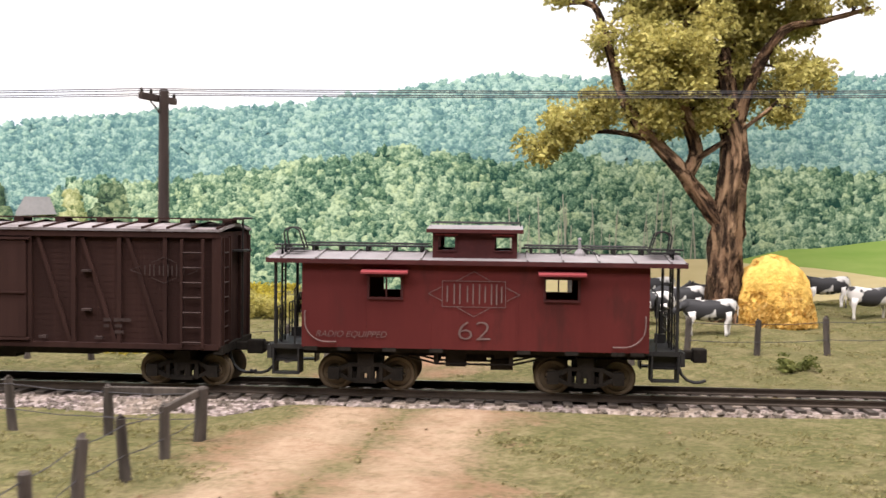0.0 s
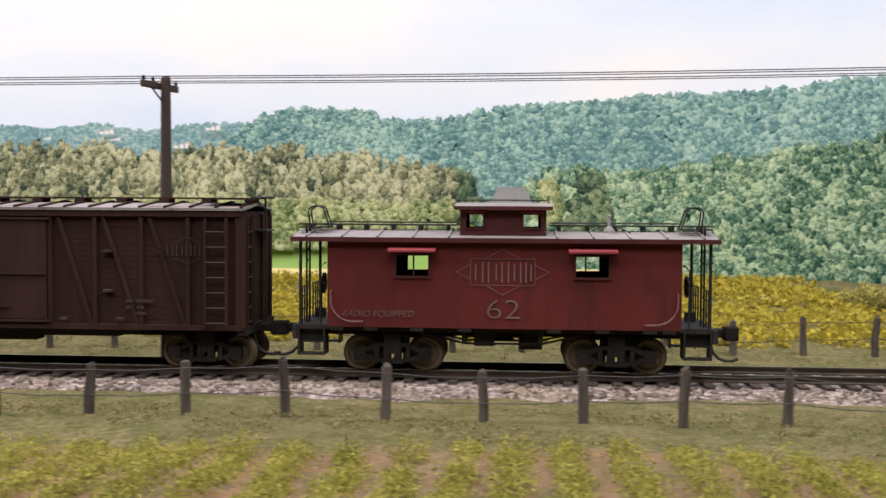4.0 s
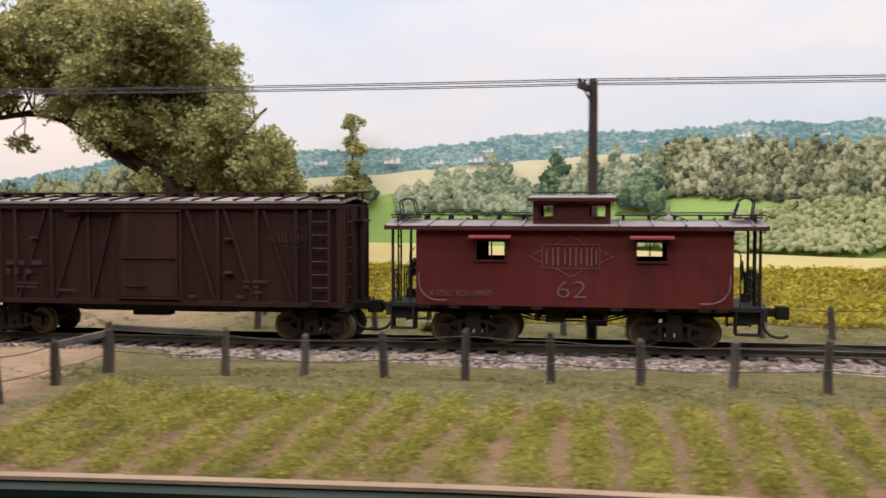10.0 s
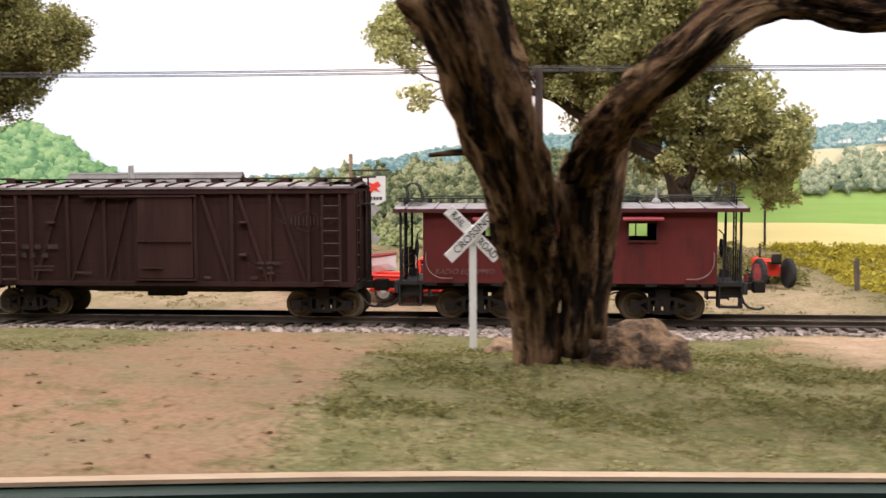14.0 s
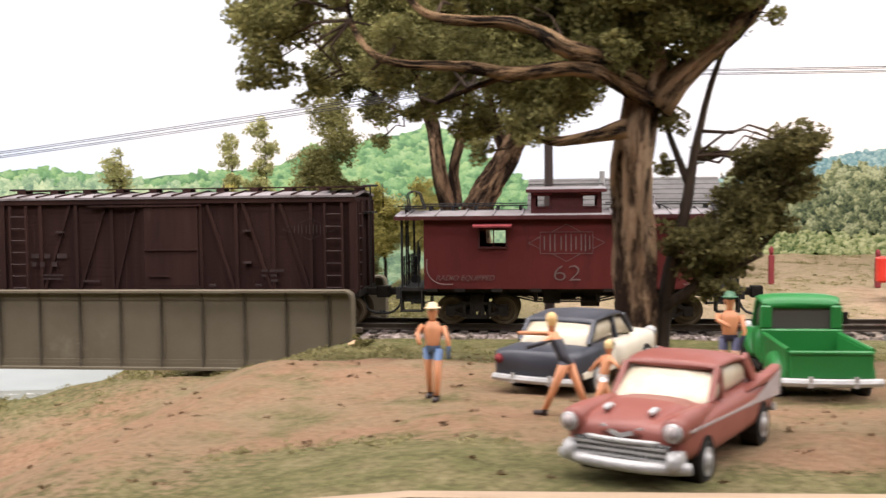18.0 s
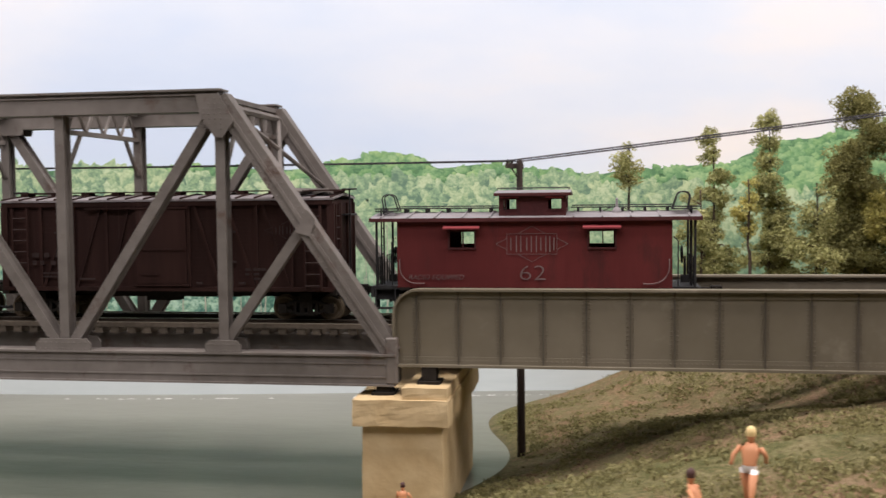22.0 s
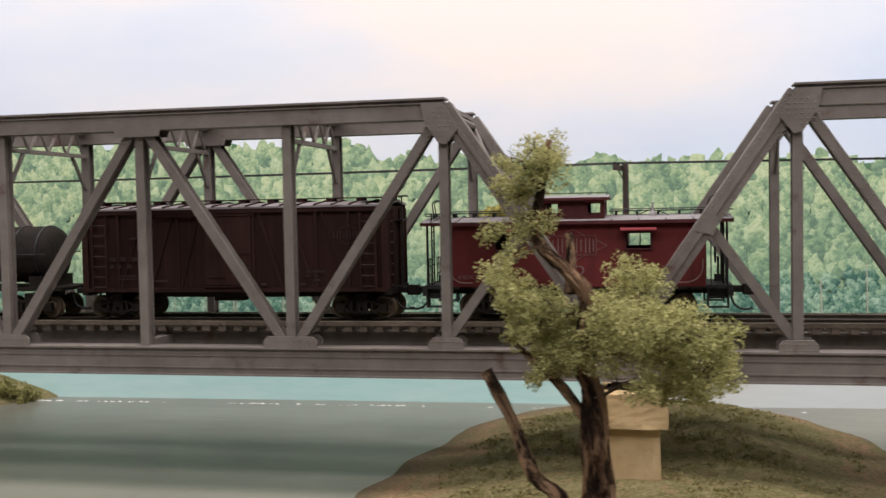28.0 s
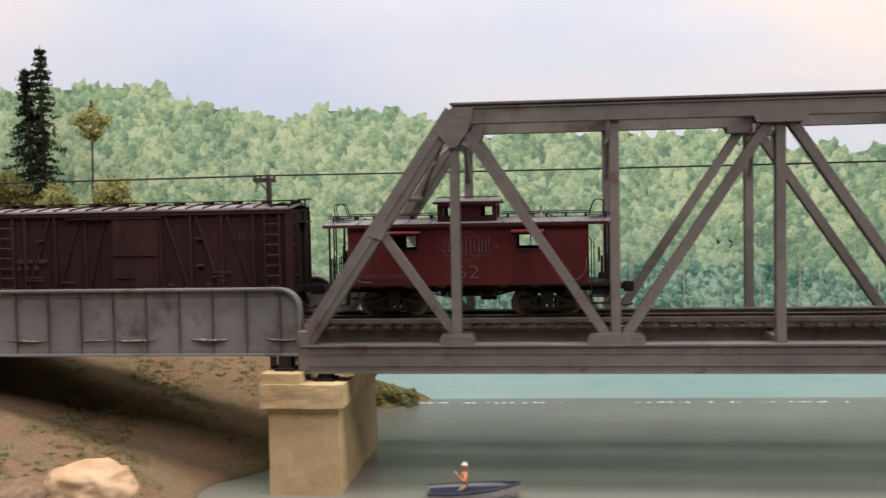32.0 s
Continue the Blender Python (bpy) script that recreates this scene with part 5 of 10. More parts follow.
def build_backdrop():
    flat = lambda z: (lambda x: x * 0 + z)  # noqa: E731
    painted("backdrop", -300, 80, flat(-9.0), flat(46.0), 0.0, print_sky(), "printed pale sky with faint warm clouds", 1.0)
    F = print_foliage
    blue = F("printed_far_hill", (0.028, 0.1, 0.115), (0.115, 0.235, 0.22), (0.36, 0.5, 0.42), 4.6, (1.0, 1.0, 0.82), hazy=0.1, haze=(0.4, 0.55, 0.56))
    far = F("printed_blue_ridge", (0.09, 0.2, 0.225), (0.175, 0.3, 0.3), (0.37, 0.47, 0.43), 4.0, (0.95, 1, 0.9), hazy=0.15, haze=(0.35, 0.5, 0.55))
    wood = F("printed_woodland", (0.012, 0.05, 0.038), (0.105, 0.195, 0.125), (0.44, 0.55, 0.36), 4.4, (1.0, 0.94, 0.72))
    pop = F("printed_poplars", (0.026, 0.042, 0.03), (0.165, 0.18, 0.1), (0.48, 0.475, 0.31), 4.0, (1.0, 0.95, 0.8))
    bush = F("printed_bushes", (0.07, 0.11, 0.04), (0.25, 0.29, 0.135), (0.5, 0.52, 0.3), 4.0, (1.0, 0.95, 0.75))
    dark = F("printed_dark_trees", (0.015, 0.035, 0.025), (0.065, 0.115, 0.065), (0.24, 0.3, 0.17), 4.2, (1, 0.95, 0.8))
    vivid = F("painted_bright_hill", (0.075, 0.185, 0.075), (0.155, 0.31, 0.125), (0.33, 0.47, 0.22), 1.5, (1.0, 1.0, 0.7), hazy=0.06, haze=(0.6, 0.72, 0.66))
    river = F("printed_river_wood", (0.06, 0.13, 0.075), (0.2, 0.315, 0.155), (0.5, 0.57, 0.33), 2.6, (1.0, 0.97, 0.78), hazy=0.16, haze=(0.5, 0.65, 0.55), low=((0.42, 0.66, 0.75), -1.0, 5.5))
    soft = F("printed_soft_trees", (0.07, 0.105, 0.075), (0.2, 0.245, 0.155), (0.46, 0.49, 0.34), 4.2, (1.0, 0.95, 0.8))
    stem = surface("printed_stems", (0.24, 0.24, 0.18), (0.42, 0.42, 0.33), 0.8, bump=0)
    base = flat(-9.0)
    T = through_pts
    ridge = T((-112, 4.2), (-102, 4.4), (-95.5, 4.8), (-92.2, 5.2), (-89, 5.8), (-85.8, 6.4), (-82.6, 6.9), (-79.5, 7.1), (-72, 7.3), (-65.3, 7.3), (-62, 7.6), (-58.7, 8.0), (-55.5, 8.2), (-52.3, 8.1), (-49.2, 8.3), (-46.1, 8.6), (-43, 8.5), (-40, 8.7), (-37, 8.35), (-34, 8.7), (-32, 8.7), (-20, 8.4))
    painted("backdrop_ridge", -112, -20, base, lambda x: ridge(x) - 0.1, 0.05, far, "printed distant blue wooded ridge")
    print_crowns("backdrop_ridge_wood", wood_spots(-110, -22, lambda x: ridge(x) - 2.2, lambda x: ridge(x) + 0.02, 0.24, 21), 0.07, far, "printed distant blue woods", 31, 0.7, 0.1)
    hump = T((-33.5, 7.6), (-32.5, 8.1), (-31.7, 8.8), (-30.5, 9.2), (-29.4, 9.5), (-28.2, 9.65), (-26.8, 9.5), (-25.3, 9.5), (-24.3, 9.0), (-22.6, 8.0))
    painted("backdrop_hump_base", -33, -22.8, flat(5.0), lambda x: hump(x) - 0.2, 0.18, blue, "printed rounded blue hill")
    print_crowns("backdrop_hump", wood_spots(-32.8, -22.8, lambda x: x * 0 + 6.5, hump, 0.27, 22), 0.2, blue, "printed rounded blue hill", 32, 0.8, 0.2)
    hill = T((-26.2, 7.0), (-25, 7.9), (-23.6, 8.8), (-21.3, 9.0), (-17.2, 9.65), (-13, 9.9), (-10, 10.15), (-7, 10.2), (-3.3, 10.5), (0, 11.0), (4.9, 11.7), (7.4, 12.05), (12, 11.9), (24, 12.0), (40, 12.2), (80, 11))
    painted("backdrop_hill", -26, 80, base, lambda x: hill(x) - 0.3, 0.42, blue, "printed large wooded hill")
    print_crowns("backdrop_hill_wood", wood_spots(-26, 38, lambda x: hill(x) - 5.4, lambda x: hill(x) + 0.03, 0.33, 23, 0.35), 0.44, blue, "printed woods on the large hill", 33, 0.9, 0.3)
    stubble = T((-90, 4.6), (-78, 5.2), (-67.4, 5.8), (-64, 6.1), (-60.9, 6.35), (-57.8, 6.6), (-53.3, 6.9), (-48, 6.6), (-40, 5.8))
    painted("backdrop_house_field", -86, -40, base, stubble, 0.24, print_field("printed_stubble", (0.62, 0.57, 0.36), (0.74, 0.68, 0.47)), "printed pale stubble field")
    painted("backdrop_green_field", -110, 20, base, T((-110, 1.6), (-88, 2.0), (-83.8, 2.1), (-81.6, 2.8), (-77.9, 3.05), (-74, 3.3), (-68, 4.4), (-65.8, 4.75), (-62.5, 4.6), (-56, 4.9), (-50, 4.7), (-40, 4.4), (-22, 4.2), (20, 2)), 0.8,
            print_field("printed_meadow", (0.26, 0.43, 0.11), (0.4, 0.55, 0.19), (0.12, 0.001, 1.6)), "printed bright green meadow")
    near = T((-24, 5.0), (-19.5, 5.6), (-17.4, 5.2), (-14.9, 6.3), (-11.5, 6.3), (-8.5, 6.5), (-6.5, 7.0), (-3, 7.4), (-1, 7.5), (2, 8.2), (5, 7.9), (8, 7.3), (10.9, 8.0), (14, 7.4), (30, 7.0), (80, 7))
    painted("backdrop_wood", -17.5, 80, base, lambda x: near(x) - 0.5, 0.85, wood, "printed near woodland")
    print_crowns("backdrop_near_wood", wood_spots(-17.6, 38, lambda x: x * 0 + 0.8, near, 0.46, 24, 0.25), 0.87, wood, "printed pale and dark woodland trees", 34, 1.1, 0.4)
    print_trunks("backdrop_stems", 8, 20, 1.6, 5.6, 34, 1.3, stem, "printed bare pale tree stems", 5)
    row = T((-53, 6.3), (-51.4, 7.0), (-50.1, 7.5), (-48.5, 7.75), (-46, 7.75), (-43.6, 7.55), (-41.8, 7.55), (-39.3, 7.5), (-38.2, 7.1), (-35.2, 7.2), (-32.8, 7.6), (-31, 7.2), (-29.3, 7.4), (-27.9, 7.1), (-25.9, 7.1), (-23, 6.7), (-21.6, 6.3))
    foot = T((-53, 4.9), (-49.8, 4.75), (-46, 4.65), (-43, 4.2), (-22, 3.6))
    painted("backdrop_poplars", -51.5, -21.8, lambda x: foot(x) + 0.05, lambda x: row(x) - 1.3, 0.9, dark, "printed shade under a row of tall pale trees")
    print_crowns("backdrop_poplar_crowns", poplar_spots(-52.3, -21.2, row, foot, 0.62, 25), 0.92, pop, "printed tall pale tree crowns", 35, 1.3, 0.3, True)
    bush_foot = T((-48, 3.5), (-45.5, 2.0), (-41, 2.2), (-28, 2.4), (-25.7, 2.8), (-22.4, 3.5), (-20, 3.6))
    print_crowns("backdrop_bushes", wood_spots(-47.5, -20.5, bush_foot, T((-48, 3.7), (-44, 4.3), (-42, 4.6), (-36, 4.8), (-29.5, 4.75), (-25.8, 4.7), (-20, 4.5)), 0.36, 26), 1.32, bush, "printed pale bushes", 36, 0.85, 0.25)
    n = 0
    for x, z0, z1, w, mt in ((-20.3, 2.9, 6.1, 1.55, dark), (-18.35, 2.4, 4.3, 1.2, wood), (-15.6, 3.2, 5.6, 1.0, bush), (-13.4, 2.6, 5.8, 1.5, dark), (-65.26, 3.62, 5.14, 0.78, soft), (-64.33, 3.62, 5.32, 0.78, soft), (-63.09, 3.62, 6.01, 1.00, soft), (-62.02, 3.62, 6.18, 0.91, soft), (-61.01, 3.55, 5.93, 0.82, soft), (-60.14, 3.49, 6.73, 0.91, soft), (-59.37, 3.55, 6.29, 0.78, soft), (-58.46, 3.61, 5.29, 0.91, soft), (-57.71, 3.79, 5.09, 0.68, soft), (-56.56, 4.10, 6.81, 1.08, dark), (-56.97, 4.04, 5.65, 1.27, dark), (-56.13, 3.97, 5.58, 0.59, soft), (-54.97, 4.16, 7.04, 0.96, soft), (-54.30, 4.21, 5.93, 0.95, dark), (-53.44, 4.21, 7.15, 0.86, soft), (-52.56, 4.21, 6.59, 0.78, soft), (-51.61, 4.14, 7.06, 1.00, soft), (-52.02, 4.15, 5.61, 1.58, dark),
                             (-67.5, 4.3, 5.6, 0.9, dark), (-70, 3.6, 5.0, 1.0, pop), (-73.6, 3.3, 5.2, 1.2, pop), (-76, 3.2, 5.4, 1.4, pop)):
        n += 1
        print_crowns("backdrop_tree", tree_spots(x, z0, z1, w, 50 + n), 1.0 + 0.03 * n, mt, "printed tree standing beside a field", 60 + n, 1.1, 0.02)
    olive = F("printed_olive_wood", (0.025, 0.04, 0.025), (0.12, 0.145, 0.075), (0.38, 0.4, 0.24), 3.6, (1.0, 0.95, 0.75))
    side = T((-103, 3.6), (-98, 4.4), (-93, 4.7), (-90.6, 5.35), (-89, 5.15), (-87.4, 5.5), (-85.8, 5.5), (-82.6, 6.2), (-79.5, 6.0), (-76.4, 5.6), (-72, 5.2), (-69, 4.6))
    print_crowns("backdrop_side_wood", wood_spots(-102, -70, T((-102, 2.2), (-84, 2.3), (-81.6, 3.0), (-77, 3.3), (-69, 3.8)), side, 0.45, 44, 0.1, 0.8), 1.5, olive, "printed olive wood beside the fields", 45, 1.1, 0.2)
    print_crowns("backdrop_hedge", wood_spots(-104, -74, lambda x: x * 0 + 0.8, T((-104, 2.3), (-88, 1.9), (-83, 1.3), (-74, 1.1)), 0.3, 27, 0, 0.8), 1.72, bush, "printed hedge along a field", 37, 0.8, 0.05)
    print_crowns("backdrop_scrub", wood_spots(-58, -41, T((-58, 2.2), (-47, 2.1), (-41, 2.0)), T((-58, 2.45), (-55, 2.7), (-50, 3.0), (-46, 3.4), (-41, 3.3)), 0.3, 47, 0, 0.9), 1.6, bush, "printed pale scrub in the meadow", 48, 0.8, 0.05)
    painted("backdrop_gold_field", -74, -13, flat(-1.0), T((-74, 2.0), (-66, 1.95), (-58, 1.8), (-48, 1.5), (-40, 1.3), (-28, 1.0), (-13, 1.1)), 1.75, print_field("printed_gold_field", (0.74, 0.63, 0.28), (0.84, 0.74, 0.4), (0.12, 0.001, 1.2)), "printed golden field")
    painted("backdrop_pasture", 4, 80, flat(-1.0), T((4, 0.6), (14, 1.4), (19, 2.4), (23, 3.1), (28, 3.6), (34, 3.9), (80, 4)), 1.75, print_field("printed_pasture", (0.22, 0.36, 0.08), (0.36, 0.46, 0.14)), "printed pasture slope")
    painted("backdrop_straw_field", 8, 60, flat(-1.0), T((8, 1.5), (14, 2.3), (18, 2.5), (22, 2.2), (30, 1.5), (60, 1.2)), 1.79, print_field("printed_straw_field", (0.6, 0.5, 0.26), (0.72, 0.62, 0.36)), "printed pale straw field")
    # behind the river
    tops = [(-300, 9), (-225, 10.6), (-217, 10.9), (-214, 10.8), (-212, 9.8), (-208.8, 9.3), (-206.2, 8.7), (-204.7, 9.3), (-201.3, 9.1), (-196, 7.6), (-193, 7.9), (-190, 7.5), (-188.5, 7.8), (-187, 7.3), (-184.3, 7.6), (-181.5, 7.5), (-179.6, 6.5), (-177.8, 6.9), (-176.5, 6.2), (-174.7, 6.6), (-172.8, 6.0), (-171, 6.3), (-170, 6.1), (-168.3, 6.5), (-166.9, 6.0), (-164, 6.15), (-157.9, 6.2), (-155.6, 5.8), (-153, 6.0)]
    green = T(*tops, (-148, 6.0), (-142, 5.7), (-139.4, 6.2), (-137.2, 6.6), (-135.7, 6.4), (-134.5, 5.7), (-132, 5.9), (-129, 5.6), (-126, 5.3), (-124.6, 5.5), (-119, 5.8), (-118, 6.3), (-116.8, 7.0), (-115, 7.1), (-112.1, 7.6), (-110.2, 8.1), (-108.2, 7.2), (-106.2, 5.6), (-104.2, 4.7), (-102, 4.9), (-99.2, 4.5), (-93, 4.5), (-86, 3.6))
    painted("backdrop_bright_hill", -300, -86, base, lambda x: green(x) - 0.05, 0.3, vivid, "painted bright green hills")
    print_crowns("backdrop_hill_trees", wood_spots(-152, -86, lambda x: green(x) - 3.4, lambda x: green(x) + 0.02, 0.5, 28, 0.2, 0.15), 0.33, vivid, "painted bright green hill trees", 38, 0.75, 0.3)
    bank = T(*tops, (-146, 5.4), (-138, 5.0), (-130, 5.2), (-122, 4.8), (-116, 4.2), (-104, 3.0))
    painted("backdrop_river_wood", -300, -104, base, lambda x: bank(x) - 0.3, 1.0, river, "printed pale riverside woods")
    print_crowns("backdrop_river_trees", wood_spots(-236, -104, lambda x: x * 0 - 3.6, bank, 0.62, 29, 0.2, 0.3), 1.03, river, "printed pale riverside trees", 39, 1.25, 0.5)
    shade = F("printed_river_shade", (0.04, 0.105, 0.09), (0.11, 0.22, 0.165), (0.34, 0.48, 0.36), 3.0, (0.95, 1.0, 0.8))
    under = T((-240, 0.2), (-215, 1.2), (-200, -0.6), (-185, 0.4), (-170, -0.8), (-150, 0.2), (-130, -1.2), (-110, -1.0))
    print_crowns("backdrop_river_thicket", wood_spots(-236, -112, lambda x: x * 0 - 3.9, under, 0.42, 41, 0.2, 1.6), 1.56, shade, "printed shaded thicket below the riverside trees", 42, 1.2, 0.1)
    print_trunks("backdrop_river_stems", -226, -120, -3.6, 2.5, 120, 1.68, stem, "printed thin pale stems of the riverside wood", 6)
    painted("backdrop_far_water", -300, -166, flat(-9.0), flat(-4.6), 1.72, print_field("painted_far_water", (0.34, 0.59, 0.57), (0.52, 0.69, 0.67)), "painted strip of pale turquoise far water")
    painted("backdrop_near_water", -166, -112, flat(-9.0), flat(-4.6), 1.72, print_field("painted_near_water", (0.55, 0.6, 0.6), (0.64, 0.68, 0.68)), "painted strip of pale grey far water")
    wb = surface("printed_white_house", (0.6, 0.58, 0.55), (0.72, 0.7, 0.67), 0.8, bump=0)
    rf = surface("printed_house_roof", (0.36, 0.36, 0.37), (0.48, 0.47, 0.47), 0.8, bump=0)
    for x, z, w in ((-35.1, 7.45, 1.0), (-33.4, 8.4, 0.9), (-39.2, 8.2, 0.9), (-38.7, 7.85, 0.6), (-46.7, 7.85, 0.9), (-60.5, 7.15, 0.7), (-63.4, 6.5, 0.8), (-66.0, 6.55, 1.1), (-61.2, 6.6, 1.0), (-56.6, 7.35, 0.5), (-70.2, 6.5, 0.9), (-42.5, 7.9, 0.5), (-52.0, 7.6, 0.5)):
        y = float(back_y(np.array(x))) - THIN * 0.86
        for a in range(3):
            w = w if a else w * 0.62
            xx = x + (a - 1) * w * 0.5
            h = w * (0.2 + 0.1 * ((a * 7) % 3))
            yy = y - 0.01 * a
            for nm, pts, mt in (("backdrop_house", [(xx - w * 0.2, z - 0.1), (xx + w * 0.2, z - 0.1), (xx + w * 0.2, z - 0.1 + h), (xx - w * 0.2, z - 0.1 + h)], wb), ("backdrop_roof", [(xx - w * 0.24, z - 0.1 + h), (xx + w * 0.24, z - 0.1 + h), (xx + w * 0.1, z - 0.1 + h * 1.5), (xx - w * 0.1, z - 0.1 + h * 1.5)], rf)):
                bm = bmesh.new()
                prism(bm, pts, yy, yy + 0.005)
                tagged(part(nm, bm, mt), "printed small white farmhouse on the backdrop", "backdrop", kind="structure")
    bm = bmesh.new()
    y = float(back_y(np.array(-17.5))) - THIN * 1.35
    prism(bm, [(-18.7, 4.5), (-18.2, 5.35), (-16.8, 5.35), (-16.4, 4.4), (-18.7, 4.3)], y, y + 0.02)
    tagged(part("backdrop_barn", bm, surface("printed_barn_roof", (0.2, 0.2, 0.205), (0.28, 0.275, 0.275), 0.8, bump=0)), "printed grey barn roof on the backdrop", "backdrop", kind="structure")


def build_room():
    fl, wl = MAT["floor"], MAT["wall"]
    for nm, q, mat, lab in (("floor", (-420, 240, -300, 60, -112, -108), fl, "plain room floor"), ("ceiling", (-420, 240, -300, 60, 125, 130), wl, "white room ceiling"), ("wall_south", (-420, 240, -304, -300, -108, 125), wl, "plain room wall"),
                            ("wall_north", (-420, 240, 27, 31, -108, 125), wl, "plain room wall"), ("wall_east", (240, 244, -304, 31, -108, 125), wl, "plain room wall"), ("wall_west", (-424, -420, -304, 31, -108, 125), wl, "plain room wall")):
        bm = bmesh.new()
        bx(bm, *q)
        tagged(part(nm, bm, mat), lab, nm.split("_")[0], kind="structure")

# ---- track, bridges ----
def lane_at(x):
    """Where dirt lanes cross or run up to the track and hide the stone shoulder."""
    return np.maximum(smooth(1.2, 3.0, x), np.maximum(smooth(-66.5, -68, x) * smooth(-74.5, -73, x), 0.75 * smooth(-82, -85, x)))


def build_track():
    bm = bmesh.new()
    for a, b in ((-109.3, 48), (-240, -201.7)):
        n = int((b - a) / 0.5)
        last = None
        for i in range(n + 1):
            x = a + (b - a) * i / n
            w = 3.3 - 0.9 * float(lane_at(np.array(x))) + 0.35 * noise.noise((x * 0.7, 0, 0))
            rg = [bm.verts.new((x, y, z - DROP + 0.05 * noise.noise((x * 2, y * 3, 1)))) for y, z in ((-w - 0.4, -0.62), (-w * 0.72, -0.4), (-1.7, -0.27), (-0.6, -0.3), (0.6, -0.3), (1.7, -0.27), (w * 0.72, -0.4), (w + 0.4, -0.62))]
            if last:
                for k in range(7):
                    bm.faces.new((last[k], rg[k], rg[k + 1], last[k + 1]))
            last = rg
    tagged(part("ballast_bed", bm, MAT["ballast"], smooth=True), "pinkish-grey crushed stone ballast", "ballast", kind="structure")
    # loose stones on the shoulder
    r = np.random.RandomState(5)
    base = np.array([(1, 0, 0), (-1, 0, 0), (0, 1, 0), (0, -1, 0), (0, 0, 1), (0, 0, -1)], float)
    tri = np.array([(0, 2, 4), (2, 1, 4), (1, 3, 4), (3, 0, 4), (2, 0, 5), (1, 2, 5), (3, 1, 5), (0, 3, 5)])
    n = 11000
    x = r.uniform(-109, 25, n)
    y = np.where(r.rand(n) < 0.8, -r.uniform(1.5, 3.7, n), r.uniform(1.5, 3.6, n))
    z = np.where(np.abs(y) < 2.4, -0.26 - DROP - 0.19 * (np.abs(y) - 1.7).clip(0), -0.4 - DROP - 0.2 * (np.abs(y) - 2.4))
    keep = (y > 0) | (np.abs(y) < 2.2) | (r.rand(n) > lane_at(x))
    x, y, z = x[keep], y[keep], z[keep]
    n = len(x)
    sc = r.uniform(0.03, 0.085, (n, 1, 1))
    v = base[None] * sc * r.uniform(0.6, 1.3, (n, 6, 1)) + np.stack([x, y, z], -1)[:, None]
    f = tri[None] + 6 * np.arange(n)[:, None, None]
    m = leafy("ballast_chips", (0.08, 0.064, 0.05), (0.2, 0.165, 0.135), (0.36, 0.31, 0.265))
    tagged(raw("ballast_stones", v.reshape(-1, 3), f.reshape(-1, 3), m), "loose pinkish ballast stones", "ballast", kind="stuff")
    for nm, y in (("rail", -0.76), ("rail", 0.76)):
        bm = bmesh.new()
        prof = [(-0.08, -0.2), (0.08, -0.2), (0.08, -0.17), (0.02, -0.14), (0.02, -0.06), (0.045, -0.045), (0.045, 0.0), (-0.045, 0.0), (-0.045, -0.045), (-0.02, -0.06), (-0.02, -0.14), (-0.08, -0.17)]
        a = [bm.verts.new((-240, y + p, q - DROP)) for p, q in prof]
        b = [bm.verts.new((48, y + p, q - DROP)) for p, q in prof]
        bridge(bm, a, b)
        rl = tagged(part(nm, bm, MAT["rail"]), "long brown steel rail with a bright head", "rail", "rails of the track")
        bm = bmesh.new()
        bx(bm, -240, 48, y - 0.03, y + 0.03, -DROP, 0.006 - DROP)
        part("railhead", bm, MAT["railtop"], rl)
    bm = bmesh.new()
    for i in range(255):
        x = -109 + i * 0.6 + 0.02 * ((i * 7) % 5)
        bx(bm, x - 0.12, x + 0.12, -1.35, 1.35, -0.36 - DROP, -0.2 - DROP)
    for i in range(60):
        x = -239 + i * 0.6
        bx(bm, x - 0.12, x + 0.12, -1.35, 1.35, -0.36 - DROP, -0.2 - DROP)
    tagged(part("ties", bm, MAT["tie"]), "dark tarred wooden ties", "tie", kind="stuff")


def deck_ties(parent, x0, x1, first):
    n = int((x1 - x0) / 0.62)
    for i in range(n):
        x = x0 + 0.31 + i * 0.62
        if first[0] is None:
            bm = bmesh.new()
            bx(bm, -0.15, 0.15, -1.65, 1.65, -0.42 - DROP, -0.2 - DROP)
            first[0] = part("tie", bm, MAT["deck_tie"], parent, "weathered brown bridge tie", at=(x, 0, 0))
        else:
            share(first[0], parent, x + 0.02 * ((i * 5) % 3), 0, 0, rz=0.6 * (((i * 11) % 5) - 2))


TIE = [None]


def deck(parent, x0, x1):
    bm = bmesh.new()
    for y in (-1.0, 1.0):
        bx(bm, x0, x1, y - 0.18, y + 0.18, -1.25, -0.43 - DROP)
    part("stringer", bm, MAT["steel"], parent, "dark track stringers")
    bm = bmesh.new()
    for y in (-1.58, 1.58):
        bx(bm, x0, x1, y - 0.1, y + 0.1, -0.2 - DROP, -0.04 - DROP)
    part("guard_timber", bm, MAT["deck_tie"], parent, "long weathered guard timber")
    deck_ties(parent, x0, x1, TIE)


def rivets(parent, pts, mat, name="rivets"):
    """A set of rivet heads on one plate."""
    bm = bmesh.new()
    for x, y, z, s in pts:
        v = [bm.verts.new((x + a, y, z + b)) for a, b in ((-0.024, -0.024), (0.024, -0.024), (0.024, 0.024), (-0.024, 0.024))]
        c = bm.verts.new((x, y + s * 0.025, z))
        for i in range(4):
            bm.faces.new((v[i], v[(i + 1) % 4], c))
    tagged(part(name, bm, mat, parent), kind="stuff")


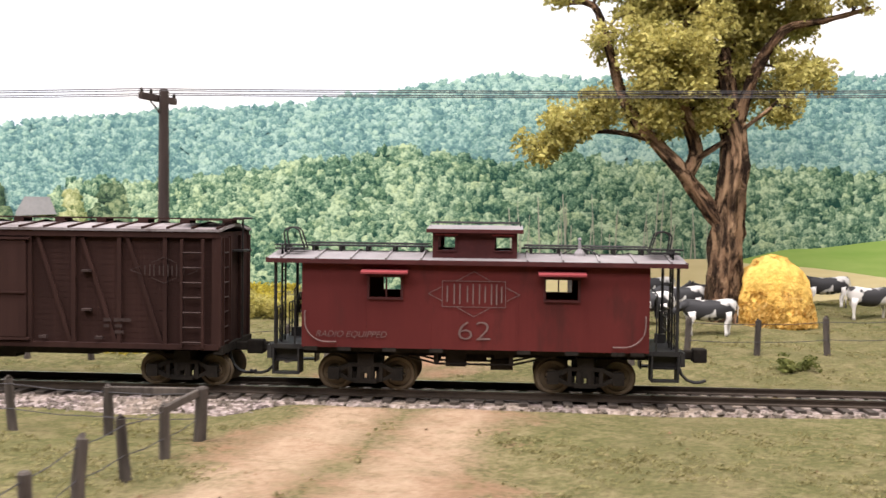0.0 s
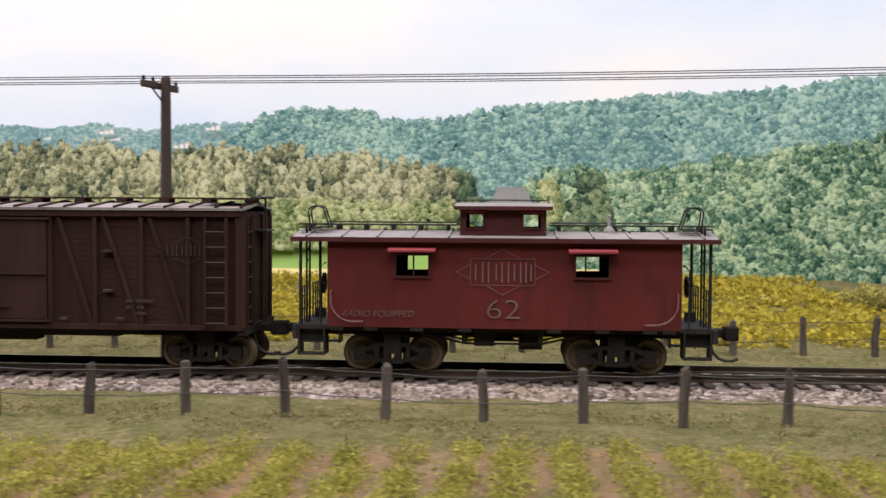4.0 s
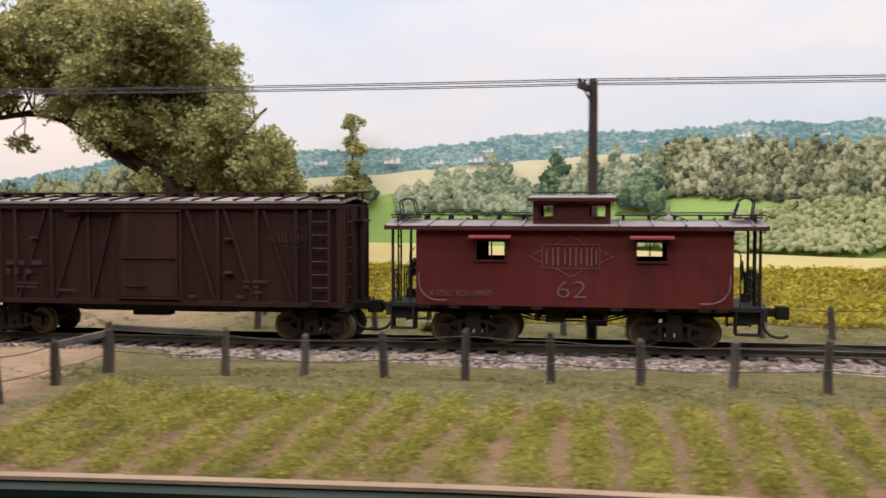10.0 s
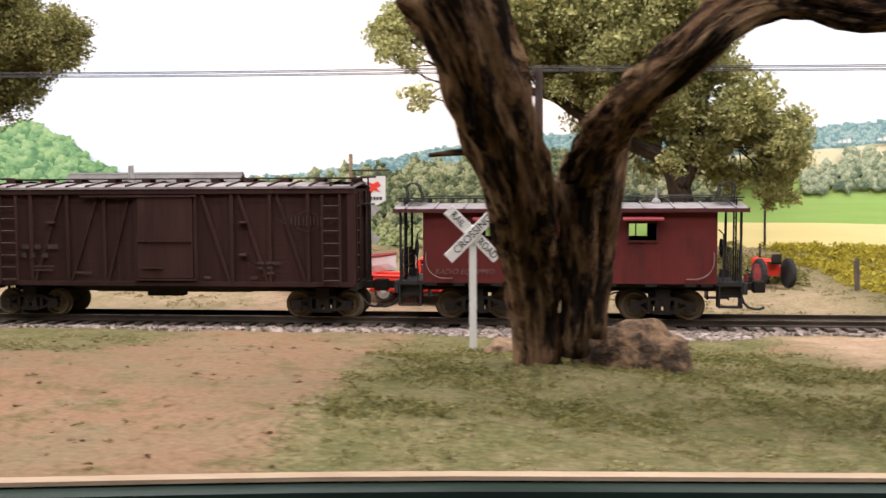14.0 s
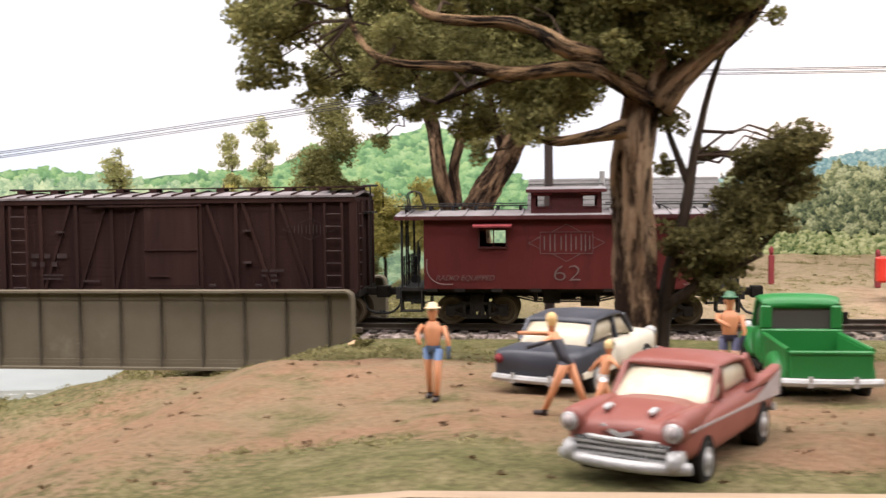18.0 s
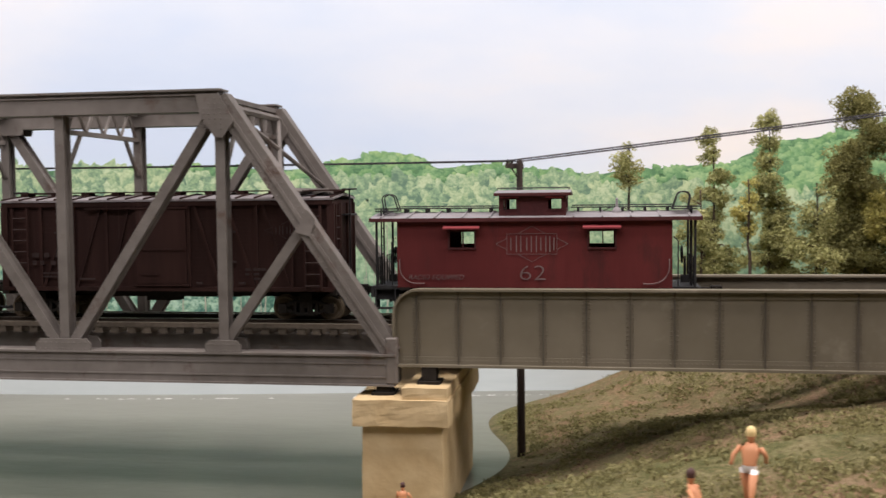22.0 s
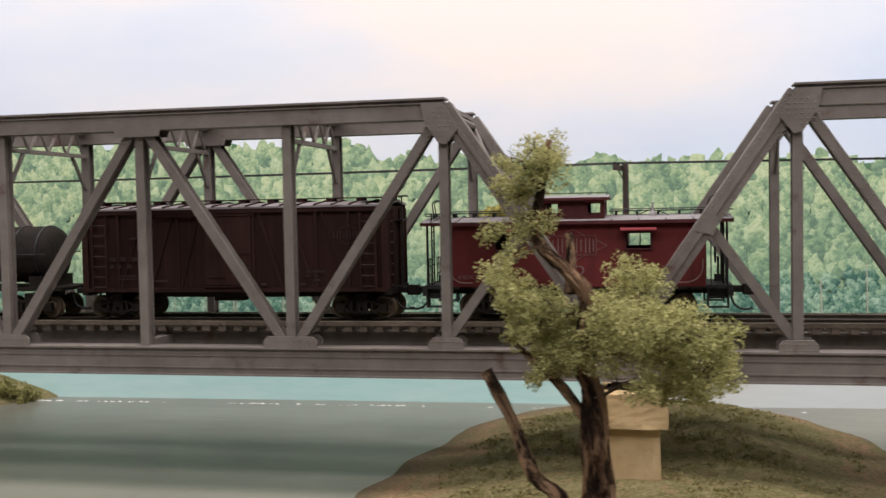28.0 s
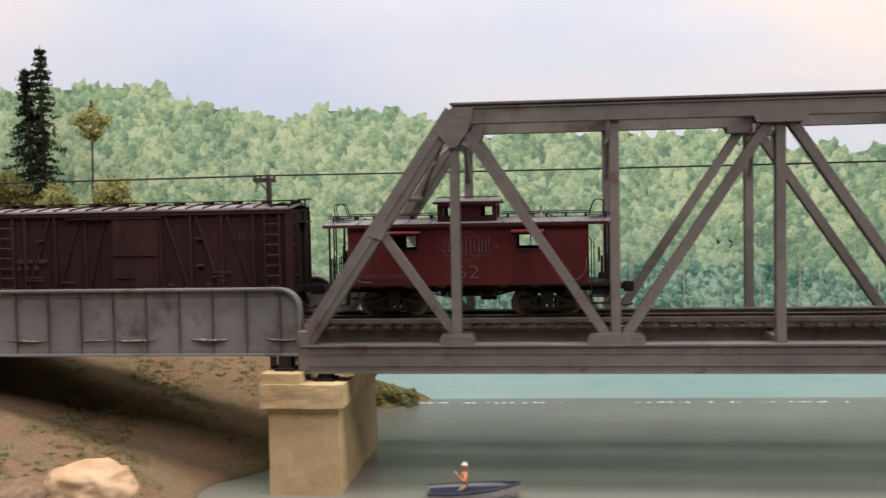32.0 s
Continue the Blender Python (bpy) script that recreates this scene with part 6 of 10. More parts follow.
def build_girder(x0, x1, r0, r1, mat, label):
    g = thing("girder_bridge", label, "bridge", 0, 0, 0)
    for sgn in (-1, 1):
        y = sgn * 2.95
        bm = bmesh.new()
        pts = [(x0, -1.3), (x1, -1.3), (x1, 1.12 - r1)]
        pts += [(x1 - r1 + r1 * math.cos(a), 1.12 - r1 + r1 * math.sin(a)) for a in [i * math.pi / 12 for i in range(1, 6)]]
        pts += [(x1 - r1, 1.12), (x0 + r0, 1.12)]
        pts += [(x0 + r0 - r0 * math.cos(a), 1.12 - r0 + r0 * math.sin(a)) for a in [i * math.pi / 12 for i in range(5, 0, -1)]]
        pts += [(x0, 1.12 - r0)]
        prism(bm, pts, y - 0.05, y + 0.05)
        web = part("web_plate", bm, mat, g, "flat riveted web plate")
        bm = bmesh.new()
        rim = [pts[1]] + pts[2:] + [pts[0]]
        for p, q in zip(rim[:-1], rim[1:]):
            beam(bm, (p[0], y, p[1]), (q[0], y, q[1]), 0.07, 0.5)
        part("top_flange", bm, mat, g, "curved-end top flange")
        bm = bmesh.new()
        bx(bm, x0, x1, y - 0.27, y + 0.27, -1.37, -1.29)
        part("bottom_flange", bm, mat, g)
        bm = bmesh.new()
        bx(bm, x0 + 0.1, x1 - 0.1, *sorted((y + sgn * 0.05, y + sgn * 0.09)), -1.29, -1.05)
        bx(bm, x0 + 0.9, x1 - 0.9, *sorted((y + sgn * 0.05, y + sgn * 0.09)), 0.86, 1.09)
        part("flange_angle", bm, mat, g)
        n = int(round((x1 - x0) / 1.42))
        pts = []
        for i in range(n + 1):
            x = x0 + 0.75 + (x1 - x0 - 1.5) * i / n
            bm = bmesh.new()
            top = 1.08 if 0 < i < n else 0.95
            bx(bm, x - 0.022, x + 0.022, *sorted((y + sgn * 0.05, y + sgn * 0.14)), -1.29, top)
            part("stiffener", bm, MAT["girder_seam"], g, "thin dark stiffener")
            if sgn < 0:
                for k in range(28):
                    pts.append((x + (0.1 if k % 2 else -0.1), y - 0.052, -1.0 + (k // 2) * 0.14, -1))
        if sgn < 0:
            for k in range(int((x1 - x0 - 0.6) / 0.16)):
                pts.append((x0 + 0.3 + k * 0.16, y - 0.092, -1.17, -1))
            rivets(g, pts, mat)
    deck(g, x0, x1)
    bm = bmesh.new()
    for i in range(int((x1 - x0) / 3)):
        x = x0 + 1.5 + i * 3
        bx(bm, x - 0.12, x + 0.12, -2.9, 2.9, -1.2, -0.75)
    part("floor_beam", bm, mat, g)
    return g


def build_truss(x0, x1):
    """A through truss: six panels, sloping end posts, verticals, diagonals, gussets, top bracing."""
    g = thing("truss_bridge", "weathered brownish-grey steel through-truss bridge with riveted gussets", "bridge", group="truss spans")
    st = MAT["steel"]
    p = (x1 - x0) / 6
    X = [x0 + p * i for i in range(7)]
    zb, zt = -1.38, 7.38
    for sgn in (-1, 1):
        y = sgn * 2.9
        bm = bmesh.new()
        bx(bm, x0 - 0.1, x1 + 0.1, y - 0.32, y + 0.32, -1.95, -1.03)
        chord = part("bottom_chord", bm, st, g, "deep riveted bottom chord")
        for dy, za, zb2 in ((0.4, -1.03, -0.96), (0.4, -2.01, -1.95), (0.345, -1.74, -1.69), (0.345, -1.3, -1.25)):
            bm = bmesh.new()
            bx(bm, x0 - 0.1, x1 + 0.1, y - dy, y + dy, za, zb2)
            part("flange_plate", bm, st, chord)
        bm = bmesh.new()
        bx(bm, X[1], X[5], y - 0.3, y + 0.3, zt - 0.34, zt + 0.3)
        chord = part("top_chord", bm, st, g, "riveted box top chord")
        for xe, dy, za, zc in ((0.1, 0.38, zt + 0.3, zt + 0.37), (0, 0.345, zt + 0.16, zt + 0.2), (0, 0.36, zt - 0.38, zt - 0.33)):
            bm = bmesh.new()
            bx(bm, X[1] - xe, X[5] + xe, y - dy, y + dy, za, zc)
            part("cover_plate", bm, st, chord)
        for s, a, b in ((0, X[0], X[1]), (1, X[6], X[5])):
            bm = bmesh.new()
            beam(bm, (a, y, -0.95), (b, y, zt + 0.05), 0.62, 0.6)
            beam(bm, (a, y, -0.95), (b, y, zt + 0.05), 0.12, 0.7)
            part("end_post", bm, st, g, "sloping riveted end post")
            mx, mz = (a + b) / 2, (zt - 0.95) / 2
            bm = bmesh.new()
            beam(bm, (mx, y, mz + 0.1), (b, y, -0.7), 0.32, 0.34)
            part("sub_strut", bm, st, g)
            bm = bmesh.new()
            prism(bm, [(mx - 0.3, mz - 0.2), (mx + 0.1, mz + 0.55), (mx + 0.4, mz + 0.2), (mx + 0.2, mz - 0.35)], y - 0.36, y - 0.3)
            part("gusset", bm, st, g)
        for i in (1, 2, 3, 4, 5):
            bm = bmesh.new()
            bx(bm, X[i] - 0.05, X[i] + 0.05, y - 0.2, y + 0.2, -1.0, zt - 0.3)
            post = part("vertical_post", bm, st, g, "slender vertical post")
            for ya in (y - 0.24, y + 0.2):
                bm = bmesh.new()
                bx(bm, X[i] - 0.165, X[i] + 0.165, ya, ya + 0.04, -1.0, zt - 0.3)
                part("flange_plate", bm, st, post)
        for a, b in ((1, 2), (3, 2), (3, 4), (5, 4)):
            bm = bmesh.new()
            beam(bm, (X[a] + (0.12 if b > a else -0.12), y, zt - 0.2), (X[b] + (-0.25 if b > a else 0.25), y, -0.8), 0.14, 0.42)
            P, Q = Vector((X[a] + (0.12 if b > a else -0.12), y, zt - 0.2)), Vector((X[b] + (-0.25 if b > a else 0.25), y, -0.8))
            brace = part("diagonal", bm, st, g, "riveted diagonal brace")
            for ya in (y - 0.235, y + 0.235):
                bm = bmesh.new()
                beam(bm, (P.x, ya, P.z), (Q.x, ya, Q.z), 0.34, 0.04)
                part("flange_plate", bm, st, brace)
            if sgn < 0:
                n2 = Vector((Q.z - P.z, 0, P.x - Q.x)).normalized() * 0.11
                heads = [P.lerp(Q, k / 46) for k in range(2, 45)]
                rivets(brace, [(q.x + e * n2.x, y - 0.257, q.z + e * n2.z, -1) for q in heads for e in (-1, 1)], st)
        for i, w in ((2, 1.0), (4, 1.0), (1, 0.62), (5, 0.62)):
            bm = bmesh.new()
            pts = [(X[i] - w, -1.0), (X[i] + w, -1.0), (X[i] + w, -0.72), (X[i] + w - 0.14, -0.57), (X[i] - w + 0.14, -0.57), (X[i] - w, -0.72)]
            prism(bm, pts, y - 0.37, y - 0.3)
            prism(bm, pts, y + 0.3, y + 0.37)
            part("gusset", bm, st, g, "riveted gusset plate")
        bm = bmesh.new()
        for q in (y - 0.37, y + 0.31):
            prism(bm, [(X[3] - 0.95, zt - 0.3), (X[3] + 0.95, zt - 0.3), (X[3] + 0.85, zt - 0.62), (X[3] - 0.85, zt - 0.62)], q, q + 0.06)
        part("gusset", bm, st, g)
        for s, i in ((1, 1), (-1, 5)):
            bm = bmesh.new()
            for q in (y - 0.38, y + 0.32):
                prism(bm, [(X[i] - s * 0.55, zt - 0.72), (X[i] - s * 0.05, zt + 0.2), (X[i] + s * 0.75, zt + 0.2), (X[i] + s * 0.62, zt - 0.5), (X[i] + s * 0.14, zt - 1.2), (X[i] - s * 0.14, zt - 1.25)], q, q + 0.06)
            part("gusset", bm, st, g, "large riveted gusset plate")
            bm = bmesh.new()
            bx(bm, X[0 if i == 1 else 6] - 0.2, X[0 if i == 1 else 6] + 0.2, y - 0.36, y + 0.36, -1.95, -0.42)
            part("shoe", bm, st, g, soften=0.05)
        if sgn < 0:
            pts = []
            for i, w in ((2, 1.0), (4, 1.0), (1, 0.62), (5, 0.62)):
                for k in range(9):
                    pts += [(X[i] - w * 0.85 + k * w * 0.21, y - 0.372, -0.9, -1), (X[i] - w * 0.85 + k * w * 0.21, y - 0.372, -0.7, -1)]
            for s, a, b in ((0, X[0], X[1]), (1, X[6], X[5])):
                d = Vector((b - a, 0, zt + 0.9))
                nn = Vector((d.z, 0, -d.x)).normalized() * 0.2
                for k in range(42):
                    c = Vector((a, y - 0.302, -0.9)) + d * (k + 0.5) / 42
                    pts += [(c.x + nn.x, y - 0.302, c.z + nn.z, -1), (c.x - nn.x, y - 0.302, c.z - nn.z, -1)]
            for s, i in ((1, 1), (-1, 5)):
                for u in range(5):
                    for w in range(7):
                        if 0.2 < u / 4 + w / 6 < 1.7:
                            pts.append((X[i] + s * (-0.3 + u * 0.2), y - 0.382, zt - 0.95 + w * 0.165, -1))
            rivets(g, pts, st)
    # across the top and under the deck
    for i in (1, 2, 3, 4, 5):
        bm = bmesh.new()
        for z in (zt + 0.1, zt - 0.9):
            bx(bm, X[i] - 0.09, X[i] + 0.09, -2.65, 2.65, z - 0.08, z + 0.08)
        for k in range(8):
            ya, yb = -2.6 + k * 0.65, -2.6 + (k + 1) * 0.65
            za, zc = (zt + 0.1, zt - 0.9) if k % 2 else (zt - 0.9, zt + 0.1)
            cyl(bm, (X[i], ya, za), (X[i], yb, zc), 0.06, seg=5)
        for s in (-1, 1):
            cyl(bm, (X[i], s * 1.7, zt - 0.95), (X[i], s * 2.65, zt - 2.3), 0.09, seg=6)
        part("sway_frame", bm, st, g, "latticed sway frame")
        bm = bmesh.new()
        bx(bm, X[i] - 0.2, X[i] + 0.2, -2.6, 2.6, -1.75, -0.75)
        part("floor_beam", bm, st, g, "deep floor beam")
    for i in range(1, 5):
        for s in (-1, 1):
            bm = bmesh.new()
            beam(bm, (X[i], -2.7 * s, zt + 0.2), (X[i + 1], 2.7 * s, zt + 0.2), 0.1, 0.16)
            part("lateral_brace", bm, st, g)
    for a, b in ((X[0], X[1]), (X[6], X[5])):
        for s in (-1, 1):
            bm = bmesh.new()
            lo, hi = 0.66, 0.98
            cyl(bm, (a + (b - a) * lo, -2.7 * s, -0.95 + 8.3 * lo), (a + (b - a) * hi, 2.7 * s, -0.95 + 8.3 * hi), 0.08, seg=6)
            part("portal_brace", bm, st, g)
        for q in (0.64, 0.98):
            bm = bmesh.new()
            cyl(bm, (a + (b - a) * q, -2.7, -0.95 + 8.3 * q), (a + (b - a) * q, 2.7, -0.95 + 8.3 * q), 0.13, seg=6)
            part("portal_strut", bm, st, g)
    deck(g, x0, x1)
    return g


def rough_block(bm, x0, x1, y0, y1, z0, z1, n=5, amp=0.06, taper=0.0):
    """A cast block with slightly uneven faces."""
    vs = {}
    nx, ny, nz = n, n * 2, n

    def v(i, j, k):
        if (i, j, k) not in vs:
            t = k / nz
            x = x0 + (x1 - x0) * i / nx + (taper * t if i == 0 else -taper * t if i == nx else 0)
            y = y0 + (y1 - y0) * j / ny + (taper * t if j == 0 else -taper * t if j == ny else 0)
            z = z0 + (z1 - z0) * t
            o = noise.noise_vector(Vector((x, y, z)) * 1.7) * amp + noise.noise_vector(Vector((x, y, z)) * 5) * amp * 0.4
            vs[i, j, k] = bm.verts.new(Vector((x, y, z)) + o)
        return vs[i, j, k]

    for i in range(nx):
        for j in range(ny):
            for k in (0, nz):
                bm.faces.new((v(i, j, k), v(i + 1, j, k), v(i + 1, j + 1, k), v(i, j + 1, k)))
    for i in range(nx):
        for k in range(nz):
            for j in (0, ny):
                bm.faces.new((v(i, j, k), v(i + 1, j, k), v(i + 1, j, k + 1), v(i, j, k + 1)))
    for j in range(ny):
        for k in range(nz):
            for i in (0, nx):
                bm.faces.new((v(i, j, k), v(i, j + 1, k), v(i, j + 1, k + 1), v(i, j, k + 1)))


def build_pier(x, step, label, half=1.55, low=-3.15):
    """A cast pier with a cap in two steps: step is +1 where the higher seat is to the east, 0 for a level cap."""
    g = thing("bridge_pier", label, "pier", group="bridge piers")
    bm = bmesh.new()
    rough_block(bm, x - half + 0.2, x + half - 0.2, -3.75, 3.75, -7.6, low, 6, 0.03, 0.05)
    part("shaft", bm, MAT["pier"], g, "tan cast-stone shaft")
    bm = bmesh.new()
    rough_block(bm, x - half, x + half, -4.0, 4.0, low, -2.3, 8, 0.04)
    part("cap", bm, MAT["pier"], g, "chipped tan cap")
    if step:
        bm = bmesh.new()
        rough_block(bm, *sorted((x + step * 0.05, x + step * 1.5)), -3.9, 3.9, -2.3, -1.92, 4, 0.03)
        part("seat", bm, MAT["pier"], g)
    for y in (-2.9, 2.9):
        for dx in ((-0.5, 0.5) if not step else (-step * 0.7, step * 0.8)):
            bm = bmesh.new()
            top = -2.3 if not step or dx * step < 0 else -1.92
            bx(bm, x + dx - 0.38, x + dx + 0.38, y - 0.4, y + 0.4, top, top + 0.1)
            bx(bm, x + dx - 0.24, x + dx + 0.24, y - 0.3, y + 0.3, top + 0.1, -1.93 if top < -2.2 else -1.37)
            part("bearing_shoe", bm, MAT["under"], g, "dark iron bearing shoe")


def build_bridges():
    build_girder(-132.55, -109.3, 0.8, 0.25, MAT["girder"], "olive-brown riveted plate girder bridge on a pier")
    build_girder(-225.0, -201.5, 0.8, 0.8, MAT["girder_grey"], "grey riveted plate girder bridge with rounded ends")
    build_truss(-166.87, -132.61)
    build_truss(-201.38, -167.12)
    build_pier(-132.2, 1, "stepped tan cast-stone bridge pier at the bank")
    build_pier(-166.45, 0, "tan cast-stone bridge pier on the islet", 1.1, -3.45)
    build_pier(-201.3, -1, "stepped tan cast-stone bridge pier in the shallows")


# ---- trees and plants ----
def leaf_quads(r, centres, size, flat=0.5):
    """One small bent leaf at each centre."""
    n = len(centres)
    a = r.normal(size=(n, 3))
    a /= np.linalg.norm(a, axis=1, keepdims=True)
    b = np.cross(a, r.normal(size=(n, 3)))
    b /= np.linalg.norm(b, axis=1, keepdims=True)
    s = size * r.uniform(0.5, 1.25, (n, 1))
    v = np.stack([centres - a * s, centres + b * s * 0.55, centres + a * s, centres - b * s * 0.55], 1)
    v[:, 1:4:2, 2] -= 0.12 * s
    return v.reshape(-1, 3), np.arange(4 * n).reshape(-1, 4)


def crown_points(r, blobs, dens, size):
    """Leaves gathered in clumps, mostly near the outside of each mass, with gaps between."""
    out = []
    for x, y, z, rad in blobs:
        m = max(5, int(26 * rad ** 2 + 6))
        d = r.normal(size=(m, 3))
        d /= np.linalg.norm(d, axis=1, keepdims=True)
        c = np.array([x, y, z]) + d * rad * r.uniform(0.35, 1.0, (m, 1)) * np.array([1, 1, 0.85])
        cr = rad * r.uniform(0.16, 0.36, m) + 0.08
        for p, q in zip(c, cr):
            k = max(6, int(dens * 13 * (q / size) ** 2))
            e = r.normal(size=(k, 3))
            e /= np.linalg.norm(e, axis=1, keepdims=True)
            out.append(p + e * q * r.uniform(0.55, 1.1, (k, 1)) * np.array([1, 1, 0.8]))
    return np.concatenate(out)


SEED = [100]


def bark_limb(bm, pts, r0, r1, seg):
    """A limb through the points, smoothly bent, with ridged bark."""
    P = [Vector(p) for p in pts]
    lay = bm.verts.layers.float_vector.new("along")
    fine, rad = [], []
    n = len(P) - 1
    for i in range(n):
        a, b = P[max(i - 1, 0)], P[i]
        c, d = P[i + 1], P[min(i + 2, n)]
        steps = max(3, int((c - b).length / 0.35))
        steps = min(steps, 14)
        for k in range(steps + (i == n - 1)):
            t = k / steps
            q = 0.5 * ((2 * b) + (c - a) * t + (2 * a - 5 * b + 4 * c - d) * t * t + (3 * b - a - 3 * c + d) * t ** 3)
            fine.append(q)
            rad.append(r0 + (r1 - r0) * ((i + t) / n) ** 0.8)
    last = None
    far = r0 * 17.3 + P[-1].x * 0.7
    for i, p in enumerate(fine):
        far += (p - fine[max(i - 1, 0)]).length
        d = fine[min(i + 1, len(fine) - 1)] - fine[max(i - 1, 0)]
        rg = ring(bm, p, d, rad[i], seg, up=(0.3, 1, 0.1))
        for k, v in enumerate(rg):
            o = v.co - p
            ridge = -abs(noise.noise((k * 1.37 + p.x * 0.3, p.z * 0.45 + p.y, r0 * 7))) * 0.7 + 0.15 + noise.noise((v.co.x * 2.2, v.co.y * 2.2, v.co.z * 0.8)) * 0.22 + noise.noise((v.co.x * 6, v.co.y * 6, v.co.z * 2.2)) * 0.1
            v.co = p + o * (1 + ridge)
            a = 2 * math.pi * k / seg
            v[lay] = (math.cos(a) * rad[i], math.sin(a) * rad[i], far)
        if last:
            bridge(bm, last, rg)
        else:
            bm.faces.new(rg[::-1])
        last = rg
    bm.faces.new(last)


def tree(name, label, y, limbs, blobs, bark, leaf, spread, dens, size, limb_bark=None):
    SEED[0] += 1
    r = np.random.RandomState(SEED[0])
    base = limbs[0][0][0]
    z0 = min(base[1], float(ground_z(np.array(base[0]), np.array(y))) - 0.1)
    g = thing(name, label, "tree")
    first = True
    for pts, r0, r1 in limbs:
        bm = bmesh.new()
        dy = 0 if first else r.uniform(-0.5, 0.5) * spread
        n = len(pts) - 1
        P = [(p[0], (y + dy * (i / n) if len(p) < 3 else p[2]) + (0.2 * math.sin(i * 2.1) * r0 if i else 0), p[1]) for i, p in enumerate(pts)]
        if first and P[0][2] > z0 + 0.05:
            P = [(P[0][0], y, z0)] + P
        bark_limb(bm, P, r0, r1, 44 if max(r0, r1) > 0.3 else 12)
        part("trunk" if first else "limb", bm, MAT[bark if first or not limb_bark else limb_bark], g, "", smooth=True)
        first = False
    B, y0 = [], y
    for x, z, rad, *deep in blobs:
        y = deep[0] if deep else y0
        B.append((x, y + r.uniform(-1, 1) * spread, z, rad))
        if rad > 0.5:
            B.append((x + r.uniform(-0.5, 0.5) * rad, y + r.uniform(-1, 1) * spread * 0.8, z + r.uniform(-0.4, 0.4) * rad, rad * 0.75))
    joints = [Vector((a[0] + (b[0] - a[0]) * t, (a[2] if len(a) > 2 else y0), a[1] + (b[1] - a[1]) * t)) for pts, *_ in limbs for a, b in zip(pts[:-1], pts[1:]) for t in (0.35, 0.7, 1.0)][2:]
    for x, yy, z, rad in B:
        c = Vector((x, yy, z))
        j = min(joints, key=lambda q: (q - c).length + 0.35 * max(0, q.z - c.z))
        w = (c - j).length * 0.22
        m1, m2 = (j.lerp(c, t) + Vector((r.uniform(-1, 1), r.uniform(-1, 1), r.uniform(-0.4, 1))) * w for t in (0.33, 0.68))
        bm = bmesh.new()
        th = 0.022 + 0.022 * min(rad, 1.5)
        tube(bm, [j, m1, m2, c], [th * 1.3, th, th * 0.7, th * 0.45], 5)
        for _ in range(3):
            e = Vector(r.normal(size=3)).normalized() * rad * 0.8
            n2 = c + e * 0.55 + Vector(r.normal(size=3)) * rad * 0.12
            tube(bm, [m2 if _ % 2 else c, n2, c + e], [th * 0.5, th * 0.35, th * 0.2], 4)
        part("branch", bm, MAT["twig"], g)
    v, q = leaf_quads(r, crown_points(r, B, dens, size), size * 0.62)
    fast_mesh("crown", v, q, MAT[leaf], g)
    return g


def conifer(x, y, z0, z1):
    SEED[0] += 1
    r = np.random.RandomState(SEED[0])
    g = thing("conifer", "dark narrow conifer with ragged drooping boughs on the riverbank", "tree")
    bm = bmesh.new()
    zb = min(z0, float(ground_z(np.array(x), np.array(y))))
    tube(bm, [(x, y, zb - 0.1), (x + 0.05, y, (z0 + z1) / 2), (x, y, z1)], [0.16, 0.1, 0.02], 7)
    part("trunk", bm, MAT["bark_dark"], g)
    pts = []
    n = 26
    for i in range(n):
        t = i / n
        z = z0 + (z1 - z0) * t
        w = (1.4 * (1 - t) ** 0.75 + 0.15) * r.uniform(0.65, 1.1)
        for _ in range(7):
            a = r.uniform(0, 6.28)
            s = np.linspace(0.15, 1, 26)[:, None]
            p = np.array([x, y, z]) + s * w * np.array([math.cos(a), math.sin(a), -0.22]) + r.normal(size=(26, 3)) * 0.07
            pts.append(p)
    v, q = leaf_quads(r, np.concatenate(pts), 0.1)
    fast_mesh("crown", v, q, MAT["leaf_pine"], g)


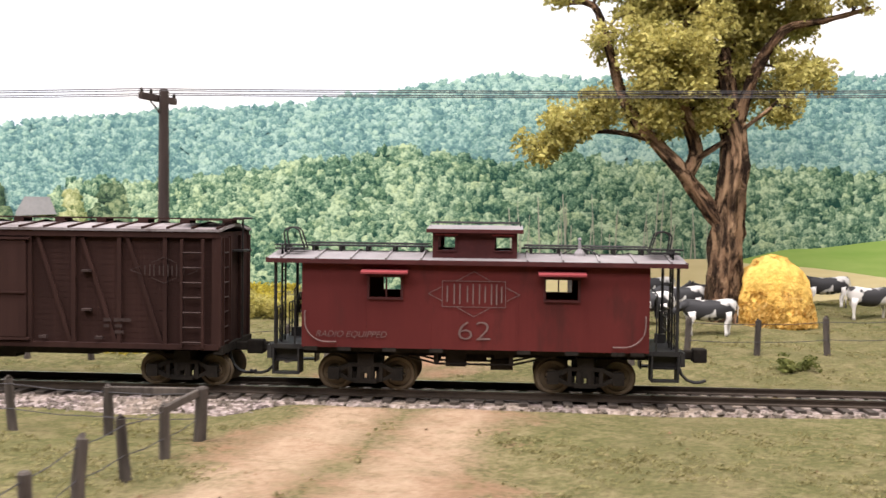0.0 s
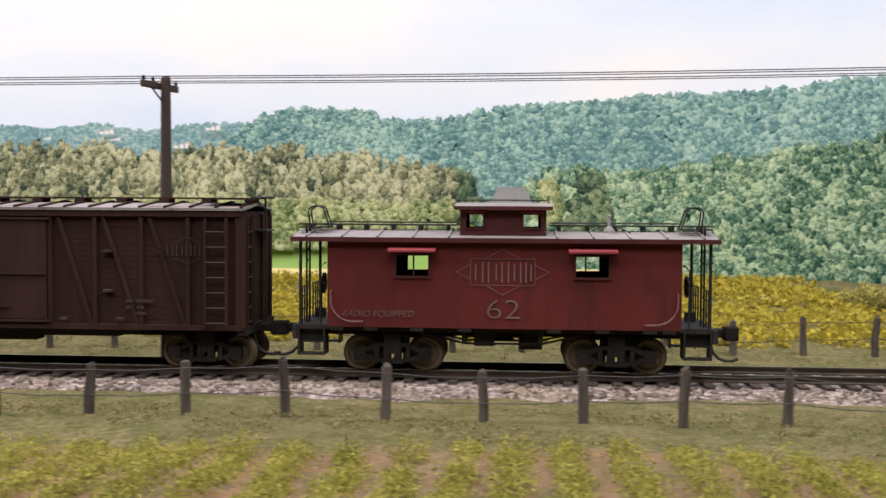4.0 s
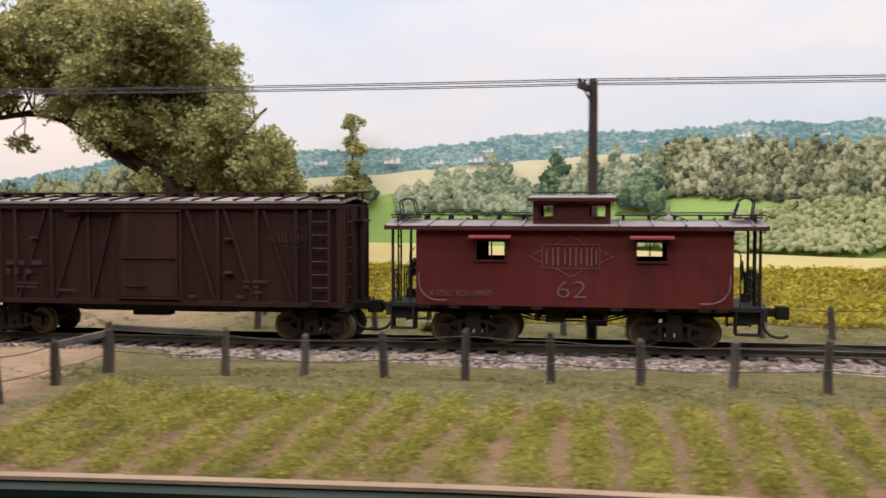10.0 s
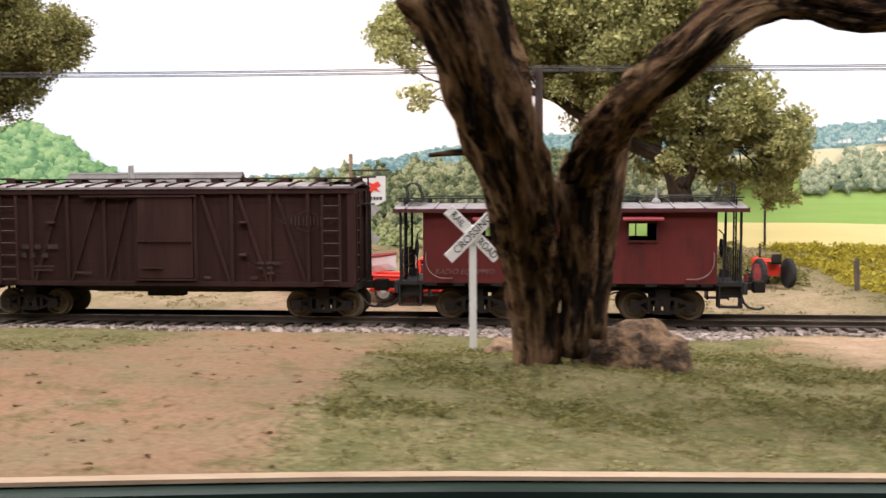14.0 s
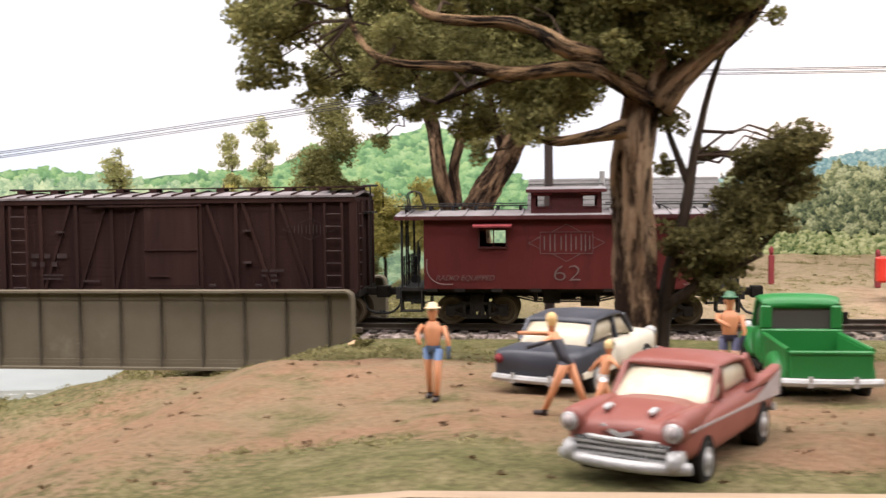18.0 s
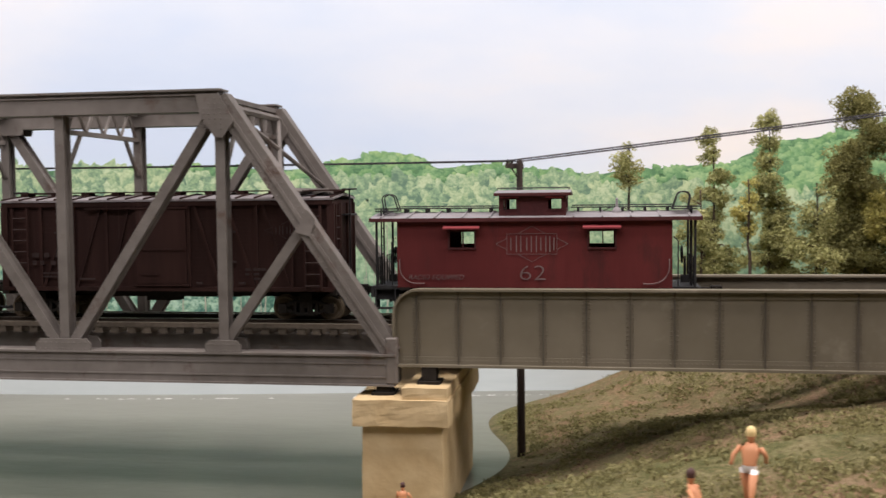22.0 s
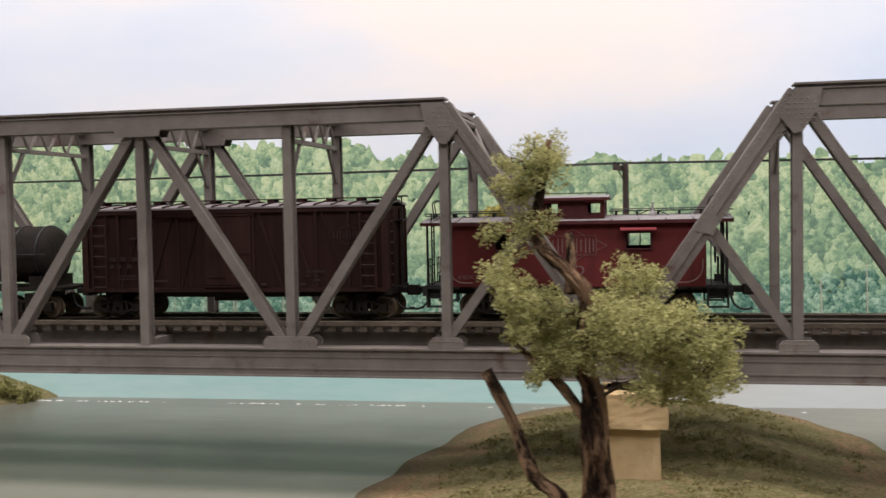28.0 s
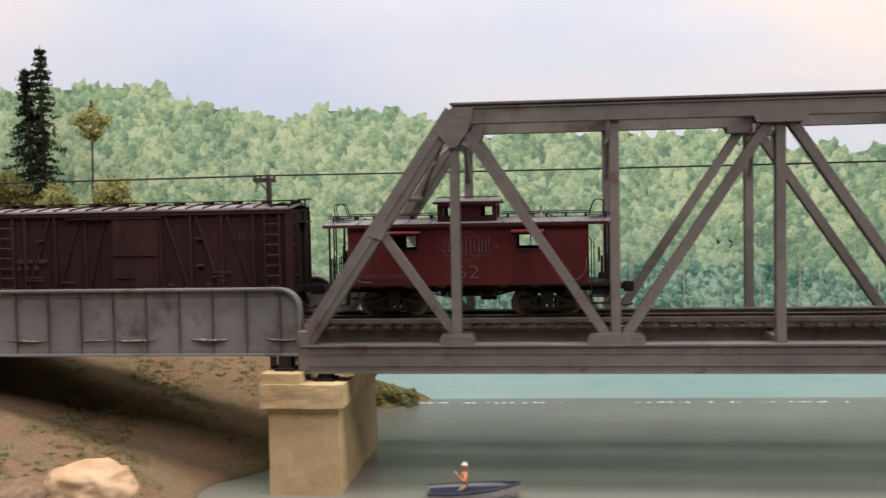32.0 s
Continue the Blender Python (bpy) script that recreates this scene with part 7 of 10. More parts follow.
def build_trees():
    tree("oak_tree", "gnarled golden-green tree with a thick furrowed trunk in the pasture", 16,
         [([(17.4, 1.4), (17.5, 4.3), (17.6, 6), (17.7, 7.7), (17.4, 9.4), (16.9, 11.8)], 0.85, 0.4),
          ([(17.5, 4.1), (16.3, 5.5), (15.4, 6.7), (14.3, 7.9), (13.1, 9.4), (12.3, 11.8), (11.6, 13.7), (10.4, 13.8)], 0.42, 0.1),
          ([(15.7, 6.5), (16.1, 7.4), (15.6, 9.1), (15.2, 11.5), (15.8, 13.9), (15.8, 15.8)], 0.34, 0.14),
          ([(17.6, 7.9), (18.3, 10.4), (19.5, 12.5), (21.1, 12.9), (23, 13.4)], 0.32, 0.08),
          ([(15.9, 7), (17.7, 8.2), (19.1, 9.3)], 0.16, 0.06),
          ([(14.3, 7.9), (12.4, 8.3), (10, 8.1)], 0.14, 0.05),
          ([(17.4, 9.4), (17.6, 12), (17.8, 15.4)], 0.25, 0.1)],
         [(9.3, 7.6, 1.04), (10.6, 8.5, 1.23), (12.3, 12.3, 0.94), (12.1, 9.4, 1.23), (14.8, 11.1, 1.97), (14.1, 9.1, 1.48), (16.2, 9.4, 1.48), (17.6, 10.8, 1.73), (20, 10.8, 1.36), (19.4, 9.4, 1.11), (18.4, 12.5, 1.48), (16.4, 13.2, 1.48), (13.8, 13.5, 1.11), (10.4, 14, 0.94), (20.8, 13.4, 1.23), (22.5, 13.9, 0.89), (15.2, 15.6, 2.71), (18.7, 15.6, 2.71), (12.5, 15.6, 1.73)],
         "bark_grey", "leaf_gold", 1.6, 0.7, 0.2)
    tree("shade_tree", "broad olive-green tree with arching limbs behind the track", 14,
         [([(-73.5, 1.9), (-73.9, 4.1), (-74.6, 5.3), (-76.2, 6.1), (-78.1, 7.2), (-79.7, 8.2), (-81.3, 8.5), (-83.1, 8.3)], 0.6, 0.1),
          ([(-73.8, 4), (-73.1, 6.1), (-73.4, 8.4), (-74.4, 10.8), (-75.5, 12.6)], 0.4, 0.12),
          ([(-73.4, 5.3), (-71.8, 6.3), (-70.3, 7.9), (-69.6, 8.6)], 0.16, 0.04),
          ([(-76.2, 6.1), (-76.8, 8), (-78.1, 10.3)], 0.22, 0.08)],
         [(-79.1, 10.3, 2.23), (-76.5, 10.3, 2.49), (-73.9, 10, 2.23), (-80.8, 10.8, 1.57), (-82.9, 10.7, 1.31), (-83.8, 9.1, 0.79), (-74.7, 7.9, 2.36), (-77.3, 7.8, 1.97), (-71.4, 7.1, 1.57), (-69.5, 5.6, 1.36), (-72.8, 6.1, 1.83), (-71.3, 4.5, 1.18), (-74.9, 5.1, 1.05), (-77, 4.4, 0.84), (-69.1, 4.8, 0.94), (-76, 11.7, 1.83), (-79.2, 8.5, 0.92), (-81.8, 7.1, 0.66), (-83.3, 10.4, 1.44), (-82.5, 11.7, 1.7), (-79.8, 12.2, 2.23), (-77.2, 12.4, 2.49), (-74.6, 11.8, 2.23), (-73, 10.6, 1.44), (-70.9, 7.9, 1.31), (-69.5, 6.2, 1.36), (-69.4, 4.5, 1.26), (-69.05, 3.6, 0.89), (-74, 8.4, 1.7), (-87.3, 10.9, 0.84), (-86.2, 11.8, 1.26), (-85, 12.3, 1.73), (-72.9, 12.2, 1.57), (-72.6, 10.8, 1.26), (-69.25, 6.8, 1.1), (-69.2, 6, 1.05), (-83.7, 11.9, 1.57), (-71.8, 9.4, 1.18), (-86.72, 11.17, 0.96, 10.5), (-85.12, 11.62, 1.20, 10.5), (-83.03, 11.32, 1.32, 10.5), (-85.95, 9.65, 0.91, 10.5), (-84.10, 9.86, 1.08, 10.5), (-85.18, 7.89, 0.72, 10.5), (-82.02, 9.57, 1.08, 10.5), (-87.01, 10.17, 0.67, 10.5), (-80.96, 11.26, 1.44, 10.5)],
         "bark_dark", "leaf_pale", 2.6, 0.55, 0.2)
    # modelled in the round in place of a tree printed on the backdrop
    tree("sapling", "slender pale-green modelled sapling in place of one printed on the backdrop", 24.0,
         [([(-67.9, 3.6), (-67.9, 5.1), (-68, 7), (-67.9, 9.2)], 0.07, 0.03)],
         [(-67.9, 8.6, 0.62), (-68.1, 7.8, 0.49), (-67.8, 7.3, 0.56), (-68, 6.2, 0.56), (-67.8, 5.3, 0.56), (-68.8, 5.1, 0.68), (-67.5, 5, 0.56)],
         "bark_dark", "leaf_pale", 0.4, 1.2, 0.16)
    tree("twisted_tree", "massive forked tree with deeply furrowed bark at the layout edge", -10.5,
         [([(-80.1, 0.1), (-80.15, 1.4), (-80.3, 2.9, -11.0), (-80.5, 4.2, -12.0), (-81.0, 5.7, -13.0), (-81.35, 6.8, -13.7), (-81.8, 8.0, -14.4)], 0.36, 0.88),
          ([(-79.3, 0.3), (-79.2, 1.9), (-79.2, 3.2), (-79.2, 4.2, -10.9)], 0.29, 0.46),
          ([(-79.2, 3.5), (-79.2, 4.2, -10.9), (-78.5, 5.5, -13.3), (-77.5, 6.4, -15.5), (-76.8, 7, -15.6), (-75.67, 7.36, -14.7), (-74.38, 7.07, -14.64), (-73.05, 7.09, -14.58), (-71.97, 6.94, -14.46), (-71.51, 6.3, -14.38), (-70.72, 5.81, -14.32), (-69.6, 5.87, -14.28), (-68.69, 6.27, -14.24)], 0.54, 0.1),
          ([(-78.8, 0.7), (-78.7, 2.3), (-78.5, 3.9), (-78.3, 5.3), (-77.7, 5.6)], 0.24, 0.3),
          ([(-80.6, 4.65, -12.3), (-81.5, 4.82, -12.5), (-82.3, 4.75, -12.6)], 0.1, 0.05),
          ([(-71.6, 6.52, -14.41), (-70.8, 6.98, -14.34), (-70.03, 7.29, -14.3), (-69.17, 7.6, -14.28)], 0.16, 0.05),
          ([(-69.6, 5.87, -14.28), (-68.84, 6.12, -14.27), (-68.25, 6.54, -14.26), (-67.75, 6.61, -14.24)], 0.1, 0.04),
          ([(-75.67, 7.36, -14.7), (-75.07, 7.97, -14.64), (-74.12, 8.74, -14.58)], 0.22, 0.1)],
         # Four masses above z 8 are unseen, added to shade the turf.
         [(-70.12, 6.66, 0.71, -14.9), (-69.25, 6.49, 0.64, -14.9), (-68.29, 6.49, 0.56, -14.9), (-67.86, 6.05, 0.36, -14.9), (-70.9, 7.18, 0.61, -14.9), (-69.68, 7.44, 0.82, -14.9), (-68.47, 7.36, 0.66, -14.9), (-69.77, 6.14, 0.3, -14.9), (-70.29, 6.23, 0.3, -14.9), (-67.77, 6.92, 0.46, -14.9), (-76.7, 9.3, 1.35, -14), (-74.12, 8.83, 1.17, -14.58), (-81.8, 11.2, 1.6), (-71.6, 8.4, 1.12, -14.9), (-71.16, 6.57, 0.51, -14.9), (-70.55, 6.75, 0.61, -14.9), (-69.86, 6.92, 0.71, -14.9), (-69.07, 6.92, 0.71, -14.9), (-68.2, 6.84, 0.61, -14.9), (-68.81, 6.4, 0.51, -14.9), (-67.86, 6.4, 0.51, -14.9), (-71.08, 7.44, 0.61, -14.9), (-70.29, 7.27, 0.71, -14.9)],
         "bark", "leaf_pale", 1.0, 0.85, 0.13)
    tree("park_tree", "tall shaggy olive tree with a pale split trunk beside parked cars", -9.6,
         [([(-101.2, 0), (-101.1, 2.2), (-101.2, 4.7), (-101, 6), (-100.8, 7.1), (-100.9, 8.7), (-100.9, 10.3)], 0.5, 0.34),
          ([(-100.77, 6.13, -9.8), (-101.74, 6.6, -10.65), (-102.58, 6.73, -11.35), (-103.84, 6.66, -11.35), (-104.86, 6.85, -11.35), (-106.14, 6.93, -11.35), (-106.91, 7.16, -11.35), (-107.45, 7.8, -10.95), (-107.59, 8.44, -10.95)], 0.22, 0.05),
          ([(-101.08, 6.53, -9.9), (-101.96, 7, -10.75), (-102.67, 7.14, -11.45), (-103.22, 7.49, -11.45), (-103.9, 7.75, -11.45), (-105.04, 7.83, -11.45), (-105.74, 8.01, -11.45), (-106.17, 8.42, -11.45)], 0.26, 0.06),
          ([(-100.63, 5.99, -9.8), (-99.87, 6.9, -9.8), (-98.92, 7.66, -9.8), (-98.35, 8.3, -9.8), (-98.11, 8.81, -9.8)], 0.32, 0.12),
          ([(-101.37, 5.49, -10.6), (-102.3, 5.29, -10.6), (-103.1, 5.23, -10.6), (-103.63, 5.48, -10.6)], 0.2, 0.06),
          ([(-103.94, 6.7, -11.05), (-104.86, 6.39, -11.05), (-105.58, 6.1, -11.05)], 0.1, 0.04),
          ([(-101, 6.7), (-101.5, 8.2), (-101.6, 9.5)], 0.2, 0.1)],
         [(-109.57, 8.22, 1.01), (-109.98, 7.25, 0.65), (-108.82, 6.73, 0.55), (-109.26, 8.77, 1.01), (-107.94, 8.72, 0.43), (-106.39, 7.63, 0.69), (-106.92, 6.89, 0.55), (-106.23, 5.97, 0.48), (-105.56, 6.57, 0.75), (-105.1, 7.46, 0.79), (-104.87, 5.86, 0.69), (-104.61, 5.03, 0.38), (-103.99, 6.6, 0.9), (-103.59, 5.69, 0.66), (-102.97, 7.66, 0.84), (-102.73, 6.36, 0.84), (-102.26, 8.25, 0.98), (-103.65, 8.57, 0.81), (-105.06, 8.69, 0.65), (-101.29, 7.95, 1.13), (-100.32, 8.32, 1.13), (-99.65, 7.63, 0.75), (-99.09, 8.28, 0.75), (-98.52, 8.53, 0.61), (-100.21, 7.11, 0.61), (-98.15, 7.92, 0.26), (-100.99, 9.29, 1.3), (-102.36, 9.61, 1.3), (-103.9, 9.81, 1.16), (-105.74, 9.74, 1.01), (-107.9, 9.82, 1.01), (-99.34, 9.49, 1.16), (-109.5, 9.89, 1.16), (-101.87, 7.02, 0.79), (-101.56, 8.64, 0.87)],
         "bark_tan", "leaf_olive", 1.5, 1.05, 0.12, "bark")
    tree("young_tree", "dark bushy young tree with a leaning stem", -9.0,
         [([(-100.5, -0.1), (-100.3, 1.9), (-99.9, 3.6), (-99.7, 4.9), (-99.3, 6.6), (-98.8, 7.9)], 0.2, 0.06),
          ([(-100.4, 1.3), (-99.4, 2), (-98.2, 2.6)], 0.16, 0.05),
          ([(-99.8, 4.2), (-100.3, 5.6), (-100.4, 6.5)], 0.1, 0.03)],
         [(-100.3, 5.8, 0.5), (-99.4, 5, 0.25), (-97.5, 4.8, 0.66), (-98.2, 4.2, 0.66), (-99.1, 3.2, 0.76), (-99.9, 2.9, 0.58), (-98, 3.4, 0.58), (-97.2, 5, 0.41), (-99.7, 2.3, 0.47), (-98.7, 2.4, 0.5), (-100.3, 4.7, 0.3), (-97.8, 4.5, 0.83), (-98.4, 3.7, 0.83), (-99.2, 2.7, 0.76), (-97.5, 5.2, 0.69), (-98.2, 4.8, 0.62), (-99.4, 1.9, 0.55)],
         "bark_dark", "leaf_dark", 1.0, 1.2, 0.13)
    tree("veteran_tree", "stout twisted tree with a sparse crown behind the track", 8,
         [([(-106.5, -0.3), (-106.5, 1.6), (-106.4, 3.2), (-105.9, 4.4), (-105.1, 5.7), (-104.4, 6.9), (-103.4, 8.3), (-102.4, 9.9)], 0.8, 0.3),
          ([(-106.9, 1.2), (-107.4, 3.2), (-107.8, 4.7), (-108.2, 7.4), (-108.8, 9), (-109.6, 10.7), (-110.5, 11.8), (-111.2, 12.5)], 0.42, 0.1),
          ([(-107.2, 3.6), (-107.3, 5.1), (-106.9, 6.8), (-106.6, 8.6), (-106.1, 9.9)], 0.3, 0.12),
          ([(-105.1, 5.7), (-105.6, 7.1), (-105.9, 8.9), (-106.2, 11.0)], 0.3, 0.1),
          ([(-108.2, 7.4), (-109.4, 7.5), (-110.6, 8.4)], 0.13, 0.04)],
         [(-111.5, 9, 1), (-111.7, 10.4, 0.86), (-110.6, 8.1, 0.76), (-108.2, 10.4, 1.31), (-106.7, 10.3, 1.19), (-105.4, 9.8, 1.43), (-104.8, 8, 1), (-106, 12.3, 1.9), (-109.3, 12.6, 1.66), (-103.9, 10.2, 1.9), (-103.1, 8.2, 1.66), (-101.9, 10.3, 2.14), (-103.3, 12.8, 2.14), (-110.4, 10.4, 1.07), (-109.5, 9.3, 1.07), (-108.6, 11.3, 1.19), (-110.6, 11.8, 1.07), (-107.3, 9.2, 0.95), (-109.7, 12.2, 1.19), (-112.2, 11, 0.95), (-112.6, 9.6, 0.86), (-111.2, 11.4, 1), (-110.97, 9.09, 1.00), (-110.35, 7.59, 0.81), (-109.70, 10.39, 1.19), (-108.18, 10.33, 1.19), (-107.10, 9.28, 0.95), (-106.36, 10.70, 1.19), (-105.18, 9.10, 1.00), (-110.57, 6.46, 0.57), (-107.63, 7.96, 0.71), (-105.91, 7.46, 0.71), (-111.46, 10.46, 0.86), (-109.26, 9.03, 0.71), (-104.88, 10.64, 1.19)],
         "bark_grey", "leaf_olive", 1.6, 0.62, 0.15)
    tree("slim_tree", "sparse slim olive tree near the backdrop", 14,
         [([(-124.46, 1), (-124.56, 3.21), (-124.51, 5.74), (-124.56, 6.49)], 0.1, 0.03)],
         [(-124.57, 6.35, 0.36), (-124.85, 5.8, 0.57), (-124.56, 5.39, 0.61), (-124.81, 5.03, 0.6), (-124.5, 4.71, 0.52)],
         "bark_dark", "leaf_pale", 0.42, 0.5, 0.12)
    tree("slim_tree", "ragged olive tree clothed to the ground near the backdrop", 18,
         [([(-120.11, 0.6), (-120.21, 0.32), (-120.16, 3.63), (-120.21, 7.08)], 0.12, 0.03)],
         [(-120.39, 7.02, 0.62), (-120.31, 5.95, 0.62), (-119.89, 5.02, 0.62), (-120.59, 3.98, 0.62), (-119.96, 3.93, 0.63), (-120.15, 2.94, 0.65), (-120.7, 2.95, 0.63), (-120.77, 1.96, 0.62), (-120.32, 1.96, 0.71), (-120.15, 0.98, 0.62), (-119.61, 0.98, 0.62), (-120.19, 0.03, 0.8), (-119.84, 0.05, 0.89)],
         "bark_dark", "leaf_pale", 0.71, 0.95, 0.12)
    tree("slim_tree", "ragged olive tree clothed to the ground near the backdrop", 16,
         [([(-117.67, 0.6), (-117.77, 0.42), (-117.72, 3.89), (-117.77, 7.45)], 0.12, 0.03)],
         [(-117.95, 7.52, 0.62), (-117.78, 6.57, 0.62), (-117.87, 5.59, 0.62), (-117.84, 4.64, 0.62), (-118.09, 4.64, 0.62), (-118.14, 3.71, 0.62), (-117.25, 3.71, 0.63), (-117.5, 2.83, 0.62), (-117.4, 2.8, 0.74), (-117.42, 1.92, 0.87), (-117.66, 1.93, 0.71), (-118.49, 1.05, 0.71), (-117.21, 1.07, 0.98), (-117.05, 0.18, 0.74), (-117.32, 0.19, 0.76)],
         "bark_dark", "leaf_pale", 0.86, 0.95, 0.12)
    tree("slim_tree", "wide shaggy olive tree near the backdrop", 14.5,
         [([(-113.79, 0.6), (-113.89, 0.50), (-113.84, 4.51), (-113.89, 8.55)], 0.12, 0.03)],
         [(-113.93, 7.98, 1.09), (-113.34, 6.91, 1.07), (-114.31, 5.75, 1.21), (-114.79, 4.75, 1.01), (-114.13, 4.68, 1.21), (-113.82, 3.57, 1.37), (-113.1, 3.62, 1.16), (-112.98, 2.53, 1.35), (-114.51, 2.52, 1.44), (-114.71, 1.49, 1.5), (-114.13, 1.48, 1.29), (-112.83, 0.41, 1.23), (-113.38, 0.41, 1.24)],
         "bark_dark", "leaf_olive", 1.25, 0.6, 0.12)
    tree("bank_tree", "shaggy olive tree on the riverbank", 11,
         [([(-116.47, -1.3), (-116.57, -0.42), (-116.52, 2.51), (-116.57, 4.56)], 0.1, 0.03)],
         [(-116.18, 4.2, 0.48), (-116.53, 3.28, 0.75), (-116.36, 2.52, 0.81), (-117.02, 1.8, 0.83), (-116.26, 1.13, 0.79), (-116.71, 0.5, 0.69)],
         "bark_dark", "leaf_pale", 0.57, 0.55, 0.12)
    tree("bank_tree", "shaggy olive tree on the riverbank", 11,
         [([(-121.41, -1.3), (-121.51, -0.76), (-121.46, 2.10), (-121.51, 4.31)], 0.1, 0.03)],
         [(-121.97, 3.93, 0.48), (-121.79, 2.96, 0.75), (-121.74, 2.15, 0.81), (-121.31, 1.39, 0.83), (-121.41, 0.67, 0.79), (-121.58, -0.01, 0.69)],
         "bark_dark", "leaf_pale", 0.57, 0.5, 0.12)
    tree("bush", "low pale yellowish bush behind the track", 13.5,
         [([(-112.83, 1), (-112.93, 1.66), (-112.88, 3.31), (-112.93, 4.22)], 0.1, 0.03)],
         [(-113.2, 3.86, 0.56), (-113.37, 3.04, 0.9), (-113.19, 2.47, 0.93), (-112.45, 2.01, 0.82)],
         "bark_dark", "leaf_gold", 0.65, 0.75, 0.12)
    tree("bush", "low pale yellowish bush behind the track", 13.5,
         [([(-111.21, 1), (-111.31, 1.65), (-111.26, 3.53), (-111.31, 4.68)], 0.1, 0.03)],
         [(-111.8, 4.21, 0.63), (-111.17, 3.26, 1.01), (-110.78, 2.58, 1.04), (-111.56, 2.03, 0.92)],
         "bark_dark", "leaf_gold", 0.73, 0.75, 0.12)
    tree("bush", "low pale yellowish bush behind the track", 13.5,
         [([(-109.61, 1), (-109.71, 1.65), (-109.66, 3.67), (-109.71, 4.97)], 0.1, 0.03)],
         [(-109.35, 4.48, 0.63), (-109.18, 3.45, 1.01), (-109.36, 2.71, 1.04), (-109.63, 2.09, 0.92)],
         "bark_dark", "leaf_gold", 0.73, 0.75, 0.12)
    tree("bush", "low pale yellowish bush behind the track", 13.5,
         [([(-108.42, 1), (-108.52, 1.64), (-108.47, 3.42), (-108.52, 4.48)], 0.1, 0.03)],
         [(-108.62, 4.14, 0.49), (-108.83, 3.29, 0.79), (-108.93, 2.66, 0.81), (-108.81, 2.13, 0.71)],
         "bark_dark", "leaf_gold", 0.56, 0.75, 0.12)
    tree("bush", "low pale yellowish bush behind the track", 13.5,
         [([(-119.01, 1), (-119.11, 1.69), (-119.06, 3.62), (-119.11, 4.80)], 0.1, 0.03)],
         [(-118.9, 4.55, 0.35), (-118.89, 3.72, 0.56), (-119.25, 3.04, 0.58), (-119.15, 2.43, 0.51)],
         "bark_dark", "leaf_gold", 0.4, 0.75, 0.12)
    tree("islet_tree", "contorted tree with airy foliage and a dead branch on the islet", -10.3,
         [([(-167.3, -5.1), (-167.3, -3.6), (-167.4, -2.4), (-167.4, -1.2), (-167.7, -0.2), (-167.5, 1.4), (-168.1, 2.2), (-168.9, 3.1), (-168.7, 4.5), (-168.5, 5.7)], 0.52, 0.07),
          ([(-168.2, -4.7), (-168.4, -4), (-169.1, -3.4), (-169.6, -2.1), (-170.4, -0.6)], 0.26, 0.15),
          ([(-167.4, -2.1), (-168.2, -1), (-168.8, -0.4), (-169.7, 0.4)], 0.2, 0.06),
          ([(-167.6, 1), (-166.6, 1.6), (-165.5, 0.8), (-164.2, -0.2)], 0.16, 0.04),
          ([(-168, 1.6), (-168, 2.3), (-168, 3.2)], 0.2, 0.1)],
         [(-169.1, 5.1, 0.64), (-168.6, 5.4, 0.64), (-169.6, 4.2, 0.42), (-170, 3.3, 0.46), (-169.6, 2.7, 0.49), (-169.3, 1.6, 0.76), (-168.5, 0.9, 0.91), (-168.2, 0, 0.73), (-169.3, 0.6, 0.55), (-166.5, 2.2, 0.61), (-166.4, 1.3, 0.79), (-165.8, 1.9, 0.52), (-165.2, 1, 0.58), (-165.5, 0.1, 0.79), (-164.5, 0.4, 0.64), (-164, -0.4, 0.55), (-164.8, -1, 0.64), (-167.2, 0.8, 0.68), (-168.8, -0.5, 0.46), (-166.1, -0.7, 0.55), (-168.9, 1, 0.91), (-168.2, -0.2, 0.83), (-166.4, 1, 1.14), (-165.2, 0.4, 1.14), (-164.5, -0.5, 0.83), (-165.5, -1, 0.76), (-168.9, -0.3, 0.68), (-167.4, 0.4, 0.99), (-169.7, 2.2, 0.64), (-169, 3.4, 0.68), (-169.3, 4.5, 0.73), (-168.5, 4.9, 0.7), (-166.7, 0.1, 0.91), (-164.1, 0.4, 0.68)],
         "bark_grey", "leaf_pale", 1.3, 0.46, 0.085)
    tree("dead_tree", "fallen dead tree with a tuft of yellowed leaves on the islet", 6.0,
         [([(-167.3, -2.9), (-167.5, -0.9), (-168.3, 0.4), (-169.6, 1.4), (-170.7, 2.7), (-170.8, 3.7), (-171.2, 4.8)], 0.3, 0.24),
          ([(-168.3, 0.4), (-169.1, -0.4), (-170, 0.3), (-171.2, 0.8)], 0.18, 0.08),
          ([(-170.7, 2.7), (-171.4, 3), (-172.1, 3.1)], 0.1, 0.05)],
         [(-172.4, 3.3, 0.85), (-172.8, 2.5, 0.75), (-172.1, 2.2, 0.75), (-171.9, 3.7, 0.6)],
         "bark_grey", "leaf_gold", 0.5, 0.9, 0.15)
    tree("bank_tree", "pale bushy tree on the far riverbank", 10.5,
         [([(-219.9, 1.6), (-220, 3.4), (-220, 6.4)], 0.12, 0.04)],
         [(-219.9, 5.5, 0.94), (-220.8, 4.5, 1), (-219.2, 4.4, 1), (-220, 3.4, 1.18)],
         "bark_dark", "leaf_olive", 0.8, 0.9, 0.17)
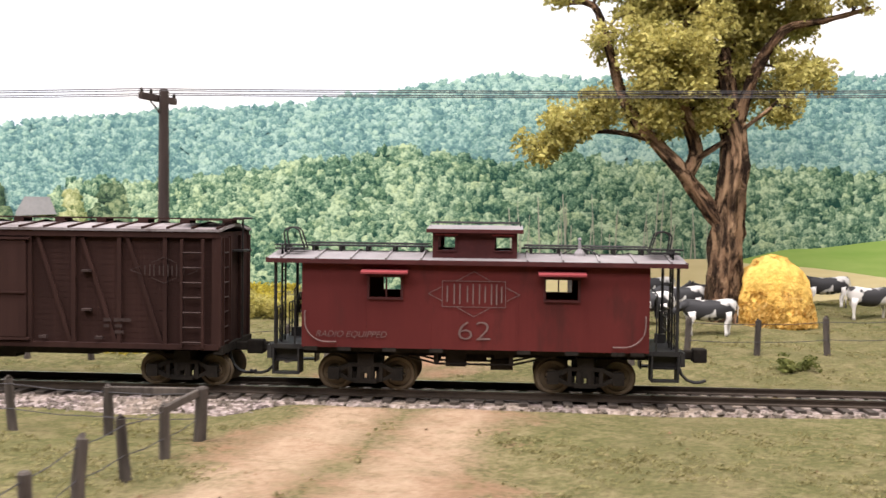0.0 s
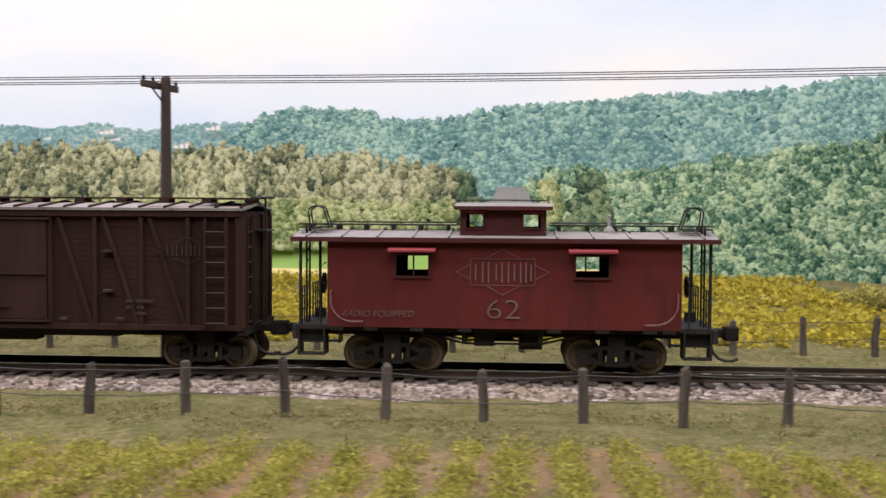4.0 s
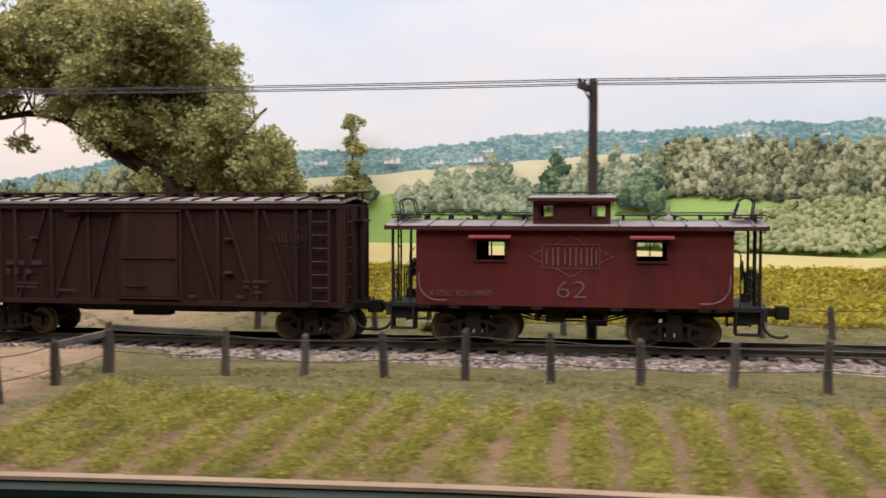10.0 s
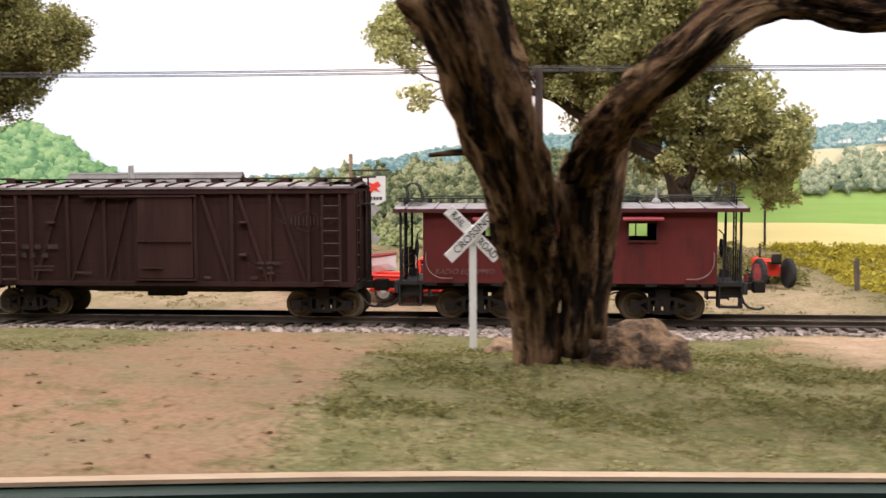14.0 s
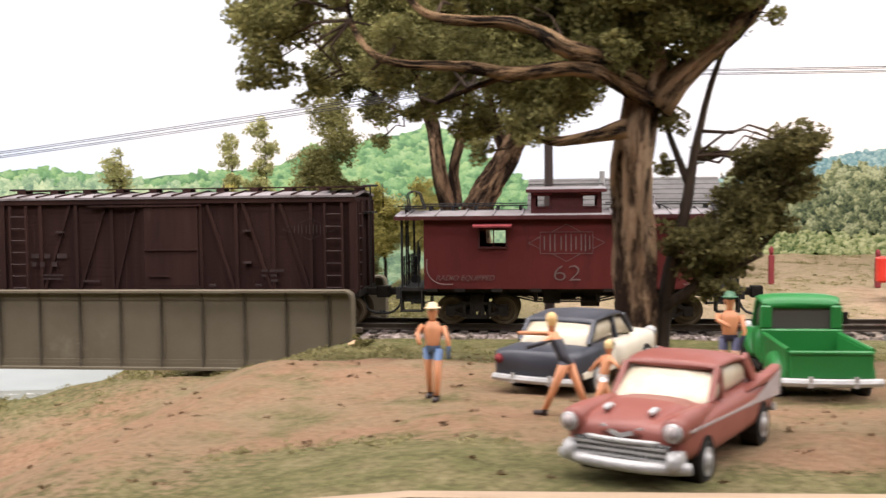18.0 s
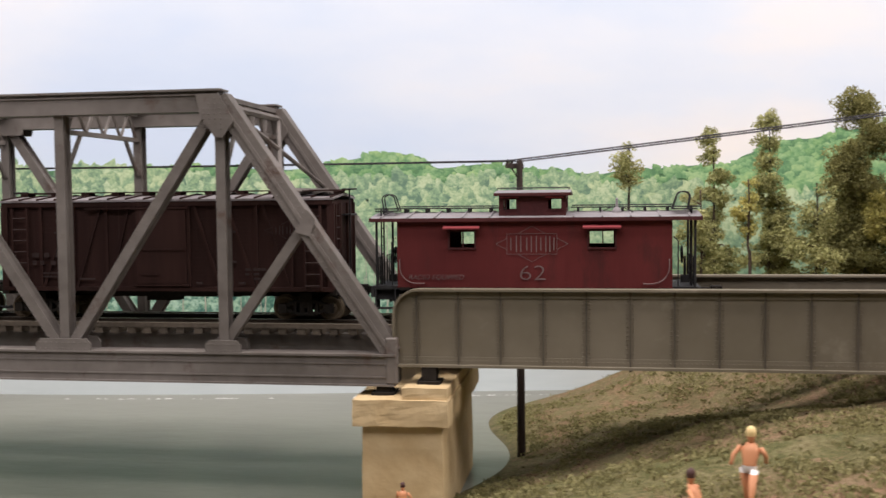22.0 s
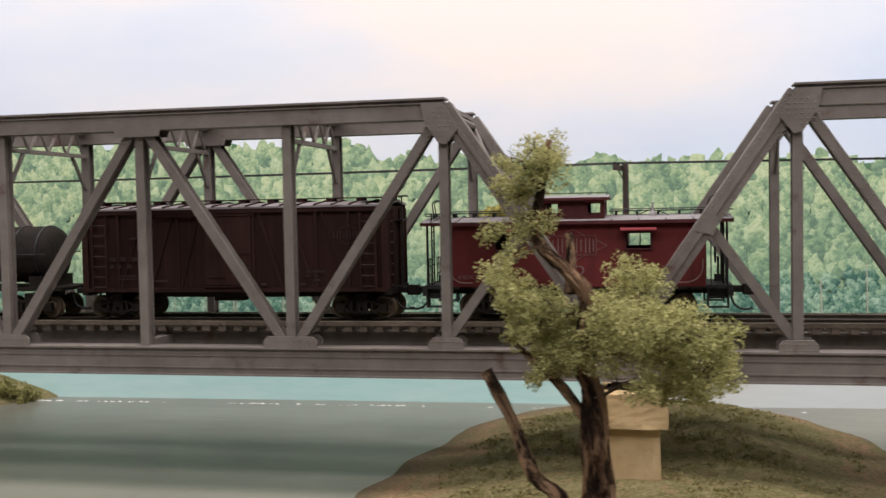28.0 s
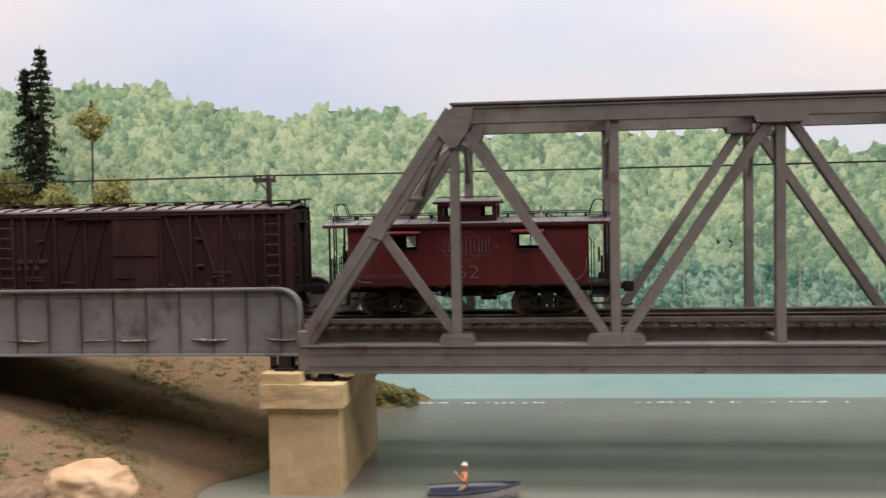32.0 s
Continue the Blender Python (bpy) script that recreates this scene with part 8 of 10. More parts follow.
    tree("bank_tree", "pale bushy tree on the far riverbank", 10.5,
         [([(-214.7, 1.9), (-214.7, 3.6), (-214.7, 6)], 0.12, 0.04)],
         [(-214.7, 5.1, 0.99), (-215.5, 4, 1.05), (-213.9, 3.9, 1.05), (-214.8, 2.9, 1.23)],
         "bark_dark", "leaf_pale", 0.8, 0.9, 0.17)
    tree("bank_tree", "pale bushy tree on the far riverbank", 10.5,
         [([(-215.8, 2.8), (-215.9, 4.5), (-215.8, 9.8)], 0.12, 0.04)],
         [(-215.8, 9.3, 0.49), (-216.2, 8.8, 0.52), (-215.4, 8.7, 0.52), (-215.8, 8.2, 0.62)],
         "bark_dark", "leaf_pale", 0.8, 0.9, 0.17)
    tree("bank_tree", "pale bushy tree on the far riverbank", 10.5,
         [([(-217.6, 1.6), (-217.7, 3.4), (-217.7, 5.4)], 0.12, 0.04)],
         [(-217.6, 4.7, 0.81), (-218.3, 3.9, 0.86), (-217, 3.7, 0.86), (-217.7, 2.9, 1.01)],
         "bark_dark", "leaf_pale", 0.8, 0.9, 0.17)
    conifer(-218.8, 11.0, 4.3, 12.8)
    conifer(-219.6, 11.0, 4.0, 11.7)


# ---- fences, poles, plants on the ground ----
def gz(x, y):
    return float(ground_z(np.array(float(x)), np.array(float(y))))


POST = []


def fence(label, spots, height, plank=()):
    """A fence thing: posts at the spots, two slack wires, planks between the pairs named."""
    g = thing("fence", label, "fence", group="field fences")
    if not POST:
        for k in range(4):
            bm = bmesh.new()
            tube(bm, [(0, 0, -0.3), (0.01 * k, 0.01, 0.4), (0, 0.015 * k, 0.97), (0, 0, 1.0)], [0.118, 0.113, 0.105, 0.07], 9, 0.25)
            POST.append(mesh_of("post", bm, MAT["post"]))
    tops = []
    for i, (x, y) in enumerate(spots):
        h = height * (1 + 0.07 * math.sin(i * 4.7))
        o = new("post", POST[i % 4])
        o.parent = g
        z = gz(x, y)
        o.matrix_basis = spot(x, y, z, (i * 73) % 360, 2.5 * math.sin(i * 2.3), 2.5 * math.cos(i * 3.1)) @ Matrix.Diagonal((1, 1, h, 1))
        tops.append((x, y, z + h))
    for lv in (0.88, 0.42):
        for a, b in zip(tops[:-1], tops[1:]):
            bm = bmesh.new()
            pa, pb = Vector((a[0], a[1] - 0.12, a[2] - height * (1 - lv))), Vector((b[0], b[1] - 0.12, b[2] - height * (1 - lv)))
            mid = (pa + pb) / 2 - Vector((0, 0, 0.04))
            tube(bm, [pa, mid, pb], [0.011] * 3, 4)
            part("fence_wire", bm, MAT["wire"], g, "slack dark fence wire")
    for i, j in plank:
        bm = bmesh.new()
        a, b = Vector(tops[i]), Vector(tops[j])
        beam(bm, a - Vector((0, 0, 0.12)), b - Vector((0, 0, 0.12)), 0.17, 0.1)
        part("fence_plank", bm, MAT["post"], g, "weathered top plank", soften=0.02)
    return g


def build_fences():
    front = [(1.45 - 2.17 * i, -5.7 - 0.25 * math.sin(i * 0.6)) for i in range(1, 31)]
    fence("weathered post and wire fence along the track beside the crop", [(1.45, -6.0)] + front + [(-66.35, -6.6)], 1.22, [(0, 1), (30, 31)])
    fence("weathered post and wire fence beside the dirt lane", [(1.45, -6.2), (1.38, -8.1), (1.36, -10.05), (1.3, -11.9), (1.25, -13.6), (1.2, -15.4), (1.1, -17.2)], 1.2, [(0, 1)])
    fence("weathered post and wire fence at the crop's end", [(-66.35, -6.8), (-66.45, -9.0), (-66.58, -11.0), (-66.68, -12.5), (-66.8, -14.1), (-66.95, -15.9)], 1.15, [(0, 1)])
    back = [(-66.4 + 2.24 * i, 4.3 + 0.016 * (i * 2.24)) for i in range(0, 31)]
    fence("weathered post and wire fence behind the track", back, 1.2, [(0, 1)])
    fence("weathered pasture fence of posts and wire", [(14.4 + 2.45 * i, 7.6 + 0.15 * i) for i in range(9)], 1.35)
    fence("weathered lane fence of posts and wire", [(12.3, 6), (11.94, 7.6), (12, 9.8), (11.99, 11.7), (11.87, 13.15), (11.72, 14.2), (11.5, 15.3), (11.42, 16.8), (11.24, 18.05), (11.13, 19.4), (11.15, 21.2), (11.19, 22.85)], 1.2)
    fence("weathered lane fence of posts and wire", [(2.1 + 0.2 * i, 5.5 + 1.9 * i) for i in range(5)], 1.25)
    fence("weathered corner fence of posts and planks", [(-66.4, 4.4), (-66.9, 6.6), (-67.4, 8.8)], 1.25, [(0, 1)])


POLES = [(26, 3.0, 8.5), (-2.25, 1.95, 8.3), (-27.94, 2.4, 8.1), (-54.17, 2.25, 8.1), (-80.2, 3.0, 8.35), (-103.3, 3.0, 8.5), (-129.05, 4.75, 5.55), (-166.75, 3.6, 5.65), (-204.9, 4.95, 5.6), (-236, 5, 5.6)]


def build_poles():
    heads = []
    for i, (x, y, z) in enumerate(POLES):
        g = thing("utility_pole", "dark brown wooden pole with a crossarm, " + ("standing by the river" if z < 6 else "beside the track"), "pole", group="line of utility poles")
        bm = bmesh.new()
        zb = min(gz(x, y), -0.3) - 0.3 if z > 6 else gz(x, y) - 0.3
        r = 0.17 if z > 6 else 0.15
        tube(bm, [(x, y, zb), (x, y, (z + zb) / 2), (x, y, z - 0.1), (x, y, z)], [r * 1.15, r, r * 0.85, r * 0.6], 10, 0.06)
        part("shaft", bm, MAT["pole"], g)
        d = Vector((math.cos(radians(75)), math.sin(radians(75)), 0))
        arm = []
        for dz in ((-0.3,) if z > 6 else (-0.25,)):
            bm = bmesh.new()
            c = Vector((x, y, z + dz)) - Vector((-d.y, d.x, 0)) * -0.2
            beam(bm, c - d * 0.9, c + d * 0.9, 0.2, 0.14)
            part("crossarm", bm, MAT["pole"], g, soften=0.02)
            bm = bmesh.new()
            for s in (-1, 1):
                cyl(bm, c + d * 0.55 * s, Vector((x, y, z + dz - 0.6)), 0.03, seg=5)
            part("brace", bm, MAT["pole"], g)
            for k in (-0.82, -0.36, 0.36, 0.82):
                bm = bmesh.new()
                p = c + d * k
                lathe(bm, [(0.03, 0.08), (0.06, 0.12), (0.05, 0.2), (0.02, 0.24)], 8, Matrix.Translation(p))
                part("insulator", bm, MAT["under"], g, "small dark insulator")
                arm.append(p + Vector((0, 0, 0.2)))
        heads.append(arm)
    for a, b in zip(heads[:-1], heads[1:]):
        for p, q in zip(a, b):
            bm = bmesh.new()
            n = 12
            line(bm, [p.lerp(q, i / n) - Vector((0, 0, 0.07 * 4 * (i / n) * (1 - i / n))) for i in range(n + 1)], 0.015, 4)
            tagged(part("utility_wire", bm, MAT["wire"]), "thin dark line wire strung between poles", "wire", "line wires")


def clumps(name, label, cat, mat, xs, ys, n_leaf, rad, high, size, seed):
    r = np.random.RandomState(seed)
    n = len(xs)
    z = ground_z(xs, ys)
    s = r.uniform(0.7, 1.25, n)
    e = r.normal(size=(n, n_leaf, 3))
    e /= np.linalg.norm(e, axis=2, keepdims=True)
    e[..., 2] = np.abs(e[..., 2])
    e *= r.uniform(0.35, 1.0, (n, n_leaf, 1))
    c = np.stack([xs, ys, z], -1)[:, None] + e * s[:, None, None] * np.array([rad, rad, high])
    v, q = leaf_quads(r, c.reshape(-1, 3), size)
    return tagged(fast_mesh(name, v, q, mat), label, cat, kind="stuff")


def build_crops():
    r = np.random.RandomState(3)
    xs, ys = [], []
    for i in range(62):
        x0 = -4.6 - i * 0.985
        y = np.arange(-9.2, float(front_y(np.array(x0))) + 0.3, -0.36) + r.uniform(-0.08, 0.08)
        keep = r.rand(len(y)) > 0.05
        y = y[keep] + r.uniform(-0.12, 0.12, keep.sum())
        xs.append(x0 + 0.1 * np.sin(y * 0.7 + i) + r.uniform(-0.08, 0.08, len(y)))
        ys.append(y)
    clumps("crop_rows", "rows of low yellow-green leafy crop plants", "crop", MAT["crop"], np.concatenate(xs), np.concatenate(ys), 190, 0.44, 0.36, 0.042, 4)
    n = 5200
    x, u = r.uniform(-68, -3, n), r.uniform(0, 1, n)
    y = 6.2 + u * 18.9
    y = np.round(y / 0.8) * 0.8 + r.uniform(-0.2, 0.2, n)
    keep = (x < -3.5 + 0.1 * (y - 6)) & (x > -66.5 - 0.2 * (y - 6))
    clumps("crop_field", "dense golden-green crop field", "crop", MAT["crop_back"], x[keep], y[keep], 22, 0.42, 0.4, 0.13, 5)
    # grass and weeds
    n = 46000
    x = r.uniform(-130, 30, n)
    y = np.where(r.rand(n) < 0.62, r.uniform(-20, -3.6, n), r.uniform(3.4, 24, n))
    d = dirt_at(x, y)
    keep = (r.rand(n) > d * 1.6) & (y > front_y(x) + 0.3) & ~((x < -4) & (x > -66) & (y > 6)) & ~((x < -4) & (x > -66) & (y < -9)) & (np.sin(x * 0.9 + 2 * np.sin(y)) + np.sin(y * 1.3 + x * 0.4) + r.normal(size=n) * 0.8 > 0.1)
    keep &= (ground_z(x, y) > -6.2) & ((y < -4.0) | (y > 3.8))
    clumps("grass_tufts", "short dry tufts of olive grass", "grass", MAT["tuft"], x[keep], y[keep], 14, 0.22, 0.1, 0.042, 6)
    n = 5200
    x, y = r.uniform(-86, -67, n), r.uniform(-16.5, -5.5, n)
    keep = (r.rand(n) > dirt_at(x, y) * 1.4) & (y > front_y(x) + 0.25) & (np.sin(x * 1.3 + y) + np.sin(y * 1.7 - x * 0.5) + r.normal(size=n) * 0.7 > 0.15)
    clumps("verge_grass", "coarse mottled olive-green turf round the forked tree", "grass", MAT["verge"], x[keep], y[keep], 16, 0.26, 0.12, 0.045, 63)
    n = 12000
    x, y = r.uniform(-131, -107, n), r.uniform(-27, 13, n)
    keep = (ground_z(x, y) > -6.2) & (y > front_y(x) + 0.4) & ((x < -116) | (y > -9.5)) & ((x < -110) | (np.abs(y) > 3.4)) & (np.sin(x * 0.7 + y * 0.5) + np.sin(y * 1.1 - x * 0.6) + r.normal(size=n) * 0.8 > -0.1)
    clumps("slope_grass", "shaggy olive turf on the sloping bank", "grass", MAT["tuft"], x[keep], y[keep], 16, 0.34, 0.12, 0.07, 61)
    n = 900
    x, y = np.concatenate([r.uniform(-131, -84, n // 2), r.uniform(-131, -112, n // 2)]), np.concatenate([r.uniform(-22, -3.6, n // 2), r.uniform(-8, 10, n // 2)])
    keep = (ground_z(x, y) > -6.2) & (y > front_y(x) + 0.5)
    clumps("leaf_litter", "scattered brown leaf litter on the bare ground", "litter", MAT["litter"], x[keep], y[keep], 7, 0.12, 0.03, 0.045, 62)
    n = 5200
    x = np.concatenate([r.uniform(-176, -156, n), r.uniform(-226, -201, n)])
    y = r.uniform(-16, 15, 2 * n)
    keep = (ground_z(x, y) > -6.1) & (np.sin(x * 0.8) + np.sin(y * 0.9 + x) + r.normal(size=2 * n) * 0.7 > 0.3)
    clumps("bank_grass", "sparse tufts on the river banks", "grass", MAT["tuft"], x[keep], y[keep], 14, 0.28, 0.12, 0.07, 8)
    n = 800
    x = np.concatenate([r.uniform(-30, 24, n // 3), r.uniform(-108, -66, n - n // 3)])
    y = r.uniform(-19.5, -4.2, n)
    ok = y > front_y(x) + 0.3
    v0 = np.array([(1, 0, 0), (-1, 0, 0), (0, 1, 0), (0, -1, 0), (0, 0, 1)], float)
    c = np.stack([x, y, ground_z(x, y)], -1)[ok]
    sc = r.uniform(0.02, 0.06, (len(c), 1, 1))
    v = (v0[None] * sc * r.uniform(0.6, 1.2, (len(c), 5, 3)) + c[:, None]).reshape(-1, 3)
    tri = np.array([(0, 2, 4), (2, 1, 4), (1, 3, 4), (3, 0, 4)])
    f = (tri[None] + 5 * np.arange(len(c))[:, None, None]).reshape(-1, 3)
    tagged(fast_mesh("ground_litter", v, f, leafy("litter", (0.06, 0.035, 0.02), (0.16, 0.09, 0.05), (0.3, 0.19, 0.11))), "small brown clods and leaf litter on the ground", "litter", kind="stuff")
    shrubs = [("low green shrub in the grass", "leaf_mid", (17.4, 5.6, 0.45), (18.0, 5.7, 0.35)), ("small tuft of weeds at the fence", "tuft", (-60.0, 4.6, 0.3)),
              ("clump of dark trackside weeds", "leaf_dark", (-76.8, -4.3, 0.3), (-76.0, -4.2, 0.22)), ("low weeds below the bridge end", "leaf_dark", (-108.8, -4.4, 0.3)), ("brown dry brush beside the field", "leaf_gold", (-3.0, 15, 0.8), (-2.2, 14.6, 0.7), (-1.2, 15.2, 0.7)),
              ("leafy green bush on the riverbank", "leaf_olive", (-199.8, 12.4, 0.6), (-200.8, 12.2, 0.7), (-201.8, 11.6, 0.7)), ("rounded olive bushes behind the yard", "leaf_olive", (-70.5, 10.5, 0.9), (-72, 11, 1.1), (-69.6, 11, 0.8)),
              ("pale leafy bushes beside the road", "leaf_pale", (-80.5, 12, 0.9), (-82, 12.4, 0.7), (-79.2, 12.6, 0.8))]
    for k, (lab, m, *bl) in enumerate(shrubs):
        rr = np.random.RandomState(900 + k)
        B = [(x, y, gz(x, y) + q * 0.5, q) for x, y, q in bl]
        v, q = leaf_quads(rr, crown_points(rr, B, 1.2, 0.13), 0.08)
        tagged(fast_mesh("shrub", v, q, MAT[m]), lab, "shrub")


# ---- road vehicles ----
def loft(bm, stations, seg=20):
    """Cross-sections along x: (x, half width, bottom, top, squareness)."""
    last = None
    for x, w, z0, z1, p in stations:
        rg = []
        for i in range(seg):
            a = 2 * math.pi * (i + 0.5) / seg
            c, s = math.cos(a), math.sin(a)
            rg.append(bm.verts.new((x, w * math.copysign(abs(c) ** (2 / p), c), (z0 + z1) / 2 + (z1 - z0) / 2 * math.copysign(abs(s) ** (2 / p), s))))
        if last:
            bridge(bm, last, rg)
        else:
            bm.faces.new(rg[::-1])
        last = rg
    bm.faces.new(last)


def car_wheels(g, xs, track, r, cap="chrome"):
    for x in xs:
        for s in (-1, 1):
            bm = bmesh.new()
            m = pose(0, 0, 0, 90 * -s)
            lathe(bm, [(r * 0.55, 0.0), (r * 0.62, 0.1), (r * 0.9, 0.11), (r, 0.05), (r, -0.07), (r * 0.9, -0.12), (0.1, -0.12)], 18, m)
            w = part("wheel", bm, MAT["tyre"], g, "black tyre with a bright hubcap", at=(x, s * track, r))
            bm = bmesh.new()
            lathe(bm, [(r * 0.7, 0.08), (r * 0.66, 0.115), (r * 0.55, 0.1), (r * 0.4, 0.1), (r * 0.34, 0.135), (0.04, 0.155)], 18, m)
            part("hubcap", bm, MAT[cap], w, smooth=True)


def slab(bm, quad, thick):
    """A thin pane on four corners."""
    q = [Vector(p) for p in quad]
    n = (q[1] - q[0]).cross(q[3] - q[0]).normalized() * thick / 2
    a, b = [bm.verts.new(p + n) for p in q], [bm.verts.new(p - n) for p in q]
    bridge(bm, a, b)
    bm.faces.new(a[::-1])
    bm.faces.new(b)


def greenhouse(g, glass, roof, belt, pillars, paint, pane="pane"):
    bm = bmesh.new()
    loft(bm, glass, 20)
    part("window_glass", bm, MAT[pane], g, "clouded windows", smooth=pane != "pane")
    bm = bmesh.new()
    loft(bm, roof, 20)
    part("roof", bm, MAT[paint], g, smooth=True)
    for p, q, w in pillars:
        for s in (-1, 1):
            bm = bmesh.new()
            beam(bm, (p[0], s * p[1], p[2]), (q[0], s * q[1], q[2]), w, 0.09)
            part("pillar", bm, MAT[paint], g)


def bumper(g, x, w, z, curve=0.1):
    bm = bmesh.new()
    n = 8
    pts = [(x - math.copysign(curve, x) * (abs(i / n * 2 - 1) ** 2), w * (i / n * 2 - 1), z) for i in range(n + 1)]
    tube(bm, pts, [0.075] * (n + 1), 8)
    for y in (-w * 0.45, w * 0.45):
        bx(bm, x - 0.05, x + math.copysign(0.05, x) + 0.03, y - 0.04, y + 0.04, z - 0.08, z + 0.12)
    part("bumper", bm, MAT["chrome"], g, "bright chromed bumper")


def lamp_pair(g, x, y, z, r, mat="chrome", tilt=0):
    for s in (-1, 1):
        bm = bmesh.new()
        lathe(bm, [(r, -0.1), (r, 0.03), (r * 0.8, 0.06)], 14, pose(x, s * y, z, 0, 90 if x > 0 else -90))
        h = part("headlight" if x > 0 else "tail_light", bm, MAT[mat], g, smooth=True)
        bm = bmesh.new()
        lathe(bm, [(r * 0.78, 0.055), (r * 0.4, 0.1), (0.01, 0.11)], 12, pose(x, s * y, z, 0, 90 if x > 0 else -90))
        part("lens", bm, MAT["flash" if x > 0 else "bright_red"], h, smooth=True)


def fender(g, x, y, rx, ry, rz, z, mat):
    for s in (-1, 1):
        bm = bmesh.new()
        loft(bm, [(x - rx * math.cos(a), max(0.02, ry * math.sin(a) ** 0.6), z - 0.12 * math.sin(a), z - 0.12 + (rz + 0.12) * max(0.05, math.sin(a)), 2.4) for a in [i * math.pi / 12 for i in range(0, 13)]], 16)
        for v in bm.verts:
            v.co.y += s * y
        part("fender", bm, MAT[mat], g, smooth=True)


def put_car(name, label, cat, x, y, rz):
    return thing(name, label, cat, x, y, gz(x, y) + 0.0, rz)


def build_cars():
    # rounded tan coupe
    g = put_car("coupe", "dusty tan rounded pre-war coupe on bare dirt", "car", -97.3, -19.9, -102)
    c = "car_tan"
    bm = bmesh.new()
    loft(bm, [(-2.45, 0.25, 0.5, 0.75, 2.2), (-2.3, 0.55, 0.36, 0.98, 2.4), (-1.7, 0.76, 0.3, 1.1, 2.8), (-0.6, 0.84, 0.28, 1.16, 3), (0.5, 0.82, 0.28, 1.17, 3), (0.9, 0.7, 0.3, 1.2, 2.6), (1.4, 0.6, 0.32, 1.22, 2.2), (1.9, 0.48, 0.34, 1.2, 1.9), (2.25, 0.36, 0.36, 1.14, 1.75), (2.42, 0.24, 0.4, 1.04, 1.7), (2.48, 0.1, 0.46, 0.94, 1.7)], 28)
    part("body", bm, MAT[c], g, smooth=True)
    bm = bmesh.new()
    loft(bm, [(-2.3, 0.3, 0.8, 0.98, 2.4), (-2.0, 0.52, 0.85, 1.22, 2.6), (-1.6, 0.64, 0.9, 1.44, 2.7), (-1.1, 0.7, 0.9, 1.6, 2.9), (-0.5, 0.74, 0.9, 1.68, 3), (0.1, 0.73, 0.9, 1.67, 3), (0.36, 0.69, 0.9, 1.6, 3), (0.62, 0.66, 0.9, 1.38, 3.2), (0.9, 0.62, 0.9, 1.14, 3.2)], 28)
    part("cabin", bm, MAT[c], g, "", smooth=True)
    for s in (-1, 1):
        bm = bmesh.new()
        slab(bm, [(0.905, s * 0.008, 1.19), (0.86, s * 0.56, 1.2), (0.49, s * 0.54, 1.5), (0.53, s * 0.008, 1.55)], 0.06)
        part("windscreen", bm, MAT["pane"], g, "clouded greyish windscreen half")
        bm = bmesh.new()
        slab(bm, [(0.35, s * 0.735, 1.2), (-0.35, s * 0.755, 1.2), (-0.35, s * 0.715, 1.5), (0.12, s * 0.705, 1.5)], 0.03)
        slab(bm, [(-0.48, s * 0.755, 1.2), (-0.95, s * 0.735, 1.2), (-0.9, s * 0.69, 1.46), (-0.48, s * 0.71, 1.5)], 0.03)
        part("side_window", bm, MAT["pane"], g, "clouded greyish side glass")
    fender(g, 1.62, 0.72, 0.88, 0.22, 0.47, 0.45, c)
    fender(g, -1.45, 0.7, 0.86, 0.24, 0.54, 0.42, c)
    car_wheels(g, (1.5, -1.4), 0.8, 0.35)
    bumper(g, 2.6, 0.95, 0.4)
    bumper(g, -2.5, 0.78, 0.42)
    lamp_pair(g, 2.4, 0.72, 0.76, 0.14)
    for s in (-1, 1):
        bm = bmesh.new()
        for k in range(4):
            bx(bm, 2.06 - 0.04 * k, 2.49 - 0.05 * k, *sorted((s * (0.055 + k * 0.05), s * (0.085 + k * 0.05))), 0.46, 0.86 - 0.05 * k)
        part("grille", bm, MAT["pane"], g, "narrow upright dull grille")
    bm = bmesh.new()
    for s in (-1, 1):
        bx(bm, -1.2, 1.3, *sorted((s * 0.78, s * 0.92)), 0.28, 0.33)
    part("running_board", bm, MAT["chrome"], g)
    g.scale = (0.84, 0.86, 0.9)
    # finned rust-red hardtop
    g = put_car("finned_sedan", "dull rust-red finned hardtop with white side flash", "car", -101.3, -20.25, -117)
    c = "car_rust"
    bm = bmesh.new()
    loft(bm, [(-2.6, 0.7, 0.5, 0.9, 4), (-2.45, 0.84, 0.36, 0.97, 4), (-1.6, 0.9, 0.28, 1.0, 4.5), (-0.6, 0.91, 0.26, 1.0, 4.5), (0.8, 0.91, 0.26, 0.99, 4.5), (1.5, 0.91, 0.28, 0.98, 4), (2.2, 0.88, 0.32, 0.95, 3.6), (2.46, 0.82, 0.38, 0.88, 3.2), (2.54, 0.74, 0.42, 0.8, 3)], 32)
    part("body", bm, MAT[c], g, smooth=True)
    bm = bmesh.new()
    loft(bm, [(0.9, 0.6, 0.8, 1.02, 2.6), (1.5, 0.58, 0.8, 1.05, 2.5), (2.1, 0.52, 0.75, 1.01, 2.4), (2.45, 0.42, 0.72, 0.9, 2.3), (2.56, 0.3, 0.7, 0.82, 2.2)], 24)
    part("hood", bm, MAT[c], g, smooth=True)
